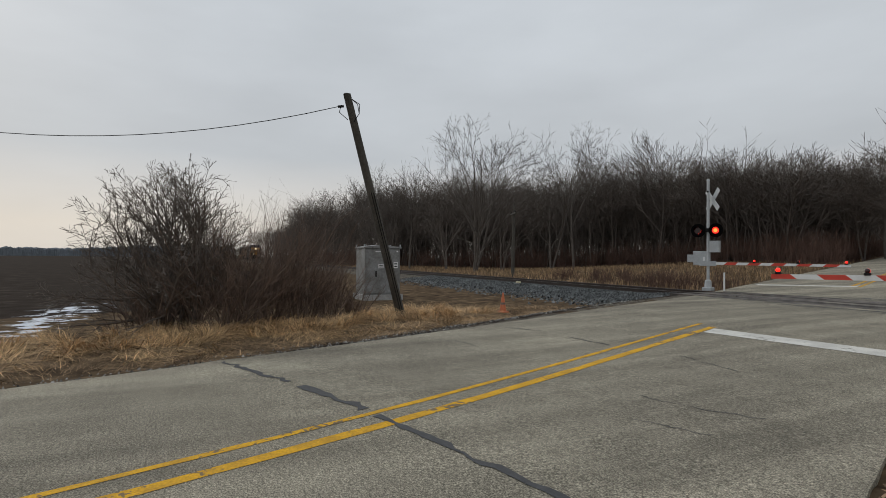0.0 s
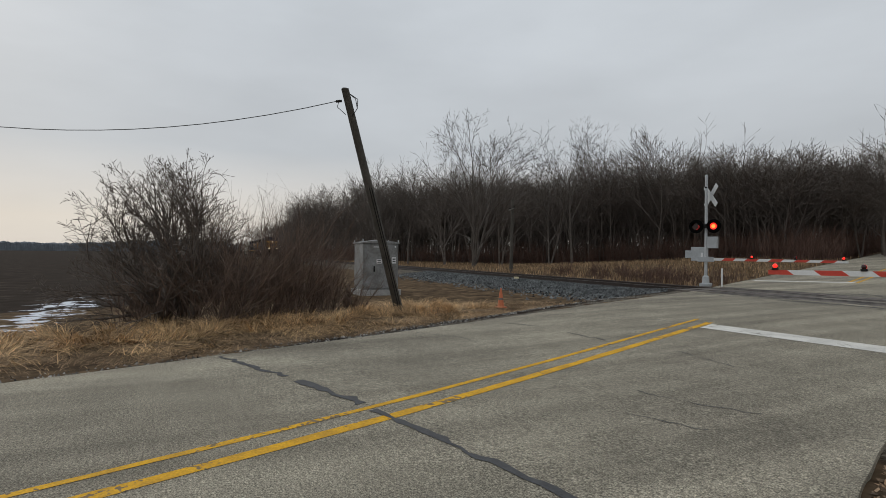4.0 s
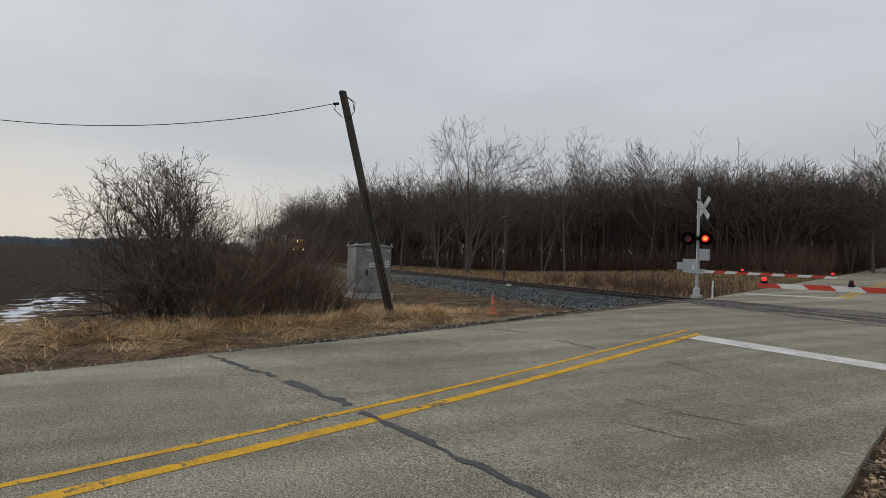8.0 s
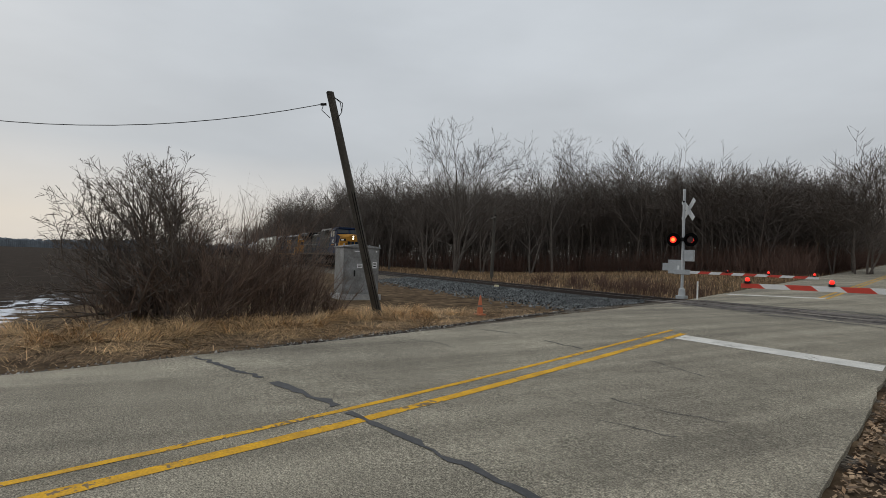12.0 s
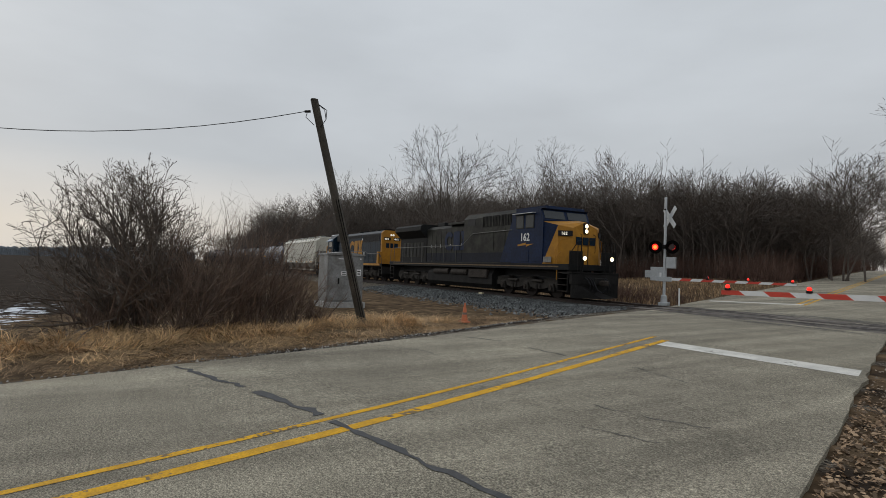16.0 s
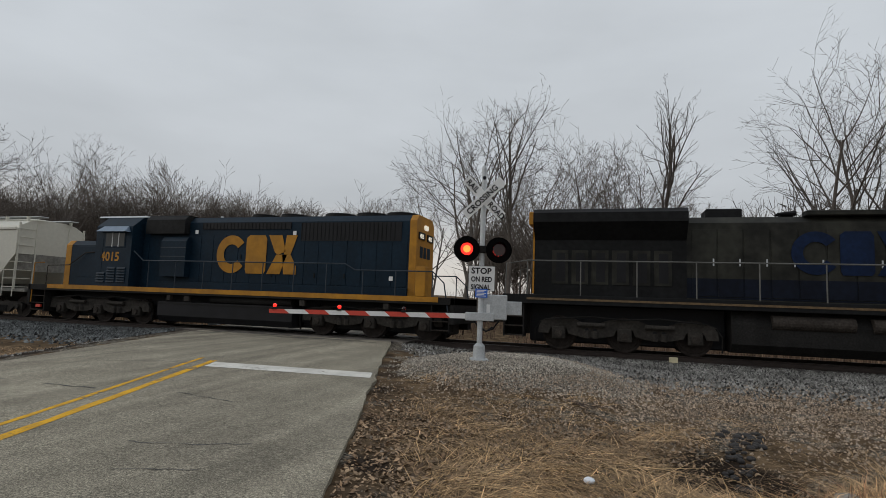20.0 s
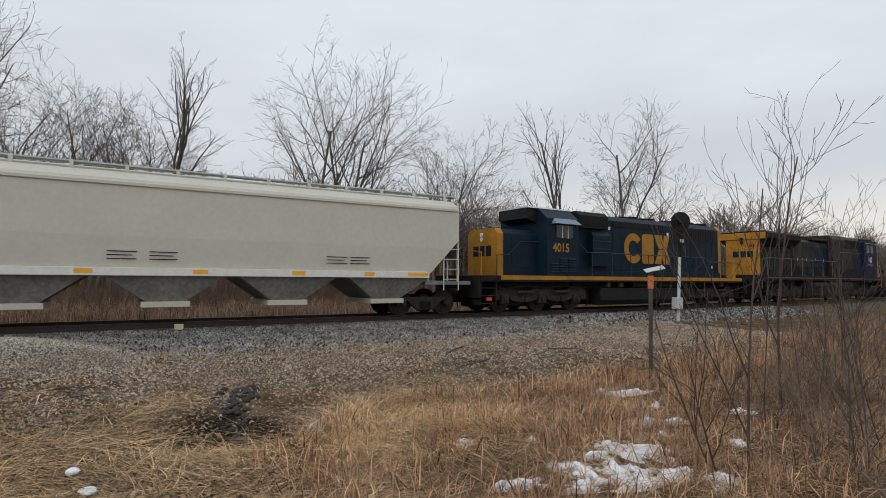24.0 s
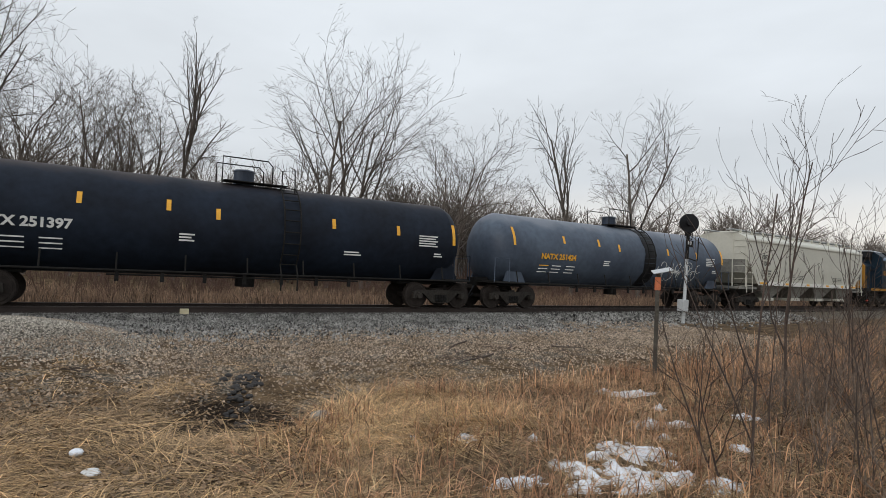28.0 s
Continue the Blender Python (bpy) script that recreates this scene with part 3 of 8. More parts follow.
# ---- railway ----
def rail_mesh(side, x0, x1):
    prof = [(-0.07, -0.18), (0.07, -0.18), (0.07, -0.165), (0.012, -0.14), (0.012, -0.045), (0.036, -0.035), (0.036, -0.004), (0.028, 0.0), (-0.028, 0.0), (-0.036, -0.004), (-0.036, -0.035), (-0.012, -0.045), (-0.012, -0.14), (-0.07, -0.165)]
    xs = np.arange(x0, x1 + 0.1, 3.0)
    V, F, n = [], [], len(prof)
    for x in xs:
        y = float(track_y(x)) + side * 0.755
        V += [(x, y + a, RAIL_TOP + b) for a, b in prof]
    for i in range(len(xs) - 1):
        for k in range(n):
            F.append((i * n + k, (i + 1) * n + k, (i + 1) * n + (k + 1) % n, i * n + (k + 1) % n))
    me = link_mesh("rail", V, F, M_RAIL)
    me.materials.append(M_RAILHEAD)
    for p in me.polygons:
        if p.index % n == 7:
            p.material_index = 1
    return me


def build_track():
    track = thing("railway_track", "single railway track of rusty rails on dark wooden ties", "railway track", kind="structure")
    for side in (-1, 1):
        mpart("rail", rail_mesh(side, -330, 260), track, "rusty rail with a polished head")
    bm = B()
    box(bm, -0.115, 0.115, -1.3, 1.3, -0.2, 0.0, 0.012)
    me = bpy.data.meshes.new("tie")
    bm.to_mesh(me)
    bm.free()
    me.materials.append(M_TIE)
    rng = random.Random(5)
    x, near, far = -60.0, [], []
    while x < 80:
        d = 0.938 * x + 0.346 * TRACK_Y
        if not (-9.6 < d < 0.2):
            near.append(x)
        x += 0.51
    for x in near[:300]:
        o = new("tie", me)
        o.parent = track
        o.matrix_local = track_pose(x, -0.165 + rng.uniform(-0.012, 0.01)) @ pose(0, rng.uniform(-0.06, 0.06), 0, 0, 0, rng.uniform(-1.2, 1.2))
    V, F = [], []
    for x in [-60.5 - 0.51 * i for i in range(250)] + [80.5 + 0.51 * i for i in range(200)]:
        m = track_pose(x, -0.17)
        b = len(V)
        for a in (-0.11, 0.11):
            for c in (-1.3, 1.3):
                for e in (-0.1, 0.0):
                    V.append(m @ Vector((a, c, e)))
        F += [(b + i for i in q) for q in ((0, 1, 3, 2), (4, 6, 7, 5), (0, 4, 5, 1), (2, 3, 7, 6), (1, 5, 7, 3))]
    o = mpart("far_ties", link_mesh("far_ties", V, [tuple(f) for f in F], M_TIE), track)
    o["kind"] = "stuff"
    return track


build_track()


def rocks(name, places, sizes, material, label, category, parent=None, seed=1):
    """Many small stones in one mesh: squashed, jittered pyramids."""
    rng = np.random.default_rng(seed)
    n = len(places)
    base = np.array([[1, 0, -0.3], [0, 1, -0.3], [-1, 0, -0.3], [0, -1, -0.3], [0.25, 0.1, 1]], float)
    V = base[None] * sizes[:, None, None] * rng.uniform(0.55, 1.3, (n, 5, 3))
    V[:, 4, :2] += rng.normal(0, 0.35, (n, 2)) * sizes[:, None]
    a = rng.uniform(0, 6.3, n)
    ca, sa = np.cos(a)[:, None], np.sin(a)[:, None]
    V = np.stack([V[..., 0] * ca - V[..., 1] * sa, V[..., 0] * sa + V[..., 1] * ca, V[..., 2] * 0.95], -1) + places[:, None, :]
    tri = np.array([[0, 1, 4], [1, 2, 4], [2, 3, 4], [3, 0, 4]])
    F = (np.arange(n) * 5)[:, None, None] + tri[None]
    me = array_mesh(name, V.reshape(-1, 3), F.reshape(-1, 3), material)
    return tagged(new(name, me), label, category, kind="stuff")


def build_ballast():
    rng = np.random.default_rng(11)
    n = 120000
    x = np.concatenate([rng.uniform(-3, 14, n // 2), rng.uniform(-34, 34, n // 4), rng.uniform(-40, -14, n // 4)])
    x = x[:n]
    off = np.abs(rng.normal(0, 1, n)) * 1.25 + 0.2
    near_side = rng.uniform(0, 1, n) < 0.86
    y = track_y(x) + np.where(near_side, -1, 1) * np.where(near_side, off * 1.15 + 0.6, off * 0.6 + 0.6)
    d = 0.938 * x + 0.346 * y
    keep = ~((d > -8.9) & (d < -0.3)) & ~(np.hypot(x + 2.4, y - 13.0) < 2.4) & (np.abs(np.abs(y - track_y(x)) - 0.755) > 0.1)
    x, y = x[keep], y[keep]
    s = rng.uniform(0.026, 0.058, len(x)) * np.where(np.abs(x) > 15, 1.5, 1.0)
    z = ground_z(x, y) + 0.012
    fresh = mat("fresh_ballast_stone", (0.115, 0.122, 0.122), 0.85, var=0.3, scale=1.5, fine=25, bump=0.3, isl_var=1.0, color2=(0.06, 0.064, 0.064), spec=0.2)
    west = 0.938 * x + 0.346 * y < -4
    for side, m in ((~west, M_STONE), (west, fresh)):
        rocks("ballast", np.stack([x, y, z], 1)[side], s[side], m, "grey crushed stone ballast along the track" if m is M_STONE else "dark blue-grey crushed stone ballast along the track", "ballast", seed=12)

    # spilled stones on the slope down to the ditch
    n = 74000
    x, y = rng.uniform(-3.5, 20, n), rng.uniform(7.2, 15.8, n)
    d = 0.938 * x + 0.346 * y
    edge = np.minimum(6.9 + 0.42 * (x - 2.5), 7.5)
    hole = np.hypot((x - 1.4) / 0.75, (y - 7.2) / 0.95) < 1
    keep = (d > 0.2) & (np.hypot(x + 2.4, y - 13.0) > 1.9) & (y > edge) & ~hole & (rng.uniform(0, 1, n) < 0.35 + 0.65 * smooth(8, 12, y))
    x, y = x[keep], y[keep]
    rocks("slope_gravel", np.stack([x, y, ground_z(x, y) + 0.006], 1), rng.gamma(5.0, 0.0026, len(x)) + 0.006, mat("slope_stone", (0.34, 0.262, 0.193), 0.9, var=0.3, scale=0.7, fine=25, isl_var=0.75, color2=(0.24, 0.175, 0.12)), "grey-brown spilled stone below the track", "gravel", seed=14)
    # fine pale gravel on the mound that carries the signal mast
    n = 16000
    a, r = rng.uniform(0, 6.283, n), 3.1 * np.sqrt(rng.uniform(0, 1, n))
    x, y = -2.3 + r * np.cos(a), 13.0 + r * np.sin(a)
    keep = (0.938 * x + 0.346 * y > -0.5) & (y < 15.6) & (rng.uniform(0, 1, n) < 1.1 - 0.6 * smooth(1.6, 3.1, r))
    x, y = x[keep], y[keep]
    rocks("mound_gravel", np.stack([x, y, ground_z(x, y) + 0.004], 1), rng.uniform(0.009, 0.026, len(x)), mat("sandy_gravel", (0.4, 0.36, 0.3), 0.9, var=0.3, scale=0.7, fine=25, isl_var=0.6, color2=(0.27, 0.235, 0.19)), "fine pale sandy gravel round the signal mast", "gravel", seed=15)


build_ballast()

# ---- level crossing ----
FLIP_FIRST, FLIP_STEP = 0.545, 0.632
ROTORS = []        # (lens rotor, starts lit)


def aim(x, y, z, toward):
    """A pose whose local -y looks along toward (x, y) and whose x runs to the viewer's right."""
    t = Vector(toward).normalized()
    return Matrix(((-t.y, -t.x, 0, x), (t.x, -t.y, 0, y), (0, 0, 1, z), (0, 0, 0, 1)))


def disc_mesh(name, r, material, y=0.0, seg=20, depth=0.02):
    bm = B()
    cyl(bm, (0, y - depth / 2, 0), (0, y + depth / 2, 0), r, seg=seg)
    me = bpy.data.meshes.new(name)
    bm.to_mesh(me)
    bm.free()
    me.materials.append(material)
    return me


def flasher(parent, x, z, sign, starts_lit, steady=False):
    """One flashing lamp: round backing, hood, and a lens drum with a lit and a dark face that turns."""
    y = -0.16 * sign
    bm = B()
    cyl(bm, (x, y, z), (x, y + 0.03 * sign, z), 0.3, seg=28)
    back = part("backing_disc", bm, M_MATT, parent, "round black lamp backing")
    bm = B()
    cyl(bm, (x, y + 0.03 * sign, z), (x, y + 0.20 * sign, z), 0.15, 0.11, seg=16)
    part("lamp_housing", bm, M_BLACK, parent)
    bm = B()
    for i in range(-5, 6):
        a0, a1 = radians(90 + i * 14), radians(90 + (i + 1) * 14)
        r0, r1 = 0.165, 0.172
        q = [bm.verts.new((x + r0 * math.cos(a), y - d * sign, z + r0 * math.sin(a))) for a, d in ((a0, 0), (a1, 0), (a1, 0.26 - 0.02 * abs(i)), (a0, 0.26 - 0.02 * abs(i)))]
        bm.faces.new(q)
    bmesh.ops.solidify(bm, geom=bm.faces[:], thickness=0.006)
    part("visor", bm, M_MATT, parent)
    rotor = new("lens")
    rotor.parent = parent
    rotor.matrix_local = pose(x, y - 0.03 * sign, z)
    mpart("lit_lens", disc_mesh("lit_lens", 0.142, M_LAMP_ON, -0.008 * sign, 24, 0.006), rotor, "glowing red lens")
    mpart("lit_centre", disc_mesh("lit_centre", 0.085, M_LAMP_HOT, -0.013 * sign, 20, 0.004), rotor, "bright orange lamp centre")
    mpart("dark_lens", disc_mesh("dark_lens", 0.142, M_LAMP_OFF, 0.008 * sign, 24, 0.006), rotor, "unlit dark red lens")
    if not steady:
        ROTORS.append((rotor, Matrix.Translation((x, y - 0.03 * sign, z)), starts_lit))
    return back


def gate_light(parent, x, z, starts_lit, steady=False, back=False):
    turned = pose(0, 0, 0, 0, 0, 180 if back else 0)
    bm = B()
    box(bm, x - 0.05, x + 0.05, -0.05, 0.05, z, z + 0.05, 0.008)
    part("light_base", bm, M_DARK, parent)
    rotor = new("lens")
    rotor.parent = parent
    rotor.matrix_local = pose(x, 0, z + 0.085) @ turned
    for sgn, m, nm in ((-1, M_LAMP_ON, "lit_lens"), (1, M_LAMP_OFF, "dark_lens")):
        bm = B()
        bmesh.ops.create_uvsphere(bm, u_segments=12, v_segments=8, radius=0.045, matrix=pose(0, 0.01 * sgn, 0))
        bmesh.ops.bisect_plane(bm, geom=bm.verts[:] + bm.edges[:] + bm.faces[:], plane_co=(0, 0, 0), plane_no=(0, -sgn, 0), clear_outer=True)
        part(nm, bm, m, rotor)
    if not steady:
        ROTORS.append((rotor, Matrix.Translation((x, 0, z + 0.085)) @ turned, starts_lit))


def crossing_signal(name, x, y, z, toward, arm_len, arm_side, arm_z, label, front, arm_dir_drop=0.0):
    t = thing(name, label, "crossing signal", aim(x, y, z, toward), "crossing signals")
    bm = B()
    cyl(bm, (0, 0, 0.0), (0, 0, 0.30), 0.15, 0.13, 16)
    cyl(bm, (0, 0, 0.30), (0, 0, 0.36), 0.13, 0.075, 16)
    box(bm, -0.2, 0.2, -0.2, 0.2, -0.12, 0.02, 0.01)
    part("base", bm, M_GALV, t, "grey cast base on a concrete footing")
    bm = B()
    top = 4.42 if front else 4.68
    cyl(bm, (0, 0, 0.33), (0, 0, top), 0.062, 0.058, 14)
    part("mast", bm, M_ALU, t, "grey aluminium mast")
    bm = B()
    cyl(bm, (0, 0, top), (0, 0, top + 0.08), 0.07, 0.05, 14)
    part("mast_cap", bm, M_ALU, t)
    bm = B()
    cyl(bm, (0, -0.07, 4.2), (0, -0.05, 4.2), 0.045, seg=10)
    part("bell_mark", bm, M_BLACK, t)
    # crossbuck: two boards
    sgn = 1 if front else -1
    hub = pose(0, 0, 3.72) if front else pose(0.1, 0, 3.84, 0, 0, -38)
    for ang, off in ((45, 0.0), (-45, 0.02)):
        bm = B()
        box(bm, -0.61, 0.61, -0.008, 0.008, -0.115, 0.115, 0.0, hub @ pose(0, (-0.085 - off) * sgn, 0, 0, ang, 0))
        board = part("crossbuck_board", bm, M_WHITE if front else M_ALU, t, "white crossbuck board" if front else "bare metal back of a crossbuck board")
        if front:
            words = [("CROSSING", -0.53, 0.0)] if ang == -45 else [("RAIL", -0.55, 0.0), ("ROAD", 0.17, 0.0)]
            for wtext, wx, wz in words:
                letters("lettering", wtext, 0.19, M_BLACK, board, pose(0, (-0.1 - off) * sgn, 3.72, 0, ang, 0) @ pose(wx, 0, -0.065) @ pose(0, 0, 0, 90, 0, 0), bold=0.004, squeeze=1.02 if ang == -45 else 0.9)
    # lamps and their cross arm
    bm = B()
    cyl(bm, (-0.37, -0.02, 2.5), (0.37, -0.02, 2.5), 0.028, seg=10)
    box(bm, -0.09, 0.09, -0.09, 0.09, 2.43, 2.6, 0.01)
    part("cross_arm", bm, M_DARK, t)
    for k, lx in enumerate((-0.37, 0.37)):
        flasher(t, lx, 2.5, 1, k == 1)
    # flat signs under the lamps
    if front:
        bm = B()
        box(bm, -0.305, 0.305, -0.085, -0.075, 1.55, 2.13, 0.0)
        sign = part("stop_on_red_sign", bm, M_WHITE, t, "white sign reading STOP ON RED SIGNAL")
        for txt, zz, sz, sq in (("STOP", 1.95, 0.19, 1.02), ("ON RED", 1.765, 0.165, 0.78), ("SIGNAL", 1.585, 0.165, 0.8)):
            letters("lettering", txt, sz, M_BLACK, sign, pose(-0.245, -0.089, zz, 90, 0, 0), bold=0.005, squeeze=sq)
        bm = B()
        for sx in (-0.305, 0.298):
            box(bm, sx, sx + 0.007, -0.0875, -0.0855, 1.55, 2.13)
        for sz in (1.55, 2.123):
            box(bm, -0.298, 0.298, -0.0875, -0.0855, sz, sz + 0.007)
        part("sign_border", bm, M_BLACK, sign)
        bm = B()
        box(bm, -0.14, 0.14, -0.12, -0.11, 1.40, 1.60, 0.0)
        blue = part("emergency_sign", bm, mat("blue_sign", (0.03, 0.14, 0.6), 0.5, var=0.08), t, "small blue notice plate")
        bm = B()
        for k in range(5):
            box(bm, -0.11, 0.11 - 0.05 * (k % 2), -0.124, -0.121, 1.43 + k * 0.032, 1.445 + k * 0.032)
        part("text_bars", bm, M_WHITE, blue)
    else:
        bm = B()
        box(bm, 0.08, 0.48, -0.1, 0.1, 1.55, 2.05, 0.01)
        part("junction_box", bm, M_GALV, t, "grey steel junction box")
    # gate mechanism, counterweights, arm
    s = arm_side
    bm = B()
    box(bm, -0.04 * s, -0.62 * s, 0.02, 0.34, arm_z - 0.10, arm_z + 0.48, 0.02)
    part("gate_mechanism", bm, M_GALV, t, "grey steel gate motor case")
    bm = B()
    box(bm, -0.14 * s, -0.22 * s, 0.0, 0.02, arm_z - 0.02, arm_z + 0.25, 0.0)
    part("inspection_plate", bm, M_WHITE, t)
    bm = B()
    box(bm, 0.35 * s, -0.3 * s, -0.13, -0.07, arm_z - 0.13, arm_z + 0.06, 0.012)
    part("arm_bracket", bm, M_GALV, t)
    bm = B()
    box(bm, -0.45 * s, -1.02 * s, 0.36, 0.46, arm_z + 0.02, arm_z + 0.34, 0.01)
    box(bm, -0.3 * s, -0.6 * s, 0.37, 0.42, arm_z + 0.12, arm_z + 0.22, 0.01)
    part("counterweight", bm, M_GALV, t, "galvanised counterweight plates")
    arm = new("gate_arm")
    arm.parent = t
    arm.matrix_local = pose(0.30 * s, -0.10, arm_z - 0.03, 0, 0, 0 if s > 0 else 180) @ pose(0, 0, 0, 0, arm_dir_drop, 0)
    stripes = int(arm_len / 0.42)
    for k in range(stripes):
        x0 = k * arm_len / stripes
        x1 = (k + 1) * arm_len / stripes
        bm = B()
        h0, h1 = 0.058 - 0.012 * x0 / arm_len, 0.058 - 0.012 * x1 / arm_len
        sk = 0.06
        prism(bm, [(x0 - (sk if k else 0), -h0), (x1 - sk, -h1), (x1 + (sk if k < stripes - 1 else -sk), h1), (x0 + (sk if k else 0), h0)], -0.014, 0.014)
        part("arm_stripe", bm, M_WHITE if (k % 2 == 0) else M_RED, arm)
    for k, f in enumerate((0.96, 0.64, 0.32)):
        gate_light(arm, arm_len * f, 0.045, (False, False, True)[k], steady=(k == 0), back=s < 0)
    return t


near_signal = crossing_signal("crossing_signal", -2.95, 12.45, 0.36, (0.32, -0.947), 4.55, -1, 1.0, "grey crossing signal mast with crossbuck, sign and striped gate", True, 0.6)
far_signal = crossing_signal("crossing_signal", -17.0, 20.6, 0.38, (0.34, -0.94), 4.85, 1, 1.1, "grey crossing signal mast seen from behind with lowered gate", False, 0.4)

bm = B()
cyl(bm, (0, 0, -0.2), (0, 0, 0.75), 0.035, seg=10)
marker = thing("marker_post", "thin white plastic marker post by the crossing", "marker post", pose(-16.2, 20.6, 0.32))
part("post", bm, M_WHITE, marker)


def build_crossing_surface():
    """Worn timber and asphalt panels between and beside the rails."""
    t = thing("crossing_surface", "worn timber and asphalt panels across the track", "level crossing", kind="structure")
    rng = random.Random(8)
    wood = mat("worn_crossing_timber", (0.15, 0.13, 0.11), 0.9, var=0.4, scale=2, fine=25, bump=0.5, obj_var=0.4, color2=(0.04, 0.034, 0.031))
    for lane in (-1.62, -1.28, -0.98, -0.50, -0.17, 0.17, 0.50, 0.98, 1.28, 1.62):
        x = -15.6
        while x < -6.4:
            w = rng.uniform(2.1, 2.6)
            x1 = min(x + w, -6.4)
            skew = 0.0
            bm = B()
            hw = 0.155 if abs(lane) < 0.8 else 0.145
            box(bm, x, x1 - 0.02, TRACK_Y + lane - hw, TRACK_Y + lane + hw, 0.16, RAIL_TOP - 0.004 + rng.uniform(-0.018, 0.004), 0.01)
            part("plank", bm, wood, t)
            x = x1
    return t


build_crossing_surface()

# ---- lineside things ----
def gz(x, y):
    return float(ground_z(x, y))


def leaning_pole():
    bx, by = -15.5, 5.86
    b, tp = Vector((bx, by, gz(bx, by) - 0.3)), Vector((-14.56, 3.81, 5.99))
    t = thing("utility_pole", "leaning weathered wooden utility pole in the verge", "utility pole")
    n = 10
    segs = [(*b.lerp(tp, i / n), *b.lerp(tp, (i + 1) / n), 0.135 - 0.035 * i / n, 0.135 - 0.035 * (i + 1) / n) for i in range(n)]
    V, F = chain(segs, 14)
    mpart("pole", array_mesh("pole", V, F, M_WOOD, True), t)
    bm = B()
    cyl(bm, tp - Vector((0, 0, 0.02)), tp + Vector((0, 0, 0.015)), 0.1, 0.085, 14)
    part("pole_top", bm, M_WOOD, t)
    side = Vector((-0.25, -0.95, 0))
    for k in range(2):
        bm = B()
        pts = [tp + Vector((0, 0.1, -0.1)), tp + Vector((0.06, 0.28 + 0.06 * k, -0.25)), tp + Vector((0.05, 0.33, -0.5)), tp + Vector((0, 0.2, -0.72))]
        pipe(bm, pts, 0.011, 5)
        part("loose_wire", bm, M_DARK, t, "looped loose wires at the pole top")
    bm = B()
    pts = [tp + side * 0.15 + Vector((0, 0, -0.3)), tp + side * 0.2 + Vector((0, 0, -0.5)), tp + side * 0.0 + Vector((0.12, 0, -0.72))]
    pipe(bm, pts, 0.01, 5)
    part("loose_wire", bm, M_DARK, t, "looped loose wires at the pole top")
    bm = B()
    cyl(bm, tp + side * 0.08 + Vector((0, 0, -0.33)), tp + side * 0.24 + Vector((0, 0, -0.35)), 0.035, seg=8)
    part("insulator", bm, M_DARK, t)
    for dx in (-0.03, 0.035):
        bm = B()
        p0, p1 = b.lerp(tp, 0.04) + Vector((0.13, dx, 0)), b.lerp(tp, 0.6) + Vector((0.115, dx, 0))
        cyl(bm, p0, p1, 0.012, seg=6)
        part("ground_wire", bm, M_DARK, t)
    # overhead wire to the left
    a = tp + side * 0.24 + Vector((0, 0, -0.35))
    e = Vector((-24.0, -16.0, 8.5))
    w = thing("overhead_wire", "thin dark sagging overhead wire", "wire")
    bm = B()
    pts = []
    for i in range(25):
        f = i / 24
        p = a.lerp(e, f)
        p.z -= 8.0 * f * (1 - f)
        pts.append(p)
    pipe(bm, pts, 0.011, 5)
    part("strand", bm, M_DARK, w)
    # the pole that carries the wire's far end
    p2 = thing("utility_pole", "upright weathered wooden pole beside the road", "utility pole", pose(-24.0, -16.0, gz(-24.0, -16.0)))
    bm = B()
    cyl(bm, (0, 0, -0.3), (0, 0, 9.2), 0.14, 0.1, 12)
    part("pole", bm, M_WOOD, p2)


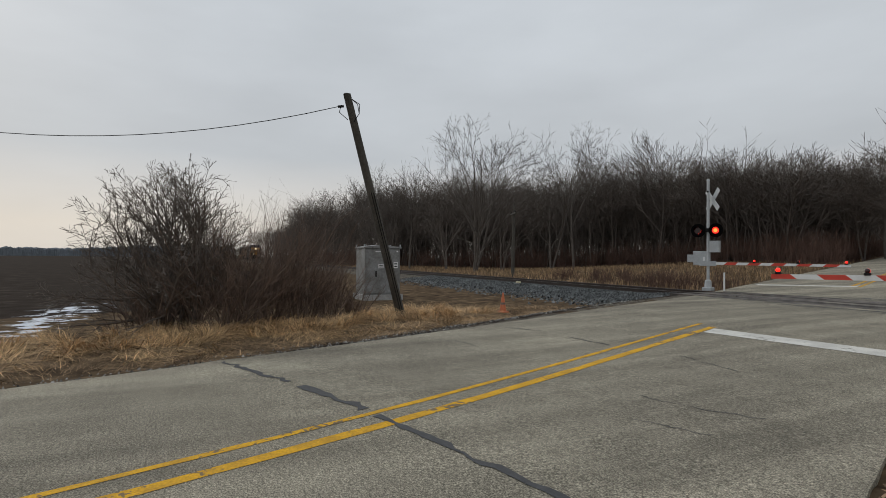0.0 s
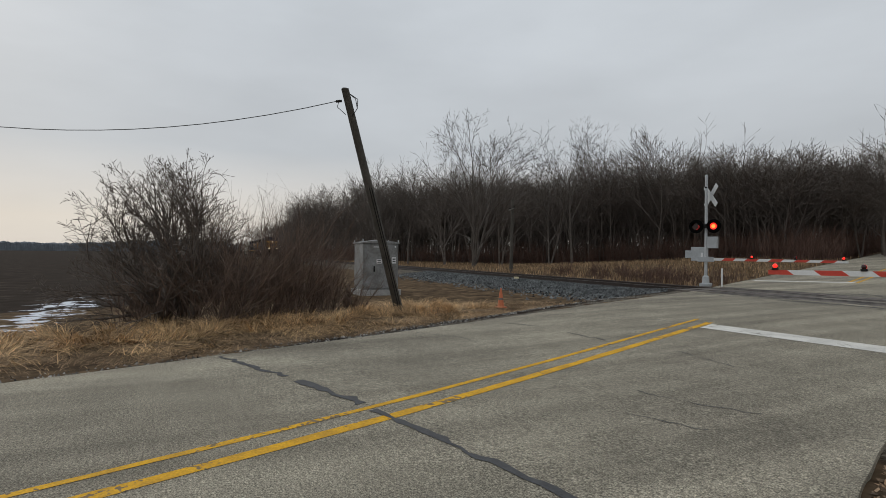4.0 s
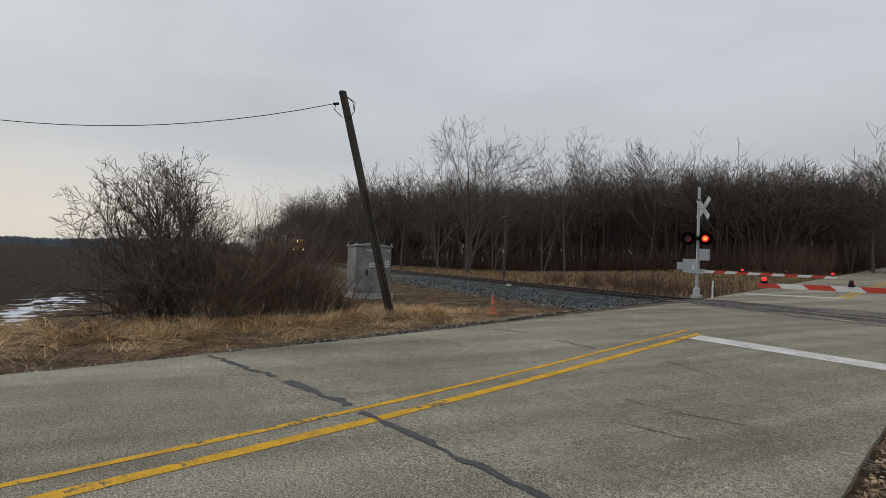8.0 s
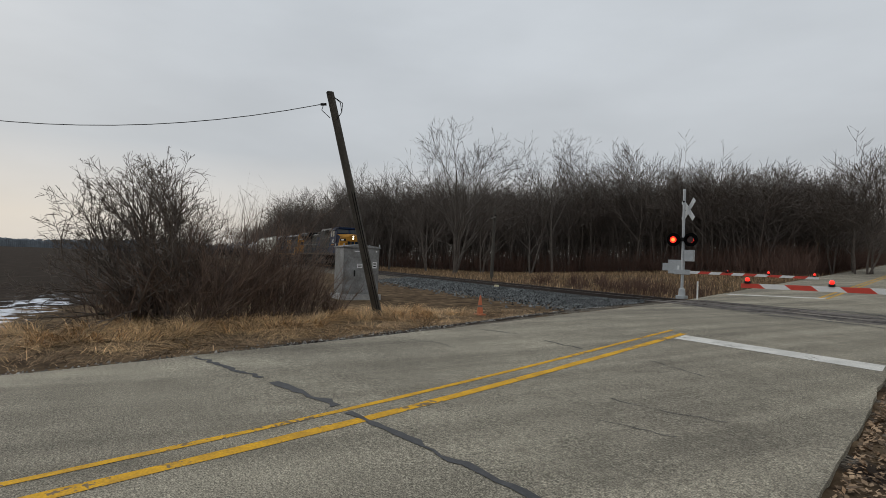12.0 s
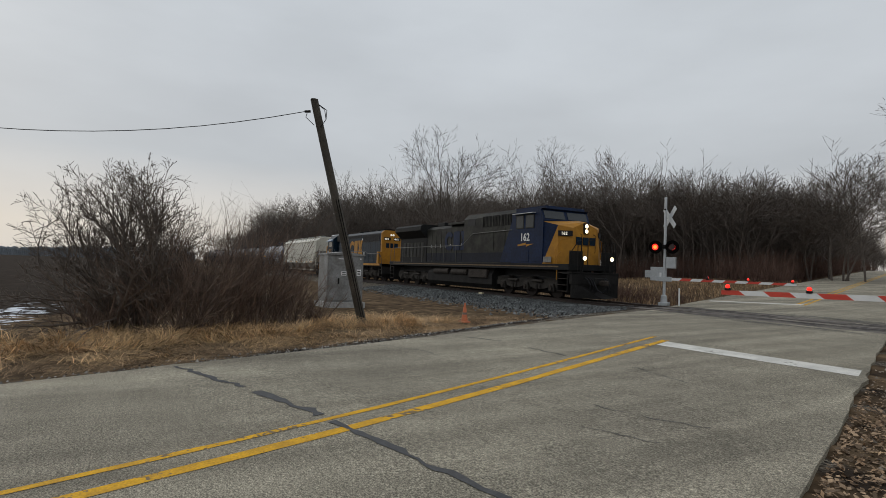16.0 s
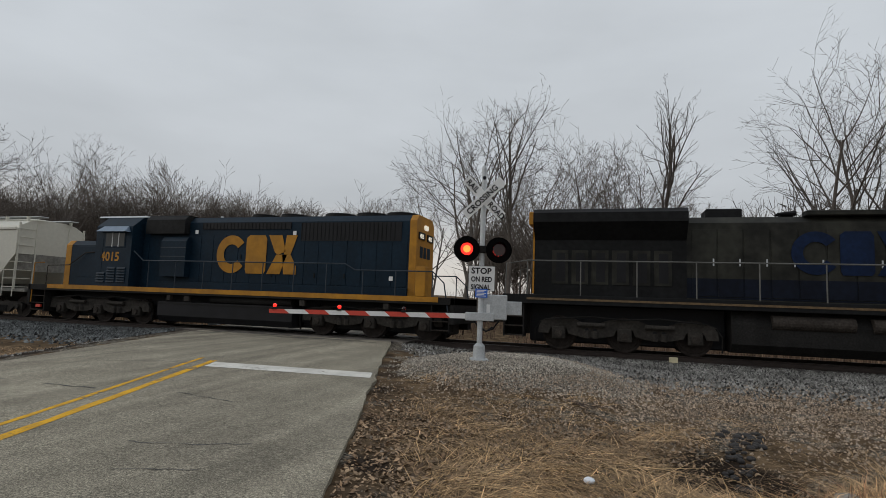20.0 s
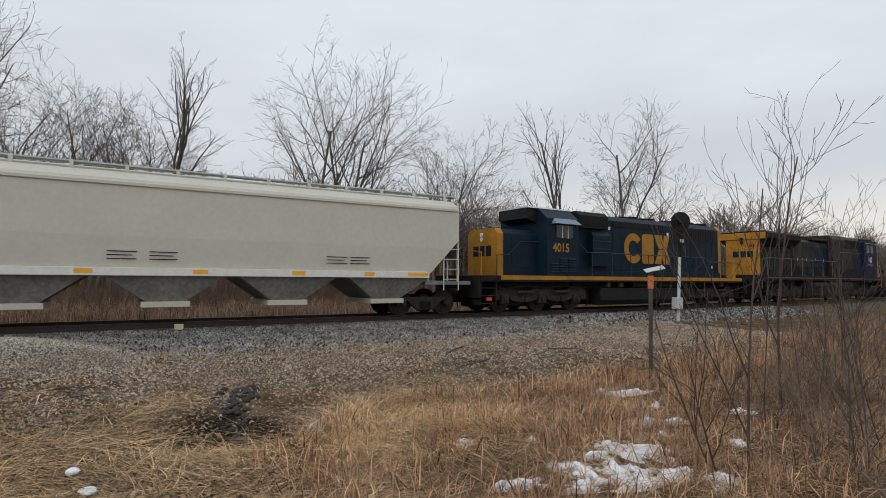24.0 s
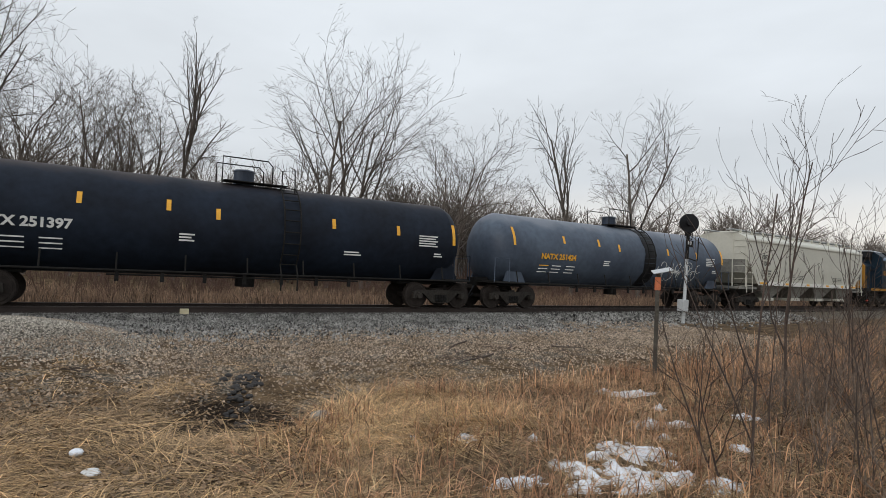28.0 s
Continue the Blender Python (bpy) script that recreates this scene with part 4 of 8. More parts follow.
def signal_cabinet():
    t = thing("signal_cabinet", "grey steel signal equipment cabinet by the track", "signal cabinet", pose(-22.25, 7.25, -0.05, 0, 0, 90))
    w, d, h = 0.76, 0.62, 2.02
    steel = mat("streaked_grey_steel", (0.26, 0.265, 0.26), 0.55, 0.15, var=0.25, scale=1.6, fine=12, color2=(0.17, 0.165, 0.155))
    bm = B()
    box(bm, -w, w, -d, d, 0.12, h, 0.015)
    part("body", bm, steel, t)
    bm = B()
    prism(bm, [(-w - 0.05, h), (w + 0.05, h), (w + 0.05, h + 0.05), (0, h + 0.15), (-w - 0.05, h + 0.05)], -d - 0.06, d + 0.06)
    part("roof", bm, steel, t, "low pitched steel roof")
    bm = B()
    box(bm, -w - 0.1, w + 0.1, -d - 0.1, d + 0.1, -0.4, 0.12)
    part("footing", bm, mat("concrete", (0.4, 0.39, 0.37), 0.9, bump=0.3), t, "concrete footing")
    bm = B()
    box(bm, -w + 0.06, w - 0.06, -d - 0.03, -d, 0.18, h - 0.06, 0.008)
    door = part("door", bm, steel, t)
    for q, hx, hz in (((-0.08, 1.2), 0.11, 0.17), ((0.56, 1.2), 0.09, 0.26), ((0.62, 1.86), 0.03, 0.06), ((-0.12, 1.86), 0.2, 0.03)):
        bm = B()
        box(bm, q[0] - hx, q[0] + hx, -d - 0.037, -d - 0.031, q[1], q[1] + hz)
        plate = part("notice_plate", bm, M_WHITE, door)
        for k in range(2 if hz > 0.1 else 0):
            bm = B()
            box(bm, q[0] - hx * 0.7, q[0] + hx * 0.7, -d - 0.04, -d - 0.0375, q[1] + hz * (0.2 + 0.4 * k), q[1] + hz * (0.38 + 0.4 * k))
            part("text_bar", bm, M_DARK, plate)
    bm = B()
    box(bm, -0.32, -0.27, -d - 0.08, -d - 0.03, 0.85, 1.1, 0.01)
    part("handle", bm, M_DARK, door)
    for x in (-w, w):
        for y in (-d, d):
            bm = B()
            cyl(bm, (x, y, h + 0.05), (x, y, h + 0.16), 0.025, seg=8)
            part("lifting_eye", bm, M_GALV, t)
    m = thing("meter_pedestal", "grey electric meter pedestal with white notices", "meter pedestal", pose(-21.75, 7.75, -0.05, 0, 0, 72))
    bm = B()
    box(bm, -0.16, 0.16, -0.1, 0.1, -0.2, 0.75, 0.01)
    part("case", bm, M_GALV, m)
    bm = B()
    box(bm, -0.14, 0.14, -0.1, 0.1, 0.75, 1.35, 0.02)
    part("meter_box", bm, M_GALV, m)
    for zz in (1.0, 1.16):
        bm = B()
        box(bm, -0.09, 0.09, -0.115, -0.101, zz, zz + 0.12)
        part("notice_plate", bm, M_WHITE, m)
    bm = B()
    cyl(bm, (0, -0.1, 0.88), (0, -0.18, 0.88), 0.08, seg=14)
    part("meter", bm, M_ALU, m)


def traffic_cone():
    x, y = -15.5, 9.3
    t = thing("traffic_cone", "weathered orange traffic cone in the verge", "traffic cone", pose(x, y, gz(x, y) + 0.02))
    bm = B()
    cyl(bm, (0, 0, 0.03), (0, 0, 0.24), 0.11, 0.08, 16)
    part("cone_body", bm, M_ORANGE, t)
    bm = B()
    cyl(bm, (0, 0, 0.24), (0, 0, 0.31), 0.081, 0.07, 16)
    part("collar", bm, mat("dirty_collar", (0.2, 0.16, 0.14), 0.7), t, "dirty dark reflective collar")
    bm = B()
    cyl(bm, (0, 0, 0.31), (0, 0, 0.62), 0.07, 0.022, 16)
    part("cone_tip", bm, M_ORANGE, t)
    bm = B()
    box(bm, -0.15, 0.15, -0.15, 0.15, -0.03, 0.03, 0.012)
    part("base_plate", bm, M_ORANGE, t)


def old_telegraph_pole():
    x, y = -38.2, 23.9
    t = thing("telegraph_pole", "old grey wooden telegraph pole with one crossarm", "telegraph pole", pose(x, y, gz(x, y), 0, 0, -20))
    bm = B()
    cyl(bm, (0, 0, -0.4), (0.0, 0.1, 6.0), 0.15, 0.1, 10)
    part("pole", bm, M_WOOD, t)
    bm = B()
    box(bm, -0.95, 0.95, -0.02, 0.1, 5.1, 5.22, 0.0)
    part("crossarm", bm, M_WOOD, t)
    for k in (-0.85, -0.55, 0.55, 0.85):
        bm = B()
        cyl(bm, (k, 0.04, 5.22), (k, 0.04, 5.34), 0.035, 0.025, 8)
        part("insulator", bm, M_DARK, t)


def track_marker(x, y, z, s, label):
    t = thing("rail_marker", label, "marker", pose(x, y, z, 0, 0, 8))
    bm = B()
    box(bm, -s, s, -0.06, 0.06, 0, 0.16, 0.01)
    part("block", bm, mat("pale_yellow_plastic", (0.62, 0.55, 0.36), 0.7, var=0.15), t)
    bm = B()
    box(bm, -s * 0.8, s * 1.0, -0.16, -0.04, -0.06, -0.005, 0.01)
    part("foot", bm, mat("pale_plastic", (0.6, 0.56, 0.42), 0.7, var=0.15), t)


def wayside_signal():
    x, y = 20.9, 15.3
    z = gz(x, y)
    t = thing("wayside_signal", "railway signal mast with a round black target", "railway signal", pose(x, y, z, 0, 3.0, -4))
    bm = B()
    cyl(bm, (0, 0, -0.3), (0, 0, 4.2), 0.075, 0.06, 12)
    part("mast", bm, M_ALU, t, "pale grey tubular mast")
    bm = B()
    cyl(bm, (-0.1, -0.12, 4.3), (-0.06, -0.04, 4.3), 0.41, seg=28)
    part("target", bm, M_BLACK, t, "round black signal target")
    bm = B()
    cyl(bm, (-0.32, -0.38, 4.3), (-0.12, -0.14, 4.3), 0.15, 0.14, 14)
    part("hood", bm, M_BLACK, t)
    bm = B()
    cyl(bm, (-0.05, -0.03, 4.3), (0.25, 0.2, 4.3), 0.2, 0.17, 14)
    part("lamp_case", bm, M_DARK, t)
    bm = B()
    box(bm, -0.1, 0.1, -0.1, 0.1, 3.75, 4.0, 0.01)
    part("bracket", bm, M_DARK, t)
    bm = B()
    box(bm, -0.22, 0.22, -0.11, -0.09, 3.28, 3.56, 0.0)
    plate = part("number_plate", bm, M_DARK, t, "dark plate with small pale marks")
    bm = B()
    for k in (-0.12, 0.02):
        box(bm, k, k + 0.08, -0.115, -0.111, 3.38, 3.52)
    part("text_bars", bm, M_ALU, plate)
    bm = B()
    box(bm, -0.32, 0.02, -0.22, 0.1, 0.5, 1.0, 0.015)
    part("relay_case", bm, M_ALU, t)
    bm = B()
    cyl(bm, (0, 0, 2.75), (0, 0, 4.15), 0.078, 0.07, 12)
    part("upper_mast", bm, M_DARK, t, "black upper half of the mast")
    bm = B()
    pipe(bm, [(0.05, 0, 2.8), (0.62, 0, 2.72), (0.66, 0, 2.8), (0.66, 0, 3.75)], 0.025, 6)
    part("side_bracket", bm, M_DARK, t)
    bm = B()
    pipe(bm, [(0.1, 0.05, 3.7), (0.3, 0.05, 3.62), (0.32, 0.05, 3.9), (0.15, 0.05, 4.2)], 0.022, 6)
    part("cable_loop", bm, M_BLACK, t)


def wooden_stake():
    x, y = 8.5, 6.8
    z0 = gz(x, y)
    t = thing("survey_stake", "weathered wooden post with orange tape and a tilted plate", "wooden post", pose(x, y, z0, -2, 1.5, -32))
    bm = B()
    box(bm, -0.032, 0.032, -0.025, 0.025, -0.3, 1.95, 0.006)
    part("post", bm, M_WOOD, t)
    bm = B()
    box(bm, -0.046, 0.046, -0.034, 0.034, 1.62, 1.86, 0.004)
    part("tape", bm, M_ORANGE, t, "band of faded orange marking tape")
    bm = B()
    box(bm, -0.16, 0.2, -0.12, 0.02, -0.006, 0.006, 0.0, pose(0.02, -0.02, 2.0, 28, -14, 0))
    part("plate", bm, M_ALU, t, "tilted pale metal plate")


leaning_pole()
signal_cabinet()
traffic_cone()
old_telegraph_pole()
track_marker(1.62, 17.3, 0.14, 0.11, "pale yellow plastic marker block against the rail")
track_marker(-26.9, 17.2, 0.12, 0.16, "white plastic marker block against the rail")
wayside_signal()
wooden_stake()

# ---- trees and brush ----
def grow(seed, height, spread=0.55, trunks=1, levels=4, twig=0.012, kids=(5, 5, 5, 4), droop=0.0, lean=0.0, base_r=None, first=0.28, rise=0.9, reach=1.0, crook=1.0):
    """Branch segments of a bare tree: (trunk segments, crown segments)."""
    rng = np.random.default_rng(seed)
    trunk, crown = [], []

    def limb(p, d, length, r, level):
        n = {0: 7, 1: 5, 2: 4, 3: 3}.get(level, 2)
        step = length / n
        q, dd, rr = p.copy(), d.copy(), r
        pts = [(q.copy(), rr)]
        for i in range(n):
            wob = crook * (0.03, 0.06, 0.085, 0.11, 0.13)[min(level, 4)]
            dd = dd + rng.normal(0, wob, 3) + np.array([0, 0, (0.05, 0.15 * rise, 0.12 * rise, 0.09 * rise, 0.06 * rise)[min(level, 4)]]) - np.array([0, 0, droop * level * 0.05])
            dd /= np.linalg.norm(dd)
            nq = q + dd * step
            nr = max(twig * 0.7, r * (1 - (i + 1) / n * (0.72 if level else 0.62)))
            (trunk if level == 0 else crown).append((*q, *nq, rr, nr))
            q, rr = nq, nr
            pts.append((q.copy(), rr))
        if level >= levels:
            return
        k = kids[min(level, len(kids) - 1)]
        for j in range(k):
            f = (first if level == 0 else 0.22) + (1 - (first if level == 0 else 0.22)) * (j + rng.uniform(0.1, 0.9)) / k
            i = min(int(f * n), n - 1)
            g = f * n - i
            (a, ra), (b, rb) = pts[i], pts[i + 1]
            at, ar = a + (b - a) * g, ra + (rb - ra) * g
            main = b - a
            main = main / np.linalg.norm(main)
            side = rng.normal(0, 1, 3)
            side -= main * (side @ main)
            side /= np.linalg.norm(side)
            ang = rng.uniform(0.4, 0.75) * spread / 0.55 if level == 0 else rng.uniform(0.38, 0.75) if level == 1 else rng.uniform(0.35, 0.85)
            nd = main * math.cos(ang) + side * math.sin(ang)
            ln = length * reach * (rng.uniform(0.45, 0.7) * (1.3 - 0.75 * f) if level == 0 else rng.uniform(*((0.42, 0.7) if level == 1 else (0.3, 0.55))) * (1.2 - 0.55 * f))
            limb(at, nd, ln, max(twig, ar * (rng.uniform(0.62, 0.88) if level == 0 else rng.uniform(0.5, 0.72))), level + 1)

    for k in range(trunks):
        a = rng.uniform(0, 6.28)
        out = 0.0 if trunks == 1 else rng.uniform(0.12, 0.34)
        d = np.array([math.cos(a) * out + lean, math.sin(a) * out, 1.0])
        d /= np.linalg.norm(d)
        h = height * (1 if k == 0 else rng.uniform(0.75, 0.98)) * 0.84
        limb(np.array([math.cos(a) * 0.1 * (trunks > 1), math.sin(a) * 0.1 * (trunks > 1), -0.3]), d, h, base_r or height * 0.013, 0)
    return np.array(trunk), np.array(crown)


def tree_thing(name, label, trunk, crown, material, sides=3, category="tree", group="", thin=0.0125):
    t = thing(name, label, category, None, group)
    V, F = chain(trunk, 7)
    mpart("trunk", array_mesh("trunk", V, F, material, True), t)
    V, F = twigs(crown, sides, thin)
    mpart("crown", array_mesh("crown", V, F, material), t)
    return t


def build_right_trees():
    rows = [  # seed, x, y, height, spread, trunks, material, first
        (21, 15.2, 46.0, 23.2, 0.46, 2, M_BARK, 0.25), (22, 18.4, 45.6, 21.8, 0.50, 2, M_BARK, 0.28),
        (23, 3.3, 46.0, 19.2, 0.34, 1, M_BARK, 0.45),
        (24, -5.6, 44.7, 14.6, 0.45, 1, M_BARK_D, 0.3), (25, -3.2, 44.9, 16.0, 0.45, 2, M_BARK_D, 0.3), (26, 0.2, 48.0, 16.8, 0.45, 2, M_BARK_D, 0.3),
        (27, -10.9, 40.4, 18.2, 0.38, 1, M_BARK, 0.25), (41, -9.9, 40.9, 15.5, 0.38, 1, M_BARK, 0.25), (28, -7.7, 41.2, 18.6, 0.36, 1, M_BARK, 0.25),
        (29, -1.4, 46.5, 15.2, 0.48, 2, M_BARK_D, 0.25), (30, -7.4, 49.0, 15.8, 0.48, 2, M_BARK_D, 0.25),
        (31, 24.0, 41.8, 15.8, 0.55, 2, M_BARK_D, 0.2), (32, 29.6, 40.4, 13.6, 0.55, 2, M_BARK_D, 0.2), (36, 26.6, 43.5, 14.2, 0.5, 1, M_BARK_D, 0.25),
        (33, 33.2, 35.2, 17.6, 0.36, 1, M_BARK, 0.3), (34, 38.4, 32.4, 18.8, 0.58, 1, M_BARK, 0.3),
        (35, 9.5, 49.0, 11.5, 0.5, 2, M_BARK_D, 0.2), (37, 6.6, 50.0, 12.0, 0.5, 1, M_BARK_D, 0.2),
        (38, -16.0, 47.0, 14.0, 0.5, 2, M_BARK_D, 0.2), (39, 44.0, 38.0, 14.0, 0.5, 2, M_BARK_D, 0.2), (40, 20.6, 50.0, 13.0, 0.5, 2, M_BARK_D, 0.2),
    ]
    for seed, x, y, h, sp, tr, m, first in rows:
        slim = sp < 0.37
        trunk, crown = grow(seed, h, sp * (1.05 if slim else 1.25), tr, 4, 0.0075 if slim else 0.0085, (11, 5, 4, 3) if slim else (7, 5, 5, 3), first=first, base_r=h * (0.009 if tr > 1 else 0.0105), rise=0.28, reach=0.8 if slim else 1.2, crook=1.5 if slim else 1.9)
        k = h / max(crown[:, 5].max(), 1)
        trunk[:, :6] *= k
        crown[:, :6] *= k
        t = tree_thing("tree", "tall bare grey-barked deciduous tree behind the track" if m is M_BARK else "bare dark deciduous tree with fine twigs", trunk, crown, m, group="bare trees")
        t.matrix_world = pose(x, y, gz(x, y))


def build_left_trees():
    rows = [(51, -51.0, 27.2, 17.0, 0.5, 3, M_BARK, 0.12), (52, -71.0, 24.5, 15.2, 0.42, 2, M_BARK, 0.2), (53, -69.0, 27.0, 15.0, 0.35, 1, M_BARK, 0.3),
            (54, -56.5, 41.0, 15.4, 0.45, 2, M_BARK, 0.25), (55, -55.0, 43.3, 19.0, 0.34, 1, M_BARK, 0.3), (56, -60.0, 36.0, 13.0, 0.45, 2, M_BARK_D, 0.2),
            (57, -63.5, 30.0, 13.0, 0.45, 2, M_BARK_D, 0.2), (58, -84.0, 26.0, 14.0, 0.45, 2, M_BARK, 0.2)]
    for seed, x, y, h, sp, tr, m, first in rows:
        trunk, crown = grow(seed, h, sp * 1.25, tr, 4, 0.011, (8, 6, 5, 3), first=first, base_r=h * 0.009, rise=0.3, reach=1.2)
        k = h / max(crown[:, 5].max(), 1)
        trunk[:, :6] *= k
        crown[:, :6] *= k
        t = tree_thing("tree", "tall bare tree at the woods' edge with fine upright twigs", trunk, crown, m, group="bare trees")
        t.matrix_world = pose(x, y, gz(x, y))


def woods_edge(x):
    """The far side's woods: y of their front edge at x."""
    return np.interp(x, [-260, -170, -120, -95, -75, -62, -50, -40, -26], [22.5, 23, 25.5, 29, 42, 52, 55, 57, 62])


def build_woods():
    kinds = []
    for k in range(7):
        h = 15.0 + 0.5 * k
        trunk, crown = grow(100 + k, h, 0.6 + 0.02 * k, 1 + (k % 3 == 0), 3, 0.016, (10, 8, 6), first=0.3 if k % 2 else 0.42, base_r=0.105, rise=0.25, reach=1.15)
        f = h / crown[:, 5].max()
        trunk[:, :6] *= f
        crown[:, :6] *= f
        kinds.append((trunk, crown))
    proto = [tree_thing("tree", "bare dark-stemmed forest tree at the woods' edge", a, b, M_BARK_D, group="woods edge trees", thin=0.03) for a, b in kinds]
    rng = np.random.default_rng(77)
    n = 0
    xs = np.concatenate([np.arange(-150, -62, 2.7), np.arange(-62, -25, 1.25)])
    for x in xs:
        x = x + rng.uniform(-1, 1)
        y = float(woods_edge(x)) + rng.uniform(0, 6)
        if x > -27 and 0.938 * x + 0.346 * y > -10:
            continue
        m = pose(x, y, gz(x, y), 0, 0, rng.uniform(0, 360)) @ Matrix.Diagonal((1, 1, rng.uniform(0.84, 1.12) * (0.73 if x > -42 else 0.8 if x > -52 else 0.95), 1))
        if n < len(proto):
            proto[n].matrix_world = m
        else:
            c = copy_thing(proto[n % len(proto)], m)
            c.scale = m.to_scale()
        n += 1
    # the mass of the woods behind the edge
    parts_V, parts_F, base = [], [], 0

    def add(segs, x, y, z, a, sc, sides):
        nonlocal base
        ca, sa = math.cos(a), math.sin(a)
        s = segs.copy()
        for o in (0, 3):
            px, py = segs[:, o] * sc, segs[:, o + 1] * sc
            s[:, o], s[:, o + 1], s[:, o + 2] = px * ca - py * sa + x, px * sa + py * ca + y, segs[:, o + 2] * sc + z
        V, F = twigs(s, sides, 0.05)
        parts_V.append(V)
        parts_F.append(F + base)
        base += len(V)

    light = []
    for k in range(6):
        trunk, crown = grow(200 + k, 16.0, 0.6, 1, 2, 0.03, (12, 10), first=0.3, base_r=0.13, rise=0.25, reach=1.2)
        s = np.concatenate([trunk, crown])
        s[:, :6] *= 16.0 / s[:, 5].max()
        light.append(s)
    fine = []
    for k in range(6):
        trunk, crown = grow(220 + k, 16.0, 0.62, 1, 3, 0.018, (10, 7, 5), first=0.3, base_r=0.1, rise=0.25, reach=1.15)
        s = np.concatenate([trunk, crown])
        s[:, :6] *= 16.0 / s[:, 5].max()
        fine.append(s)
    count = 0
    while count < 560:
        x = rng.uniform(-260, -22) if rng.uniform() < 0.35 else rng.uniform(-105, -22)
        y = float(woods_edge(x)) + 5 + abs(rng.normal(0, 18))
        if 0.938 * x + 0.346 * y > -12:
            continue
        sc = rng.uniform(0.72, 1.05) * (0.72 if x > -45 else 0.84 if x > -60 else 0.95)
        front = y < float(woods_edge(x)) + 13 and x > -85
        add((fine if front else light)[count % 6], x, y, gz(x, y), rng.uniform(0, 6.28), sc, 3)
        count += 1
    # along the left of the road, up its far slope
    for i in range(190):
        s2, d2 = 74 + 190 * (i / 190) ** 1.3, -10.5 - abs(rng.normal(0, 9))
        x, y = RU.x * s2 + RN.x * d2, RU.y * s2 + RN.y * d2
        add(light[i % 6], x, y, gz(x, y), rng.uniform(0, 6.28), rng.uniform(0.55, 0.8), 3)
    # slim poles deep in the woods
    k = 0
    poles = []
    while k < 3000:
        x = rng.uniform(-250, -20) if rng.uniform() < 0.4 else rng.uniform(-110, -20)
        y = float(woods_edge(x)) + 1 + abs(rng.normal(0, 22))
        if 0.938 * x + 0.346 * y > -12:
            continue
        z, h, lx, ly, r = gz(x, y), rng.uniform(3, 9.5), rng.normal(0, 0.6), rng.normal(0, 0.6), rng.uniform(0.03, 0.09)
        poles.append((x, y, z - 0.2, x + lx, y + ly, z + h * 0.6, r, r * 0.6))
        poles.append((x + lx, y + ly, z + h * 0.6, x + lx * 2, y + ly * 2, z + h, r * 0.6, r * 0.2))
        for q in range(5):
            f = rng.uniform(0.45, 0.95)
            bx, by, bz = x + lx * 2 * f, y + ly * 2 * f, z + h * f
            poles.append((bx, by, bz, bx + rng.normal(0, 0.8), by + rng.normal(0, 0.8), bz + rng.uniform(0.6, 2.2), r * 0.4, r * 0.18))
        k += 1
    V, F = twigs(np.array(poles), 3, 0.04)
    parts_V.append(V)
    parts_F.append(F + base)
    base += len(V)
    # trees right of the road, far behind the track and far to the right
    for i in range(260):
        x, y = rng.uniform(-20, 70), rng.uniform(54, 95)
        if 0.938 * x + 0.346 * y < 6:
            continue
        add(light[i % 6], x, y, gz(x, y), rng.uniform(0, 6.28), rng.uniform(0.55, 0.85), 3)
    for i in range(170):
        x = rng.uniform(55, 190)
        y = float(track_y(x)) + rng.choice([-1, 1]) * rng.uniform(9, 40)
        add((light if i % 3 else fine)[i % 6], x, y, gz(x, y), rng.uniform(0, 6.28), rng.uniform(0.5, 0.85), 3)
    for i in range(420):
        a, far = radians(rng.uniform(20, 75)), rng.uniform(130, 260)
        x, y = far * math.cos(a), far * math.sin(a)
        add(light[i % 6], x, y, gz(x, y), rng.uniform(0, 6.28), rng.uniform(0.5, 0.75), 3)
    V, F = np.concatenate(parts_V), np.concatenate(parts_F)
    tagged(new("woods", array_mesh("woods", V, F, M_BARK_D)), "dense bare winter woods with dark stems", "woods", kind="stuff")


def stems(name, label, spots, material, rng, height, spread, per, sides=3, r=0.008, forks=4):
    """Brush: many arching stems with side twigs, in one mesh."""
    S = []
    for x, y, z, hs in spots:
        for k in range(per):
            a = rng.uniform(0, 6.28)
            out = rng.uniform(0.05, spread)
            h = height * hs * rng.uniform(0.6, 1.05)
            p = np.array([x + rng.normal(0, 0.12), y + rng.normal(0, 0.12), z - 0.05])
            d = np.array([math.cos(a) * out, math.sin(a) * out, 1.0])
            d /= np.linalg.norm(d)
            n = 5
            rr = r * rng.uniform(0.7, 1.5) * (0.6 + 0.4 * hs)
            for i in range(n):
                d = d + rng.normal(0, 0.09, 3)
                d /= np.linalg.norm(d)
                q = p + d * h / n
                r1 = rr * (1 - 0.16 * (i + 1))
                S.append((*p, *q, rr * (1 - 0.16 * i), r1))
                if i >= 1:
                    for _ in range(forks):
                        sd = d + rng.normal(0, 0.36, 3)
                        sd /= np.linalg.norm(sd)
                        ln = h * rng.uniform(0.12, 0.32)
                        b = p + (q - p) * rng.uniform(0, 1)
                        e = b + sd * ln
                        S.append((*b, *e, r1 * 0.6, r1 * 0.35))
                        sd2 = sd + rng.normal(0, 0.5, 3)
                        m = b + sd * ln * 0.5
                        e2 = m + sd2 / np.linalg.norm(sd2) * ln * 0.5
                        S.append((*m, *e2, r1 * 0.45, r1 * 0.3))
                p = q
    V, F = twigs(np.array(S), sides, max(0.004, r * 0.75))
    return array_mesh(name, V, F, material)


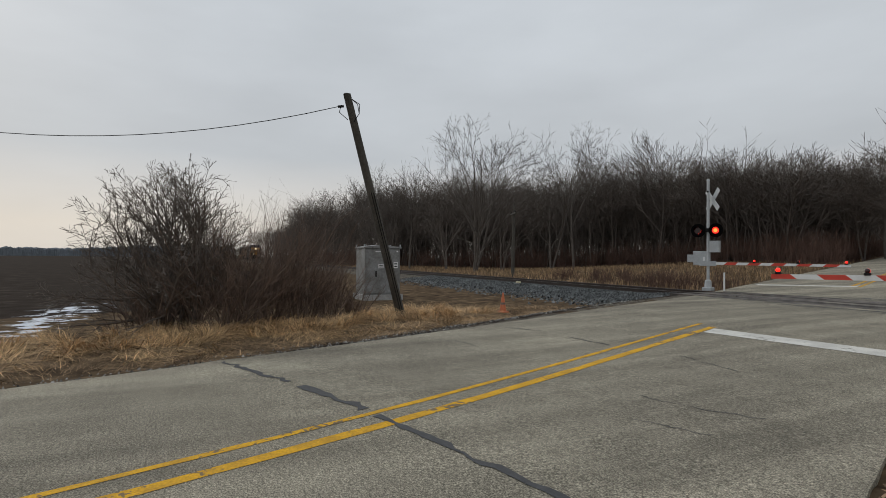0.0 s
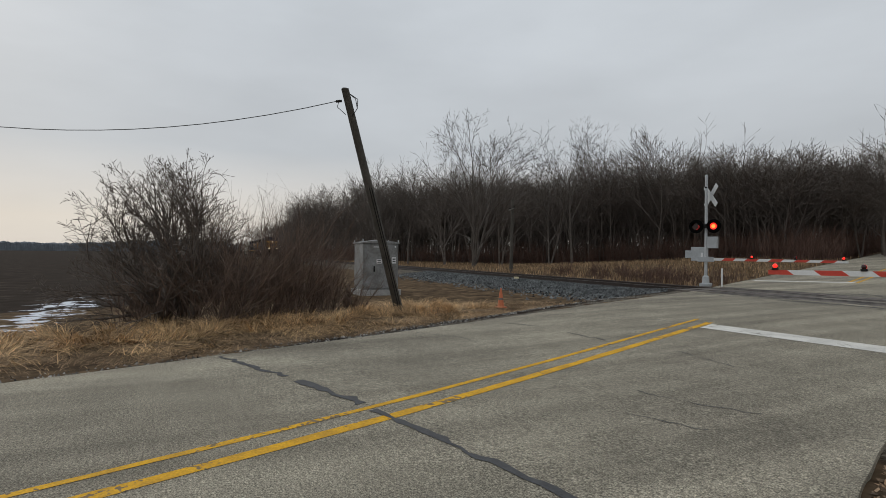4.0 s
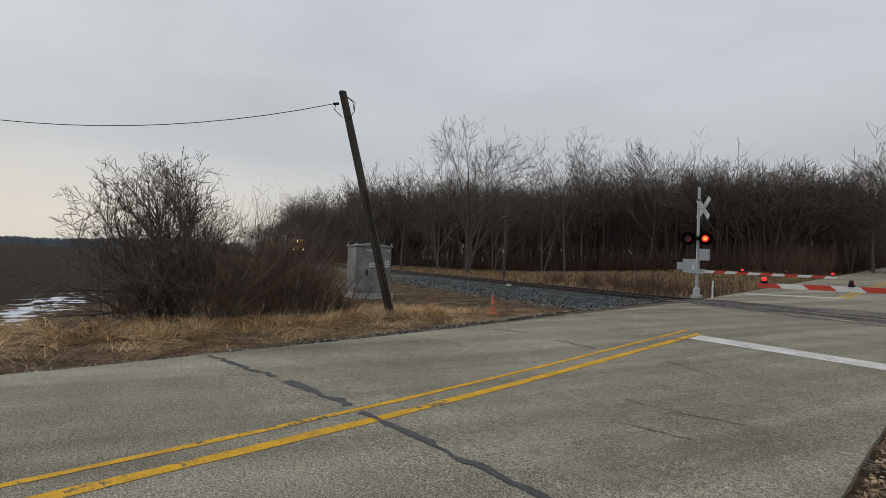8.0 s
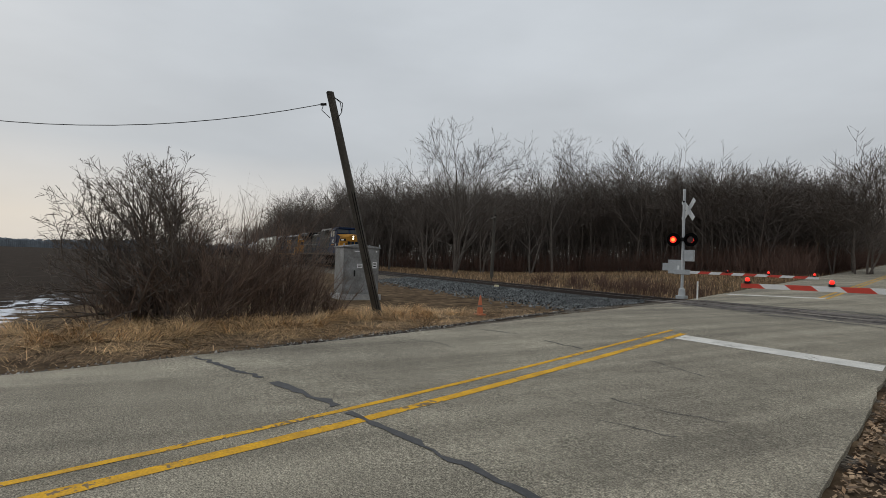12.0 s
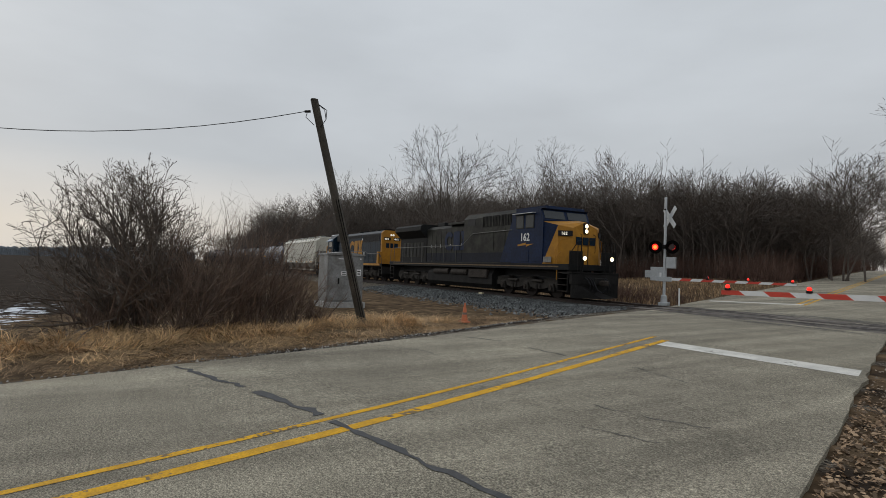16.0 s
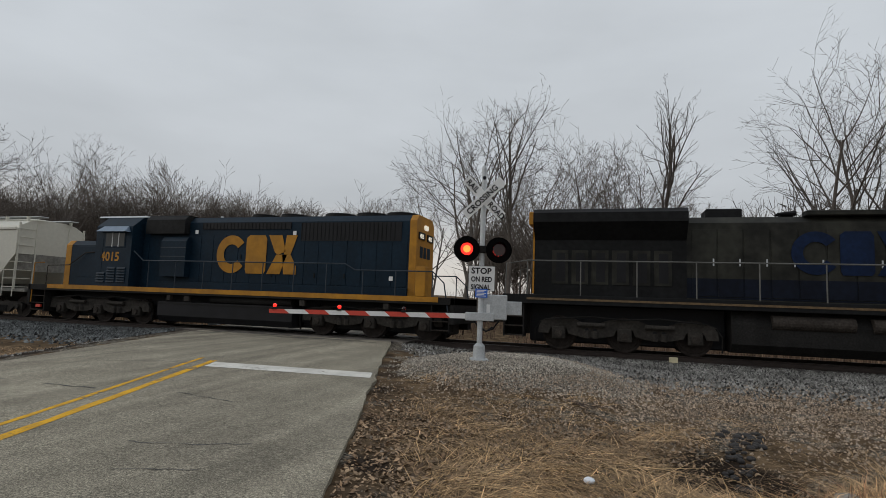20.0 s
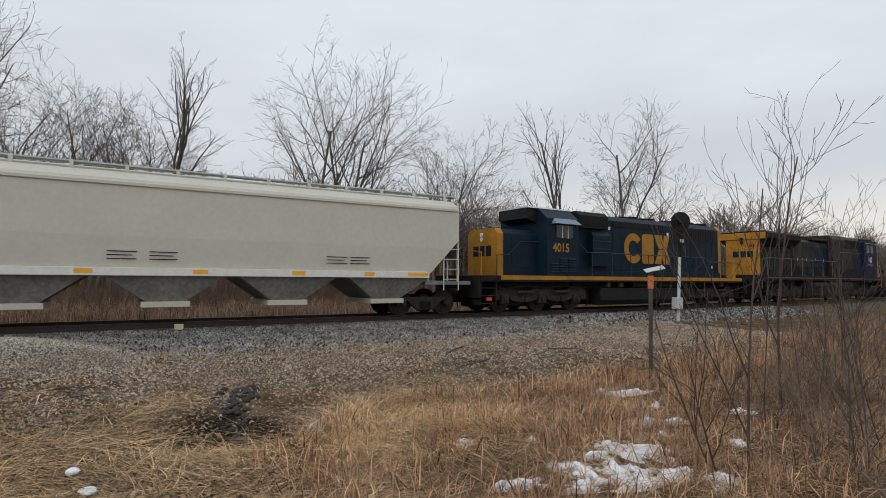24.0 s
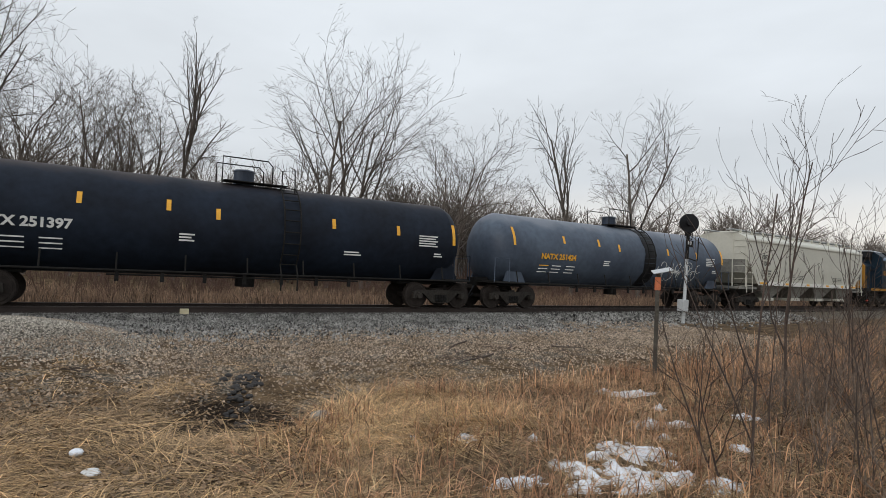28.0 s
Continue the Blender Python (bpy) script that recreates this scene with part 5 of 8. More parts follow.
def build_brush():
    rng = np.random.default_rng(31)
    # the large shrub beside the road: fans of many stems, a small spreading tree behind it
    fans = (  # x, y, height, stems, spread
        (-14.1, -1.15, 1.35, 46, 0.75), (-14.5, -0.45, 1.9, 50, 0.75), (-14.3, 0.25, 2.5, 64, 0.75), (-13.9, 0.95, 2.9, 90, 0.95), (-14.4, 1.5, 2.75, 76, 0.75),
        (-14.7, 2.1, 2.65, 72, 0.75), (-15.0, 2.7, 2.9, 90, 0.7), (-15.3, 3.3, 2.5, 76, 0.75), (-15.6, 3.8, 1.9, 60, 0.8), (-15.8, 4.3, 1.2, 40, 0.9))
    for fx, fy, fh, per, sp in fans:
        shrub = thing("shrub", "leafless grey-brown shrub of many fanning stems", "shrub", None, "roadside shrubs")
        for q in range(3):
            spots = []
            for i in range(2):
                x, y = fx + rng.normal(0, 0.16), fy + rng.normal(0, 0.16)
                spots.append((x, y, gz(x, y), rng.uniform(0.8, 1.05)))
            tagged(mpart("stem_clump", stems("stem_clump", "", spots, M_SHRUB, rng, fh * 1.08, sp, per // 9 + 1, 3, 0.012, 3), shrub), kind="stuff")
    for seed, x, y, h, sp, lean, tr, turn in ((301, -14.6, -0.3, 4.3, 0.75, 0.05, 3, -90), (302, -14.5, 0.15, 4.0, 0.6, 0.05, 2, 90), (303, -14.5, -0.35, 2.75, 0.75, 0.8, 2, -95), (305, -14.9, 0.1, 4.1, 0.7, 0.0, 2, 20)):
        trunk, crown = grow(seed, h, sp, tr, 4, 0.0043, (7, 6, 5, 4), first=0.12, base_r=0.07, rise=0.4, reach=1.1, lean=lean, crook=1.5)
        k = h / crown[:, 5].max()
        trunk[:, :6] *= k
        crown[:, :6] *= k
        t = tree_thing("small_tree", "small crooked bare tree growing through the shrub", trunk, crown, M_BARK_D, category="tree", group="shrub trees", thin=0.007)
        t.matrix_world = pose(x, y, gz(x, y), 0, 0, turn)
    # brush under the woods and along the meadow
    spots = []
    for i in range(1700):
        x = rng.uniform(-140, -24) if i < 700 else rng.uniform(-80, -20)
        y = float(woods_edge(x)) + rng.uniform(-2.5, 14 if i < 1200 else 40)
        if 0.938 * x + 0.346 * y > -10:
            continue
        spots.append((x, y, gz(x, y), rng.uniform(0.5, 1.2)))
    o = new("undergrowth", stems("undergrowth", "", spots, M_TWIG, rng, 3.4, 0.55, 6, 3, 0.022, 3))
    tagged(o, "tangled brown undergrowth along the woods' edge", "undergrowth", kind="stuff")
    spots = []
    for i in range(620):
        x = rng.uniform(-9, 62) if i < 380 else rng.uniform(50, 170)
        y = float(track_y(x)) + (rng.uniform(7, 26) if i < 380 else rng.choice([-1, 1]) * rng.uniform(8, 40))
        if 0.938 * x + 0.346 * y < 2:
            continue
        spots.append((x, y, gz(x, y), rng.uniform(0.4, 1.1)))
    o = new("far_side_brush", stems("far_side_brush", "", spots, M_TWIG, rng, 2.3, 0.5, 7, 3, 0.014, 2))
    tagged(o, "reddish brown brush beyond the track", "undergrowth", kind="stuff")
    # brush along the left of the road beyond the crossing
    spots = []
    for i in range(420):
        s2, d2 = rng.uniform(58, 190), -9.8 - abs(rng.normal(0, 4))
        x, y = RU.x * s2 + RN.x * d2, RU.y * s2 + RN.y * d2
        spots.append((x, y, gz(x, y), rng.uniform(0.5, 1.2)))
    o = new("roadside_brush", stems("roadside_brush", "", spots, M_TWIG, rng, 3.2, 0.5, 6, 3, 0.026, 2))
    tagged(o, "brown brush along the road's far slope", "undergrowth", kind="stuff")
    # low brush far along the line
    spots = []
    for i in range(1000):
        x = rng.uniform(48, 150)
        y = float(track_y(x)) + rng.choice([-1, 1, 1]) * rng.uniform(7, 50)
        spots.append((x, y, gz(x, y), rng.uniform(0.4, 1.1)))
    o = new("lineside_brush", stems("lineside_brush", "", spots, M_TWIG, rng, 3.4, 0.6, 4, 3, 0.034, 2))
    tagged(o, "grey-brown brush far along the line", "undergrowth", kind="stuff")
    # brush behind the field beyond the track
    spots = []
    for i in range(430):
        x, y = rng.uniform(-16, 85), rng.uniform(52, 80)
        if 0.938 * x + 0.346 * y < 3:
            continue
        spots.append((x, y, gz(x, y), rng.uniform(0.4, 1.1)))
    o = new("field_brush", stems("field_brush", "", spots, M_TWIG, rng, 4.2, 0.5, 6, 3, 0.028, 2))
    tagged(o, "brown brush behind the strip beyond the track", "undergrowth", kind="stuff")
    spots = []
    for i in range(170):
        x = rng.uniform(-34, -17)
        y = TRACK_Y + rng.uniform(5.0, 9.0)
        if -9.5 < 0.938 * x + 0.346 * y < 0.5:
            continue
        spots.append((x, y, gz(x, y), rng.uniform(0.3, 1.0)))
    o = new("meadow_brush", stems("meadow_brush", "", spots, M_TWIG, rng, 1.3, 0.5, 6, 3, 0.012, 2))
    tagged(o, "low brown brush on the meadow's edge", "undergrowth", kind="stuff")
    # thicket on the near right
    spots = []
    for i in range(360):
        x, y = (rng.uniform(4.8, 24) if i < 250 else rng.uniform(4.8, 10)), 0.0
        y = rng.uniform(-2.5, 3.6) + 0.4 * (x - 5)
        if x < 7 and y > 2.9:
            continue
        spots.append((x, y, gz(x, y), rng.uniform(0.35, 1.0)))
    o = new("thicket", stems("thicket", "", spots, mat("pale_thicket_stem", (0.2, 0.15, 0.115), 0.95, var=0.3, scale=2.0, fine=20, isl_var=0.5), rng, 1.6, 1.0, 5, 3, 0.0055, 3))
    tagged(o, "thin grey-brown thicket of leafless stems", "thicket", kind="stuff")
    # saplings: each one a thing
    for seed, x, y, h, sp, lean, r, kids, tr in ((401, 4.96, 2.9, 3.4, 0.55, 0.0, 0.034, 8, 1), (402, 5.0, 3.05, 2.0, 0.8, -0.1, 0.028, 6, 2), (403, 7.9, 4.2, 4.7, 0.32, -0.05, 0.05, 9, 1), (404, 6.5, 3.6, 2.9, 0.45, -0.02, 0.022, 7, 1), (405, 7.9, 3.9, 2.5, 0.6, 0.02, 0.026, 7, 2),
                                             (406, 9.4, 4.0, 3.3, 0.5, 0.0, 0.03, 7, 1), (407, 5.9, 2.3, 1.9, 0.9, 0.1, 0.022, 7, 2), (408, 5.6, 3.9, 2.3, 0.6, -0.05, 0.02, 7, 1), (409, 6.9, 2.6, 2.2, 0.8, 0.1, 0.022, 7, 2), (410, 10.6, 4.6, 3.6, 0.5, 0.0, 0.032, 8, 1)):
        trunk, crown = grow(seed, h, sp * 0.8, tr, 3, 0.0032, (max(4, kids - 3), 3, 2), first=0.2, base_r=r * 0.42, lean=lean, rise=0.7, reach=1.0, crook=1.7)
        k = h / max(crown[:, 5].max(), trunk[:, 5].max())
        trunk[:, :6] *= k
        crown[:, :6] *= k
        t = tree_thing("sapling", "slender bare sapling in the wet verge", trunk, crown, M_STEM, category="sapling", group="saplings", thin=0.0)
        t.matrix_world = pose(x, y, gz(x, y))


def build_treeline():
    """A far low line of trees on the horizon over the field."""
    rng = np.random.default_rng(91)
    V, F = [], []
    n = 900
    for i in range(n):
        f = i / (n - 1)
        a = radians(176 + 60 * f) if i % 2 else radians(8 + 95 * f)
        R0 = (620 if i % 2 else 420) + 60 * math.sin(f * 7)
        x, y = R0 * math.cos(a), R0 * math.sin(a)
        h = 9.5 + 2.4 * math.sin(f * 19) + rng.uniform(-1.2, 1.6)
        b = len(V)
        for dx, dy in ((-1, 0), (0, 1), (1, 0), (0, -1)):
            V += [(x + dx * 4.5, y + dy * 4.5, -1.0), (x + dx * (2.6 + rng.uniform(0, 1.4)), y + dy * (2.6 + rng.uniform(0, 1.4)), h * rng.uniform(0.75, 0.95))]
        V.append((x, y, h))
        for k in range(4):
            p, q = b + 2 * k, b + 2 * ((k + 1) % 4)
            F += [(p, q, q + 1), (p, q + 1, p + 1), (p + 1, q + 1, b + 8)]
    # the haze of distance is painted into the trees' base colour
    tagged(new("distant_treeline", link_mesh("distant_treeline", V, F, mat("haze_tinted_far_trees", (0.15, 0.17, 0.19), 0.95, var=0.2, scale=0.05, fine=0.3))), "distant low line of trees with blue-grey haze in their colour", "woods", kind="stuff")


build_right_trees()
build_left_trees()
build_woods()
build_brush()
build_treeline()

# ---- grass, stones and snow ----
def blades(name, P, h, w, lean, material, label, category, seed, curl=0.35):
    """Bent grass blades, two quads each, in one mesh."""
    rng = np.random.default_rng(seed)
    n = len(P)
    a = rng.uniform(0, 2 * np.pi, n)
    if lean > 1.45:
        la = 2.6 * np.sin(P[:, 0] * 1.3 + 0.7 * P[:, 1]) + 2.2 * np.cos(P[:, 1] * 1.7 - 0.5 * P[:, 0]) + rng.normal(0, 0.9, n)
        ln = np.abs(rng.normal(0, lean * 0.7, n)) + lean * 0.45
    else:
        la = rng.uniform(0, 2 * np.pi, n)
        ln = np.abs(rng.normal(0, lean, n))
    side = np.stack([np.cos(a), np.sin(a), np.zeros(n)], 1) * (w * rng.uniform(0.6, 1.3, n))[:, None]
    out = np.stack([np.cos(la), np.sin(la), np.zeros(n)], 1)
    hh = h * rng.uniform(0.5, 1.25, n)
    mid = P + out * (ln * hh * 0.4)[:, None] + np.array([0, 0, 1.0]) * (hh * 0.6 / np.sqrt(1 + ln ** 2))[:, None]
    tip = P + out * (ln * hh * 1.0 + hh * curl * ln)[:, None] + np.array([0, 0, 1.0]) * (hh / np.sqrt(1 + 1.5 * ln ** 2) * (1 - curl * 0.5 * ln / (1 + ln)))[:, None]
    V = np.stack([P - side, P + side, mid + side * 0.8, mid - side * 0.8, tip + side * 0.15, tip - side * 0.15], 1).reshape(-1, 3)
    b = (np.arange(n) * 6)[:, None]
    F = np.concatenate([b + np.array([[0, 1, 2, 3]]), b + np.array([[3, 2, 4, 5]])])
    o = new(name, array_mesh(name, V, F, material))
    return tagged(o, label, category, kind="stuff")


def tufts(rng, centres, per, radius):
    c = np.repeat(centres, per, axis=0)
    c[:, :2] += rng.normal(0, radius, (len(c), 2))
    c[:, 2] = ground_z(c[:, 0], c[:, 1]) - 0.01
    return c


def spots_in(rng, n, d0, d1, s0, s1):
    d, s = rng.uniform(d0, d1, n), rng.uniform(s0, s1, n)
    x, y = RU.x * s + RN.x * d, RU.y * s + RN.y * d
    return np.stack([x, y, np.zeros(n)], 1)


SNOW = (  # x, y, half lengths
    (5.75, 4.65, 0.3, 0.2), (6.1, 4.5, 0.22, 0.1), (4.75, 3.95, 0.26, 0.36), (4.55, 4.2, 0.12, 0.16), (3.78, 3.86, 0.2, 0.26), (4.24, 4.05, 0.15, 0.12), (4.1, 3.68, 0.18, 0.17), (4.02, 3.36, 0.34, 0.16), (4.42, 3.3, 0.24, 0.13),
    (3.06, 3.8, 0.26, 0.1), (4.7, 3.02, 0.22, 0.16), (7.0, 6.0, 0.42, 0.13), (6.6, 6.25, 0.16, 0.08), (3.3, 5.05, 0.12, 0.1), (4.0, 4.75, 0.06, 0.06), (3.48, 3.5, 0.18, 0.12), (5.4, 4.2, 0.1, 0.09), (6.6, 5.2, 0.08, 0.07), (7.3, 4.4, 0.14, 0.12), (2.75, 5.2, 0.06, 0.05), (5.9, 3.6, 0.12, 0.1))


M_STRAW = mat("pale_straw", (0.64, 0.43, 0.222), 0.9, var=0.25, scale=1.0, fine=9, color2=(0.42, 0.27, 0.13), isl_var=0.85)


def build_grass():
    rng = np.random.default_rng(41)
    # left verge: short matted strip and taller tufts behind it
    P = tufts(rng, spots_in(rng, 1500, -12.4, -9.3, -6, 17), 12, 0.12)
    P = P[(track_y(P[:, 0]) - P[:, 1]) > 4.0]
    blades("verge_grass", P, 0.14, 0.006, 1.9, M_GRASS_M, "matted tan dry grass on the road verge", "grass", 42)
    c = spots_in(rng, 120, -13.6, -11.3, -2, 13.5)
    c = c[(track_y(c[:, 0]) - c[:, 1]) > 6.5]
    blades("tall_verge_grass", tufts(rng, c, 110, 0.11), 0.44, 0.0065, 1.5, M_STRAW, "taller tufts of straw-coloured dry grass", "grass", 43)
    c = spots_in(rng, 170, -12.6, -10.0, -5, 15)
    c = c[(track_y(c[:, 0]) - c[:, 1]) > 4.5]
    blades("matted_straw", tufts(rng, c, 45, 0.16), 0.26, 0.006, 2.2, M_STRAW, "pale flattened straw on the verge", "grass", 53)
    # field edge
    P = tufts(rng, spots_in(rng, 700, -17.5, -12, -14, 1), 14, 0.2)
    blades("field_edge_grass", P, 0.22, 0.008, 0.8, M_GRASS, "dry grass between the verge and the field", "grass", 44)
    # near right: matted grass, then taller russet grass
    x, y = rng.uniform(-3.5, 6.0, 2600), rng.uniform(2.2, 10.5, 2600)
    d = 0.938 * x + 0.346 * y
    k = (d > 0.0) & (np.hypot(x + 2.2, y - 13) > 2.8)
    k &= (rng.uniform(0, 1, 2600) < np.clip(1.25 - np.abs(y - 5.5) / 6 - smooth(7.5, 10.5, y), 0.08, 1))
    k &= np.hypot((x - 1.35) / 1.0, (y - 7.2) / 1.35) > 1.0
    P = tufts(rng, np.stack([x, y, np.zeros_like(x)], 1)[k], 11, 0.13)
    blades("matted_grass", P, 0.16, 0.0056, 2.4, M_GRASS_M, "flattened tan grass among gravel", "grass", 45)
    x, y = rng.uniform(1.0, 14, 6400), rng.uniform(1.5, 10.2, 6400)
    clump = np.sin(x * 2.3 + np.cos(y * 1.7) * 2) * np.cos(y * 2.9 - x) * 0.5 + 0.5
    k = (y < np.minimum(6.9 + 0.42 * (x - 2.5), 7.5)) & (y > 1.6 + 0.1 * x) & (rng.uniform(0, 1, 6400) < 0.1 + 0.9 * clump ** 1.4)
    k &= (np.hypot((x - 1.3) / 0.95, (y - 7.0) / 1.05) > 1.0) & (x > 1.2 + 0.8 * smooth(4.5, 2.5, y))
    for sx, sy, rx, ry in SNOW:
        k &= np.hypot((x - sx) / (rx * 0.7), (y - sy + 0.08) / (ry * 0.75)) > 1.0
    P = tufts(rng, np.stack([x, y, np.zeros_like(x)], 1)[k], 18, 0.13)
    third = rng.choice([0, 0, 1, 2], len(P))
    blades("russet_grass", P[third == 0], 0.31, 0.0052, 1.3, M_GRASS_R, "knee-high russet dry grass in the ditch", "grass", 46)
    blades("straw_grass", P[third == 1], 0.25, 0.0052, 1.8, M_GRASS, "straw-coloured dry grass in the ditch", "grass", 47)
    blades("dead_grass", P[third == 2], 0.2, 0.0058, 2.6, M_GRASS_M, "flattened brown dead grass in the ditch", "grass", 51)
    x, y = rng.uniform(9, 40, 1500), rng.uniform(-3, 15, 1500)
    k = (y < 7.4 + 0.2 * (x - 9)) & (y < track_y(x) - 4.5) & (y > -2.0)
    P = tufts(rng, np.stack([x, y, np.zeros_like(x)], 1)[k], 16, 0.22)
    blades("thicket_grass", P, 0.55, 0.009, 0.55, M_GRASS_R, "tall russet grass under the thicket", "grass", 48)
    x, y = rng.uniform(-3.6, 2.2, 640), rng.uniform(1.8, 10.5, 640)
    k = (0.938 * x + 0.346 * y > 0.1) & (np.hypot((x - 1.35) / 1.0, (y - 7.2) / 1.35) > 1.0) & (rng.uniform(0, 1, 640) < 1.0 - 0.85 * smooth(5.0, 9.0, y))
    blades("flattened_straw", tufts(rng, np.stack([x, y, np.zeros_like(x)], 1)[k], 30, 0.15), 0.2, 0.0054, 3.0, M_STRAW, "pale flattened straw among fallen leaves", "grass", 54)
    # bright straw leaning into the hollow
    x, y = rng.uniform(1.5, 4.4, 260), rng.uniform(5.0, 7.3, 260)
    k = (y < 6.8 + 0.5 * (x - 2.5)) & (np.hypot((x - 1.3) / 0.9, (y - 7.0) / 1.0) > 1.0)
    P = tufts(rng, np.stack([x, y, np.zeros_like(x)], 1)[k], 34, 0.14)
    blades("pale_straw", P, 0.27, 0.0052, 1.8, M_STRAW, "pale golden straw leaning into the hollow", "grass", 52)
    # fallen leaves and shreds along the verge
    n = 46000
    x, y = rng.uniform(-4.5, 2.6, n), rng.uniform(1.4, 9.5, n)
    d = 0.938 * x + 0.346 * y
    k = (d > -0.62) & (rng.uniform(0, 1, n) < np.clip(1.15 - smooth(6.5, 9.5, y) - smooth(1.2, 2.6, x), 0, 1))
    x, y = x[k], y[k]
    n = len(x)
    a, sz = rng.uniform(0, 6.28, n), rng.gamma(4.0, 0.003, n) + 0.006
    u = np.stack([np.cos(a), np.sin(a), rng.normal(0, 0.35, n)], 1) * sz[:, None] * 1.3
    v = np.stack([-np.sin(a), np.cos(a), rng.normal(0, 0.35, n)], 1) * sz[:, None] * 0.75
    c = np.stack([x, y, ground_z(x, y) + rng.uniform(0.008, 0.03, n)], 1)
    V = np.stack([c - u, c + v, c + u, c - v], 1).reshape(-1, 3)
    F = (np.arange(n) * 4)[:, None] + np.array([[0, 1, 2, 3]])
    tagged(new("leaf_litter", array_mesh("leaf_litter", V, F, M_LEAF)), "curled brown fallen leaves on the verge", "leaf litter", kind="stuff")
    # far side of the track
    x, y = rng.uniform(-4, 55, 3200), rng.uniform(3.4, 15, 3200)
    y = y + track_y(x)
    k = 0.938 * x + 0.346 * y > 1.0
    P = tufts(rng, np.stack([x, y, np.zeros_like(x)], 1)[k], 9, 0.25)
    blades("far_grass", P, 0.62, 0.011, 0.45, mat("dull_brown_grass", (0.3, 0.2, 0.13), 0.9, var=0.3, scale=0.8, fine=9, color2=(0.17, 0.105, 0.07), isl_var=0.8), "tall brown grass beyond the track", "grass", 49)
    x, y = rng.uniform(-95, -17, 5200), rng.uniform(3.6, 42, 5200) + TRACK_Y
    k = (y < woods_edge(x) + 3) & (0.938 * x + 0.346 * y < -9.5)
    P = tufts(rng, np.stack([x, y, np.zeros_like(x)], 1)[k], 6, 0.4)
    blades("meadow_grass", P, 0.4, 0.02, 0.5, M_GRASS_M, "pale dry meadow grass before the woods", "grass", 50)


def build_stones():
    rng = np.random.default_rng(61)
    n = 5200
    x, y = rng.uniform(-4.6, 4.6, n), rng.uniform(1.6, 12.0, n)
    d = 0.938 * x + 0.346 * y
    k = (d > -0.6) & (rng.uniform(0, 1, n) < np.clip(1.1 - 0.12 * x - 0.3 * smooth(3, 6, x), 0.1, 1) * (0.35 + 0.65 * smooth(5.5, 8.5, y)))
    x, y = x[k], y[k]
    s = np.minimum(rng.gamma(2.2, 0.006, len(x)) + 0.007, 0.035)
    rocks("verge_gravel", np.stack([x, y, ground_z(x, y) + s * 0.2], 1), s, mat("verge_stone", (0.28, 0.225, 0.17), 0.85, var=0.3, scale=3, fine=30, isl_var=0.5), "loose grey-brown gravel on the verge", "gravel", seed=62)
    s2, d2 = rng.uniform(-6, 18, 1800), -8.45 - np.abs(rng.normal(0, 0.45, 1800))
    x, y = RU.x * s2 + RN.x * d2, RU.y * s2 + RN.y * d2
    rocks("shoulder_gravel", np.stack([x, y, ground_z(x, y) + 0.006], 1), rng.uniform(0.01, 0.03, 1800), M_STONE, "fine gravel along the road shoulder", "gravel", seed=63)
    # dark stones tumbling into the washed-out hollow
    dark = mat("wet_dark_stone", (0.028, 0.024, 0.022), 0.7, var=0.3, scale=6, fine=30, bump=0.4)
    for i in range(64):
        f = i / 63
        x, y = 1.5 + 0.36 * f + rng.normal(0, 0.13), 7.75 + f * 1.65 + rng.normal(0, 0.06)
        bm = B()
        bmesh.ops.create_icosphere(bm, subdivisions=2, radius=rng.uniform(0.03, 0.065))
        for v in bm.verts:
            v.co *= 1 + 0.3 * noise.noise(v.co * 9 + Vector((i, 0, 0)))
            v.co.z *= 0.7
        me = bpy.data.meshes.new("dark_stone")
        bm.to_mesh(me)
        bm.free()
        me.materials.append(dark)
        o = tagged(new("dark_stone", me), "dark wet stone in the washed-out hollow", "stone", "hollow stones")
        o.matrix_world = pose(x, y, gz(x, y) + 0.012, 0, 0, rng.uniform(0, 360))
    for nm, x, y, r, m, lab in (("white_stone", -0.24, 5.95, 0.058, M_SNOW, "pale rounded stone lying on the verge"), ("grey_stone", 2.2, 6.5, 0.15, M_STONE, "grey stone half hidden in the grass")):
        bm = B()
        bmesh.ops.create_icosphere(bm, subdivisions=2, radius=r)
        for v in bm.verts:
            v.co *= 1 + 0.35 * noise.noise(v.co * 7)
            v.co.z *= 0.65
        me = bpy.data.meshes.new(nm)
        bm.to_mesh(me)
        bm.free()
        me.materials.append(m)
        tagged(new(nm, me), lab, "stone").matrix_world = pose(x, y, gz(x, y) + 0.04, 0, 0, 30)
    # crumpled litter
    bm = B()
    bmesh.ops.create_icosphere(bm, subdivisions=3, radius=0.07)
    for v in bm.verts:
        v.co *= 1 + 0.5 * noise.noise(v.co * 14)
        v.co.z *= 0.35
    me = bpy.data.meshes.new("plastic_bag")
    bm.to_mesh(me)
    bm.free()
    me.materials.append(M_WHITE)
    tagged(new("plastic_bag", me), "crumpled white plastic bag on the verge", "litter").matrix_world = pose(-0.1, 5.4, gz(-0.1, 5.4) + 0.03)
    # water in the hollow
    bm = B()
    bmesh.ops.create_circle(bm, cap_ends=True, segments=24, radius=1.0)
    for v in bm.verts:
        k = 1 + 0.25 * noise.noise(v.co * 2)
        v.co = Vector((1.28 + v.co.x * 0.55 * k, 6.95 + v.co.y * 0.36 * k, gz(1.3, 7.0) + 0.05))
    me = bpy.data.meshes.new("puddle")
    bm.to_mesh(me)
    bm.free()
    me.materials.append(mat("dark_water", (0.012, 0.01, 0.008), 0.12, var=0.1))
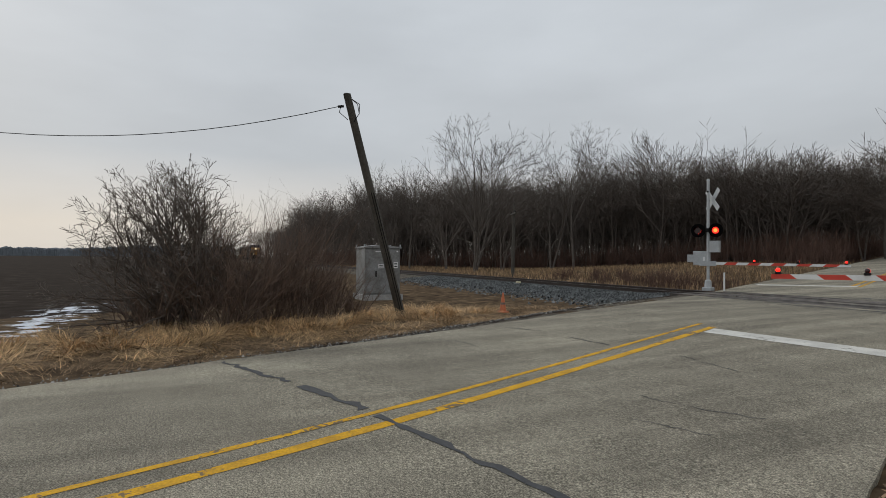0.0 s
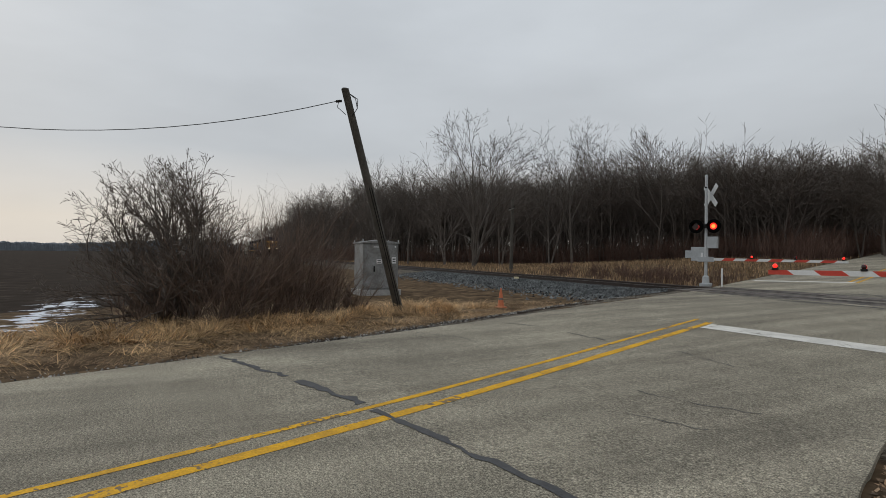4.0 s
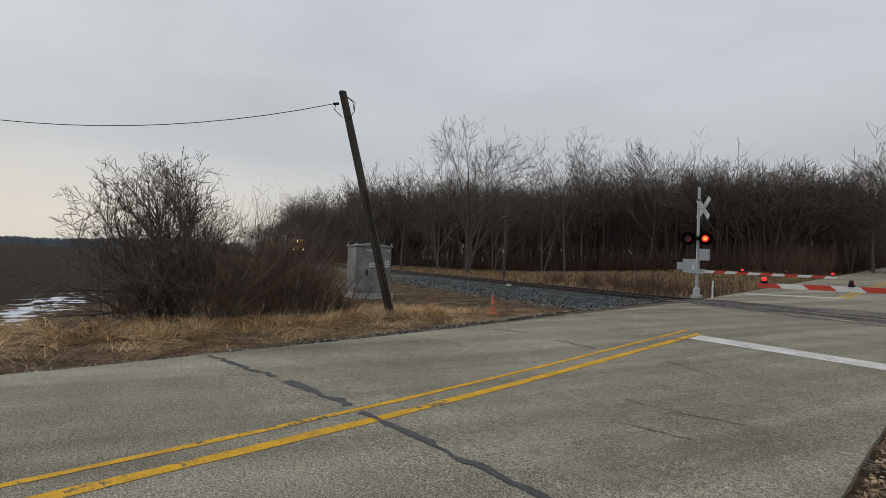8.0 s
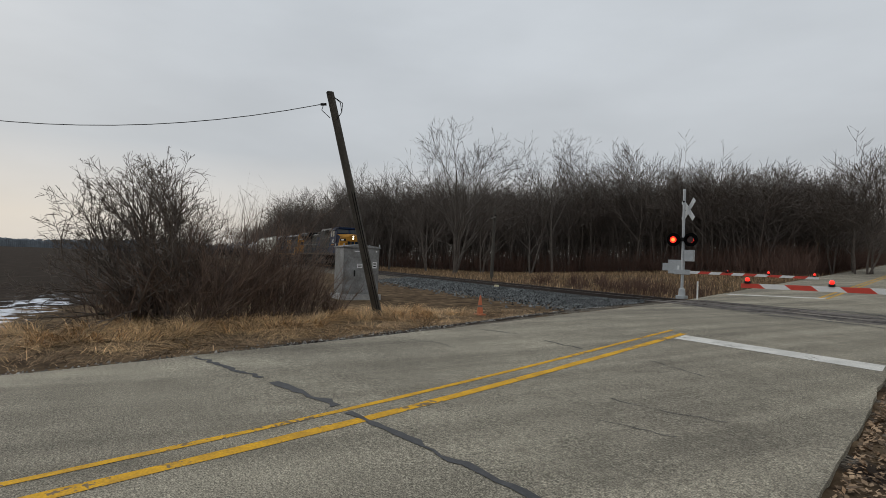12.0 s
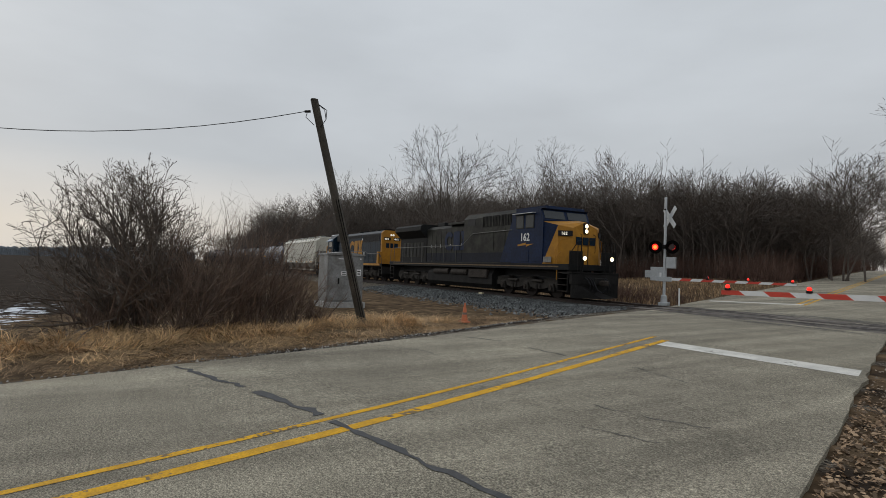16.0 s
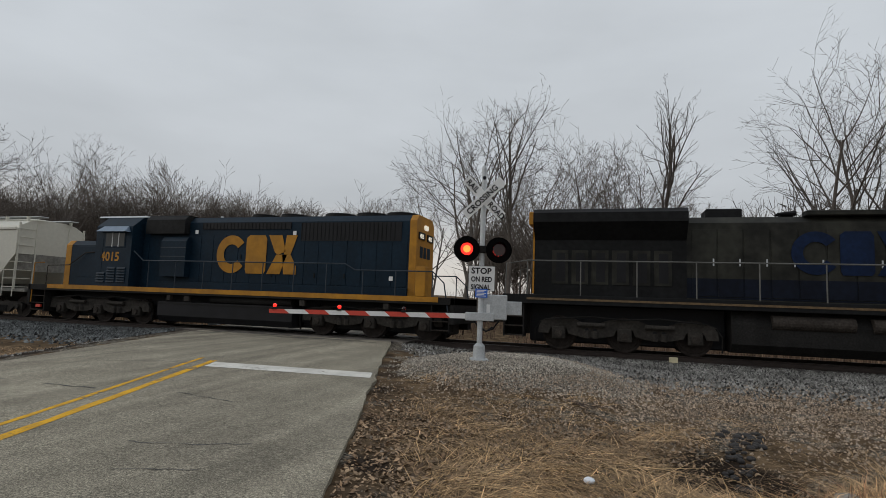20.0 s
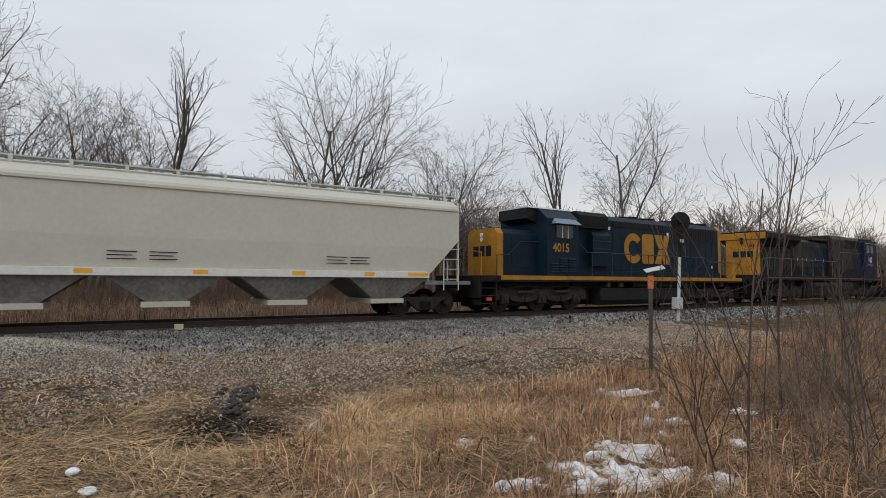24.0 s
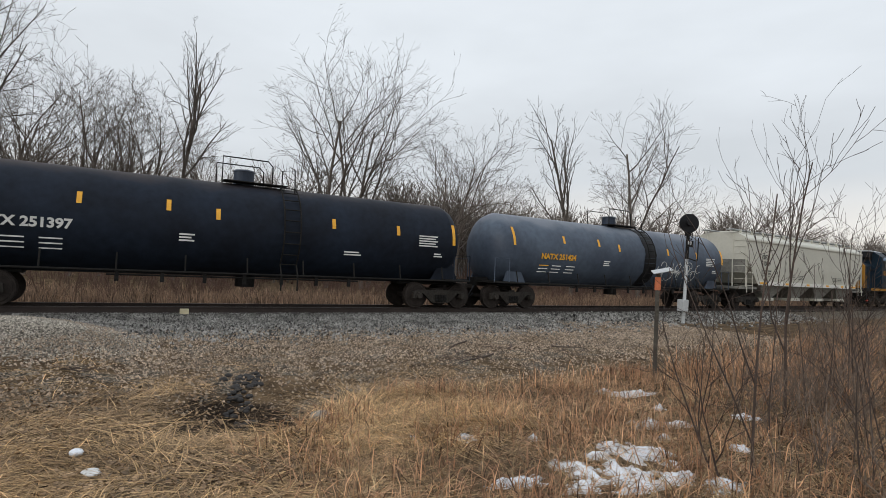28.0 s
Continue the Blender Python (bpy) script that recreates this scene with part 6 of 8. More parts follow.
    tagged(new("puddle", me), "dark still puddle in the washed-out hollow", "puddle", kind="structure")


def build_ice():
    """A pale broken rim of ice at the puddle's edge."""
    bm = B()
    rng = random.Random(8)
    n = 14
    lo = [(0.98 + 0.6 * i / n, 6.34 - 0.14 * i / n + rng.uniform(-0.02, 0.02)) for i in range(n + 1)]
    hi = [(a + 0.02, b + 0.13 + rng.uniform(-0.03, 0.03)) for a, b in lo]
    z = gz(1.3, 7.0) + 0.075
    vs = [bm.verts.new((a, b, z)) for a, b in lo] + [bm.verts.new((a, b, z - 0.02)) for a, b in hi[::-1]]
    bm.faces.new(vs)
    r = bmesh.ops.extrude_face_region(bm, geom=bm.faces[:])
    bmesh.ops.translate(bm, vec=(0, 0, -0.035), verts=[v for v in r["geom"] if isinstance(v, bmesh.types.BMVert)])
    bmesh.ops.recalc_face_normals(bm, faces=bm.faces)
    me = bpy.data.meshes.new("ice_sheet")
    bm.to_mesh(me)
    bm.free()
    me.materials.append(mat("dirty_ice", (0.5, 0.47, 0.43), 0.4, var=0.25, scale=9, fine=40))
    tagged(new("ice_sheet", me), "pale dirty sheet of ice beside the puddle", "ice")


def snow_patch(x, y, rx, ry, seed, h=0.07):
    bm = B()
    rx, ry, n = rx * 1.3, ry * 1.3, 18
    bmesh.ops.create_grid(bm, x_segments=n, y_segments=n, size=1.0)
    off = Vector((seed * 3.7, seed * 1.3, 0))
    for v in bm.verts:
        r = v.co.xy.length
        e = noise.noise(Vector((v.co.x * 1.6, v.co.y * 1.6, 0)) + off) * 0.6 + noise.noise(Vector((v.co.x * 4, v.co.y * 4, 0)) + off) * 0.35
        px, py = x + v.co.x * rx, y + v.co.y * ry
        lift = h * (1 - r * 1.25 + e * 1.3)
        v.co = Vector((px, py, gz(px, py) + max(-0.12, min(lift, h) + 0.02 * noise.noise(Vector((px * 9, py * 9, 0))))))
    me = bpy.data.meshes.new("snow_patch")
    bm.to_mesh(me)
    bm.free()
    me.materials.append(M_SNOW)
    me.polygons.foreach_set("use_smooth", [True] * len(me.polygons))
    return tagged(new("snow_patch", me), "melting patch of old white snow in the grass", "snow", "snow patches")


def build_fallen_branches():
    """Dead branches lying on the stone below the track."""
    for seed, x, y, length, turn in ((501, 7.6, 11.9, 2.6, -52), (502, 8.6, 11.2, 2.2, -35), (503, 6.9, 9.8, 1.7, -60), (504, 9.4, 10.4, 1.9, -15), (505, -0.6, 9.9, 0.9, 40)):
        trunk, crown = grow(seed, length, 0.7, 1, 3, 0.0045, (5, 3, 2), first=0.25, base_r=0.02, rise=0.0, reach=0.9, crook=2.0)
        ground_it = pose(x, y, gz(x, y) + 0.05, 90, 0, turn)
        t = tree_thing("fallen_branch", "dead grey-brown branch lying on the stone slope", trunk, crown * np.array([1, 0.35, 1, 1, 0.35, 1, 1, 1]), M_STEM, category="branch", group="fallen branches", thin=0.0)
        t.matrix_world = ground_it


build_grass()
build_fallen_branches()
build_stones()
build_ice()
for k, (x, y, rx, ry) in enumerate(SNOW):
    snow_patch(x, y, rx, ry, k + 1)

# ---- train ----
TRAIN, WHEELS = [], []
M_NAVY = mat("dark_blue_locomotive_paint", (0.0058, 0.0185, 0.033), 0.5, spec=0.15, var=0.22, scale=1.2, fine=9)
M_BLUE = mat("faded_blue_paint", (0.0055, 0.0165, 0.052), 0.55, spec=0.15, var=0.3, scale=1.2, fine=8)
M_NIGHT = mat("grimy_navy_paint", (0.006, 0.0095, 0.02), 0.6, spec=0.15, var=0.35, scale=1.2, fine=6)
M_LYELLOW = mat("locomotive_yellow", (0.43, 0.2, 0.022), 0.55, spec=0.2, var=0.14, scale=1.5, fine=5, color2=(0.33, 0.155, 0.024))
M_LGREY = mat("sooty_grey_paint", (0.036, 0.036, 0.029), 0.6, var=0.25, scale=1.0, fine=4, color2=(0.015, 0.0148, 0.013), spec=0.15)
M_SOOT = mat("sooty_dark_paint", (0.012, 0.0125, 0.013), 0.65, spec=0.15, var=0.35, scale=1.0, fine=7)
M_GLASS = mat("dark_cab_glass", (0.03, 0.036, 0.04), 0.12, var=0.1, spec=0.35)
M_HOPPER = mat("pale_grey_hopper_paint", (0.56, 0.545, 0.47), 0.5, var=0.05, scale=0.8, fine=8)
# darker copy of the hopper grey: bays, end platforms, slope sheets, one locomotive panel
M_HOPPER_D = mat("dark_hopper_grey", (0.22, 0.213, 0.188), 0.65, var=0.3, scale=1.0, fine=8)
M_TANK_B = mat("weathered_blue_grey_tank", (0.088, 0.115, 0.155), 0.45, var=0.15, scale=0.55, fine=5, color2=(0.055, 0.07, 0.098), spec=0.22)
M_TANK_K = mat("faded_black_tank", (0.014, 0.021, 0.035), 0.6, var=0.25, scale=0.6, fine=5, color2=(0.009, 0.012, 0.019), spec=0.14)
def top_patched(m, color, z0, z1, scale):
    """Mixes a second colour in noisy patches, denser towards the top of a shell."""
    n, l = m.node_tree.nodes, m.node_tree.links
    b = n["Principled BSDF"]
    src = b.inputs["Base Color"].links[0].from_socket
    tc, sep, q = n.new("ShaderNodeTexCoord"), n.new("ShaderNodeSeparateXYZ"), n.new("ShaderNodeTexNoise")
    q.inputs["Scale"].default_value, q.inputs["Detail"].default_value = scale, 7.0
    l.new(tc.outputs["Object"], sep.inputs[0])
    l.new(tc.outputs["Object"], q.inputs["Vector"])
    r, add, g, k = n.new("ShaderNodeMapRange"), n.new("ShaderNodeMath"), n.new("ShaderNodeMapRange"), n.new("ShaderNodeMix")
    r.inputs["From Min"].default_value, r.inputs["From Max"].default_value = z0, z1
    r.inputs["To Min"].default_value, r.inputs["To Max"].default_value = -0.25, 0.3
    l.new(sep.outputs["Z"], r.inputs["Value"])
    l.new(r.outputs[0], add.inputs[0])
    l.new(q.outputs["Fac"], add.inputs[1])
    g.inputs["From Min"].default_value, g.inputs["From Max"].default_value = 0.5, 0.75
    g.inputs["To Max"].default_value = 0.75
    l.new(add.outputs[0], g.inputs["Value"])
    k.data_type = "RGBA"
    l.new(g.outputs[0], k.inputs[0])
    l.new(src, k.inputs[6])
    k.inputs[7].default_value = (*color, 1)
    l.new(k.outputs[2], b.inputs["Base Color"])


top_patched(M_TANK_B, (0.17, 0.19, 0.222), 2.9, 3.85, 0.9)
top_patched(M_TANK_K, (0.048, 0.037, 0.034), 3.2, 4.0, 0.6)
M_STRIPE = mat("yellow_reflective_stripe", (0.85, 0.42, 0.03), 0.5, var=0.1)
M_LETTER_W = mat("white_stencil", (0.7, 0.7, 0.68), 0.6, var=0.12)
M_WHEEL = mat("brown_wheel_steel", (0.04, 0.032, 0.028), 0.75, 0.1, var=0.35, scale=6, spec=0.2)
M_CAST = mat("dusty_cast_steel", (0.046, 0.041, 0.036), 0.8, 0.0, var=0.35, scale=3, fine=16, spec=0.15)
M_DOME = mat("navy_dome_paint", (0.03, 0.042, 0.066), 0.5, var=0.25, scale=2, spec=0.3)
M_RAILING = mat("dull_grey_railing", (0.14, 0.14, 0.13), 0.6, var=0.25, scale=3, spec=0.25)
M_BLUERAIL = mat("worn_blue_railing", (0.03, 0.043, 0.058), 0.5, var=0.25, scale=3, spec=0.3)
M_NUMGLOW = mat("lit_number_board", (0.75, 0.72, 0.62), 0.4, emit=((1.0, 0.92, 0.75), 0.5))


def wheel_mesh(r, name="wheelset"):
    bm = B()
    for s in (-1, 1):
        y = 0.755 * s
        cyl(bm, (0, y - 0.06, 0), (0, y + 0.06, 0), r, seg=28)
        cyl(bm, (0, y - 0.1 * s, 0), (0, y - 0.06 * s, 0), r + 0.025, seg=28)
        cyl(bm, (0, y + 0.06 * s, 0), (0, y + 0.075 * s, 0), r * 0.86, r * 0.82, 24)
        cyl(bm, (0, y, 0), (0, y + 0.16 * s, 0), 0.14, seg=14)
        for k in range(3):
            a = k * 2.094
            cyl(bm, (r * 0.6 * math.cos(a), y + 0.07 * s, r * 0.6 * math.sin(a)), (r * 0.6 * math.cos(a), y + 0.085 * s, r * 0.6 * math.sin(a)), 0.06, seg=8)
    cyl(bm, (0, -0.7, 0), (0, 0.7, 0), 0.08, seg=10)
    me = bpy.data.meshes.new(name)
    bm.to_mesh(me)
    bm.free()
    me.materials.append(M_WHEEL)
    return me


W_CAR, W_LOCO = wheel_mesh(0.457), wheel_mesh(0.51)


def wheelset(parent, x, r, me, turn=True):
    o = mpart("wheelset", me, parent, "steel wheels on an axle")
    o.matrix_local = pose(x, 0, r)
    if turn:
        WHEELS.append((o, x, r))


def car_truck(car, x, turn=True):
    """Two-axle freight truck with cast side frames and spring packs."""
    bm = B()
    box(bm, -0.16, 0.16, -0.95, 0.95, 0.42, 0.72, 0.02)
    tr = part("truck", bm, M_CAST, car, "three-piece freight truck")
    tr.matrix_local = pose(x, 0, 0)
    for s in (-1, 1):
        y0, y1 = 0.92 * s, 1.06 * s
        bm = B()
        prism(bm, [(-1.12, 0.36), (-1.12, 0.58), (-0.9, 0.66), (0.9, 0.66), (1.12, 0.58), (1.12, 0.36), (0.98, 0.36), (0.94, 0.52), (0.72, 0.54), (0.42, 0.27), (0.3, 0.2), (-0.3, 0.2), (-0.42, 0.27), (-0.72, 0.54), (-0.94, 0.52), (-0.98, 0.36)], min(y0, y1), max(y0, y1))
        fr = part("side_frame", bm, M_CAST, tr)
        for k in (-0.62, 0.62):
            bm = B()
            prism(bm, [(k - 0.17, 0.56), (k + 0.17, 0.56), (k + (0.17 if k < 0 else -0.17), 0.38)], y1 - 0.002 * s if s < 0 else y1 - 0.006, y1 + 0.006 if s > 0 else y1 + 0.002)
            part("frame_window", bm, M_BLACK, tr)
        for k in (-0.18, -0.06, 0.06, 0.18):
            bm = B()
            rings = []
            for q in range(21):
                rr = 0.055 + 0.013 * (q % 4 in (1, 2))
                rings.append([bm.verts.new((k + rr * math.cos(a * 0.628), y1 + rr * math.sin(a * 0.628), 0.25 + q * 0.0125)) for a in range(10)])
            for r0, r1 in zip(rings[:-1], rings[1:]):
                for a in range(10):
                    bm.faces.new((r0[a], r0[(a + 1) % 10], r1[(a + 1) % 10], r1[a]))
            part("spring", bm, M_DARK, tr)
        for k in (-0.9, 0.9):
            bm = B()
            cyl(bm, (k, y0 + 0.02 * s, 0.457), (k, y1 + 0.1 * s, 0.457), 0.115, 0.1, 14)
            part("bearing", bm, M_CAST, tr)
    for k in (-0.9, 0.9):
        wheelset(tr, k, 0.457, W_CAR, turn)
    return tr


def loco_truck(loco, axles, turn=True):
    mid = axles[1]
    bm = B()
    box(bm, -2.2, 2.2, -0.6, 0.6, 0.55, 0.95, 0.03)
    tr = part("truck", bm, M_DARK, loco, "three-axle locomotive truck")
    tr.matrix_local = pose(mid, 0, 0)
    ax = [a - mid for a in axles]
    for s in (-1, 1):
        y0, y1 = 0.98 * s, 1.16 * s
        bm = B()
        lo = min(ax)
        half = [(lo - 0.62, 0.5), (lo - 0.58, 0.86), (lo - 0.2, 0.98), (lo + 0.45, 0.96), (lo + 0.75, 0.84), (-0.75, 0.84), (-0.42, 0.96), (0, 0.98)]
        under = [(0, 0.66), (-0.24, 0.66), (-0.3, 0.5), (-0.62, 0.42), (lo + 0.66, 0.42), (lo + 0.3, 0.5), (lo + 0.24, 0.66), (lo - 0.24, 0.66), (lo - 0.3, 0.5)]
        pts = half + [(-a, b) for a, b in half[-2::-1]] + [(-a, b) for a, b in under[:0:-1]] + under
        prism(bm, pts, min(y0, y1), max(y0, y1))
        part("side_frame", bm, M_CAST, tr)
        for k in (lo / 2 - 0.12, lo / 2 + 0.12, -lo / 2 - 0.12, -lo / 2 + 0.12):
            bm = B()
            cyl(bm, (k, y1 - 0.004 * s, 0.64), (k, y1 + 0.008 * s, 0.64), 0.055, seg=12)
            part("frame_hole", bm, M_BLACK, tr)
        bm = B()
        pipe(bm, [(lo - 0.4, y1 + 0.1 * s, 0.92), (lo * 0.5, y1 + 0.12 * s, 1.04), (0, y1 + 0.1 * s, 0.98), (-lo * 0.5, y1 + 0.12 * s, 1.05), (-lo + 0.3, y1 + 0.1 * s, 0.95)], 0.025, 6)
        part("sand_pipe", bm, M_DARK, tr)
        for k in (lo - 0.72, -lo + 0.72):
            bm = B()
            pipe(bm, [(k * 0.93, y1, 0.85), (k, y1, 0.6), (k, y1 - 0.1 * s, 0.16)], 0.022, 6)
            part("sander_hose", bm, M_DARK, tr)
        for a in ax:
            bm = B()
            box(bm, a - 0.2, a + 0.2, min(y0, y1 + 0.06 * s), max(y0, y1 + 0.06 * s), 0.33, 0.72, 0.03)
            jb = part("journal_box", bm, M_CAST, tr)
            bm = B()
            cyl(bm, (a, y1 + 0.06 * s, 0.5), (a, y1 + 0.12 * s, 0.5), 0.11, seg=14)
            part("bearing_cap", bm, M_GRIME, tr)
        for k in (ax[0] / 2, ax[2] / 2):
            bm = B()
            for q in (-0.13, 0.13):
                cyl(bm, (k + q, y1, 0.4), (k + q, y1, 0.62), 0.09, seg=10)
            cyl(bm, (k - 0.4, y1 + 0.08 * s, 0.8), (k + 0.4, y1 + 0.08 * s, 0.8), 0.07, seg=10)
            part("brake_cylinder", bm, M_CAST, tr)
    for a in ax:
        wheelset(tr, a, 0.51, W_LOCO, turn)
    return tr


def coupler(car, x, s):
    bm = B()
    box(bm, x - 0.35, x + 0.35, -0.07, 0.07, 0.74, 0.9, 0.02)
    box(bm, x + 0.15 * s, x + 0.45 * s, -0.15, 0.15, 0.7, 0.95, 0.04) if s > 0 else box(bm, x - 0.45, x - 0.15, -0.15, 0.15, 0.7, 0.95, 0.04)
    part("coupler", bm, M_GRIME, car)
    bm = B()
    pts = [(x, -0.35, 0.85), (x + 0.25 * s, -0.36, 0.5), (x + 0.5 * s, -0.33, 0.4), (x + 0.7 * s, -0.3, 0.55)]
    pipe(bm, [Vector(p) for p in pts], 0.03, 6)
    part("air_hose", bm, M_BLACK, car)


def rail_run(loco, pts, r, material, posts=(), name="handrail"):
    bm = B()
    pipe(bm, [Vector(p) for p in pts], r, 6)
    part(name, bm, material, loco)
    for p, q in posts:
        bm = B()
        cyl(bm, p, q, r * 0.9, seg=6)
        part("stanchion", bm, material, loco)


def step_well(loco, x0, x1, s, material, zt=1.45):
    y = 1.42 * s
    bm = B()
    for x in (x0, x1):
        box(bm, x - 0.02, x + 0.02, min(y, 0.9 * s), max(y, 0.9 * s), 0.35, zt)
    box(bm, x0, x1, min(0.86 * s, 0.9 * s), max(0.86 * s, 0.9 * s), 0.35, zt)
    part("step_well", bm, M_DARK, loco)
    for k in range(4):
        bm = B()
        z = 0.38 + k * 0.29
        box(bm, x0 + 0.02, x1 - 0.02, min(y, 1.05 * s), max(y, 1.05 * s), z, z + 0.03)
        part("step", bm, M_GRIME, loco)


def brand_shapes(loco, x, y, z, h, material, s, ux=1.0):
    """The railway's mark as three plain shapes: a ring, a notched block, a bow-tie."""
    def flat(nm, polys):
        bm = B()
        for poly in polys:
            vs = [bm.verts.new((x + ux * a, y, z + b)) for a, b in poly]
            bm.faces.new(vs)
        r = bmesh.ops.extrude_face_region(bm, geom=bm.faces[:])
        bmesh.ops.translate(bm, vec=(0, 0.012 * s, 0), verts=[v for v in r["geom"] if isinstance(v, bmesh.types.BMVert)])
        bmesh.ops.remove_doubles(bm, verts=bm.verts[:], dist=0.002)
        bmesh.ops.recalc_face_normals(bm, faces=bm.faces)
        part(nm, bm, material, loco)
    R0, R1 = h / 2, h * 0.26
    n = 28
    ring = []
    for i in range(n):
        a, b = radians(38 + i * 284 / n), radians(38 + (i + 1) * 284 / n)
        ring.append([(R0 + R0 * math.cos(a), R0 + R0 * math.sin(a)), (R0 + R0 * math.cos(b), R0 + R0 * math.sin(b)), (R0 + R1 * math.cos(b), R0 + R1 * math.sin(b)), (R0 + R1 * math.cos(a), R0 + R1 * math.sin(a))])
    flat("ring_mark", ring)
    a0 = h * 0.98
    flat("block_mark", [[(a0 + 0.04 * h, 0.0), (a0 + 0.6 * h, 0.0), (a0 + 0.66 * h, 0.08 * h), (a0 + 0.66 * h, 0.9 * h), (a0 + 0.6 * h, h), (a0 + 0.1 * h, h), (a0, 0.92 * h), (a0, 0.1 * h)]])
    b0 = h * 1.7
    flat("bow_mark", [[(b0, h), (b0 + 0.42 * h, h), (b0 + 0.55 * h, 0.58 * h), (b0 + 0.32 * h, 0.5 * h), (b0 + 0.22 * h, 0.55 * h)], [(b0 + 0.56 * h, h), (b0 + 0.9 * h, h), (b0 + 0.72 * h, 0.52 * h), (b0 + 0.5 * h, 0.5 * h)], [(b0 - 0.02 * h, 0), (b0 + 0.4 * h, 0), (b0 + 0.6 * h, 0.5 * h), (b0 + 0.26 * h, 0.5 * h)], [(b0 + 0.52 * h, 0), (b0 + 0.9 * h, 0), (b0 + 0.9 * h, 0.2 * h), (b0 + 0.7 * h, 0.52 * h), (b0 + 0.45 * h, 0.5 * h)]])


def heighten(t, z0, k):
    """Raises all that stands above the deck z0 of a locomotive by the factor k."""
    for o in t.children_recursive:
        if o.type != "MESH":
            continue
        if o.matrix_basis == Matrix.Identity(4):
            for v in o.data.vertices:
                if v.co.z > z0:
                    v.co.z = z0 + (v.co.z - z0) * k
        elif o.location.z > z0:
            o.location.z = z0 + (o.location.z - z0) * k


def lead_locomotive():
    oc = -9.6
    X = lambda o: o - oc
    t = thing("locomotive", "lead diesel locomotive, sooty grey and blue with yellow nose", "locomotive")
    # frame
    bm = B()
    box(bm, X(-20.35), X(0.5), -1.5, 1.5, 1.38, 1.66, 0.01)
    part("underframe", bm, M_SOOT, t)
    bm = B()
    box(bm, X(-19.6), X(-0.2), -1.512, -1.5, 1.50, 1.56)
    box(bm, X(-19.6), X(-0.2), 1.5, 1.512, 1.50, 1.56)
    part("sill_stripe", bm, mat("dulled_yellow_stripe", (0.16, 0.10, 0.045), 0.7, var=0.4), t, "dirty yellow sill stripe")
    loco_truck(t, [X(-1.05), X(-3.08), X(-5.12)])
    loco_truck(t, [X(-14.8), X(-16.73), X(-18.65)])
    bm = B()
    prism(bm, [(-1.35, 0.45), (-1.1, 0.2), (1.1, 0.2), (1.35, 0.45), (1.35, 1.0), (1.1, 1.38), (-1.1, 1.38), (-1.35, 1.0)], X(-13.9), X(-6.0), "x")
    part("fuel_tank", bm, M_DARK, t, "black underslung fuel tank")
    # black boxes added between the wheels, standing in for the deep shade there
    for a, b in ((-19.6, -13.9), (-5.9, -0.2)):
        bm = B()
        box(bm, X(a), X(b), -0.62, 0.62, 0.2, 1.4, 0.05)
        part("motor_casing", bm, M_BLACK, t)
    for a, b in ((-12.9, -10.95), (-10.55, -8.7)):
        bm = B()
        cyl(bm, (X(a), -1.28, 1.08), (X(b), -1.28, 1.08), 0.2, seg=16)
        part("air_reservoir", bm, M_GRIME, t)
    bm = B()
    box(bm, X(-8.4), X(-6.4), -1.45, -1.2, 0.8, 1.28, 0.02)
    part("equipment_box", bm, M_GRIME, t)
    # hoods
    bm = B()
    prism(bm, [(-0.95, 1.66), (0.95, 1.66), (0.95, 3.8), (0.7, 3.99), (-0.7, 3.99), (-0.95, 3.8)], X(-15.0), X(-9.3), "x")
    hood = part("engine_hood", bm, M_LGREY, t)
    bm = B()
    box(bm, X(-15.0), X(-9.3), -0.958, -0.95, 1.70, 2.25)
    part("hood_band", bm, M_NIGHT, t, "faded dark blue lower band")
    bm = B()
    prism(bm, [(-0.98, 1.66), (0.98, 1.66), (0.98, 3.3), (1.5, 3.78), (1.5, 4.05), (1.3, 4.18), (-1.3, 4.18), (-1.5, 4.05), (-1.5, 3.78), (-0.98, 3.3)], X(-19.45), X(-15.0), "x")
    part("radiator_cab", bm, M_SOOT, t, "flared sooty radiator section")
    bm = B()
    box(bm, X(-19.5), X(-19.45), -1.0, 1.0, 1.7, 3.75, 0.0)
    box(bm, X(-19.6), X(-19.42), -1.35, 1.35, 3.72, 4.1, 0.02)
    part("rear_bulkhead", bm, M_LYELLOW, t, "yellow rear end")
    for a, w in ((-0.62, 0.34), (-0.2, 0.32), (0.2, 0.38)):
        bm = B()
        box(bm, X(-19.51), X(-19.5), a, a + w, 2.7, 3.05)
        part("dark_mark", bm, M_NAVY, t)
    letters("rear_number", "162", 0.24, M_NIGHT, t, pose(X(-19.505), -0.35, 3.3, 90, 0, -90), "small dark road number", 0.006)
    bm = B()
    for zz in (3.55, 3.75):
        cyl(bm, (X(-19.64), 0.0, zz), (X(-19.58), 0.0, zz), 0.1, seg=12)
    part("rear_headlight", bm, M_BLACK, t)
    for k in range(6):
        bm = B()
        x0 = -18.9 + k * 0.6
        box(bm, X(x0), X(x0 + 0.5), -1.0, -0.975, 2.0, 3.0, 0.006)
        dr = part("radiator_door", bm, M_LGREY, t)
        bm = B()
        box(bm, X(x0 + 0.14), X(x0 + 0.4), -1.008, -1.0, 2.08, 2.92)
        part("grille", bm, M_BLACK, dr)
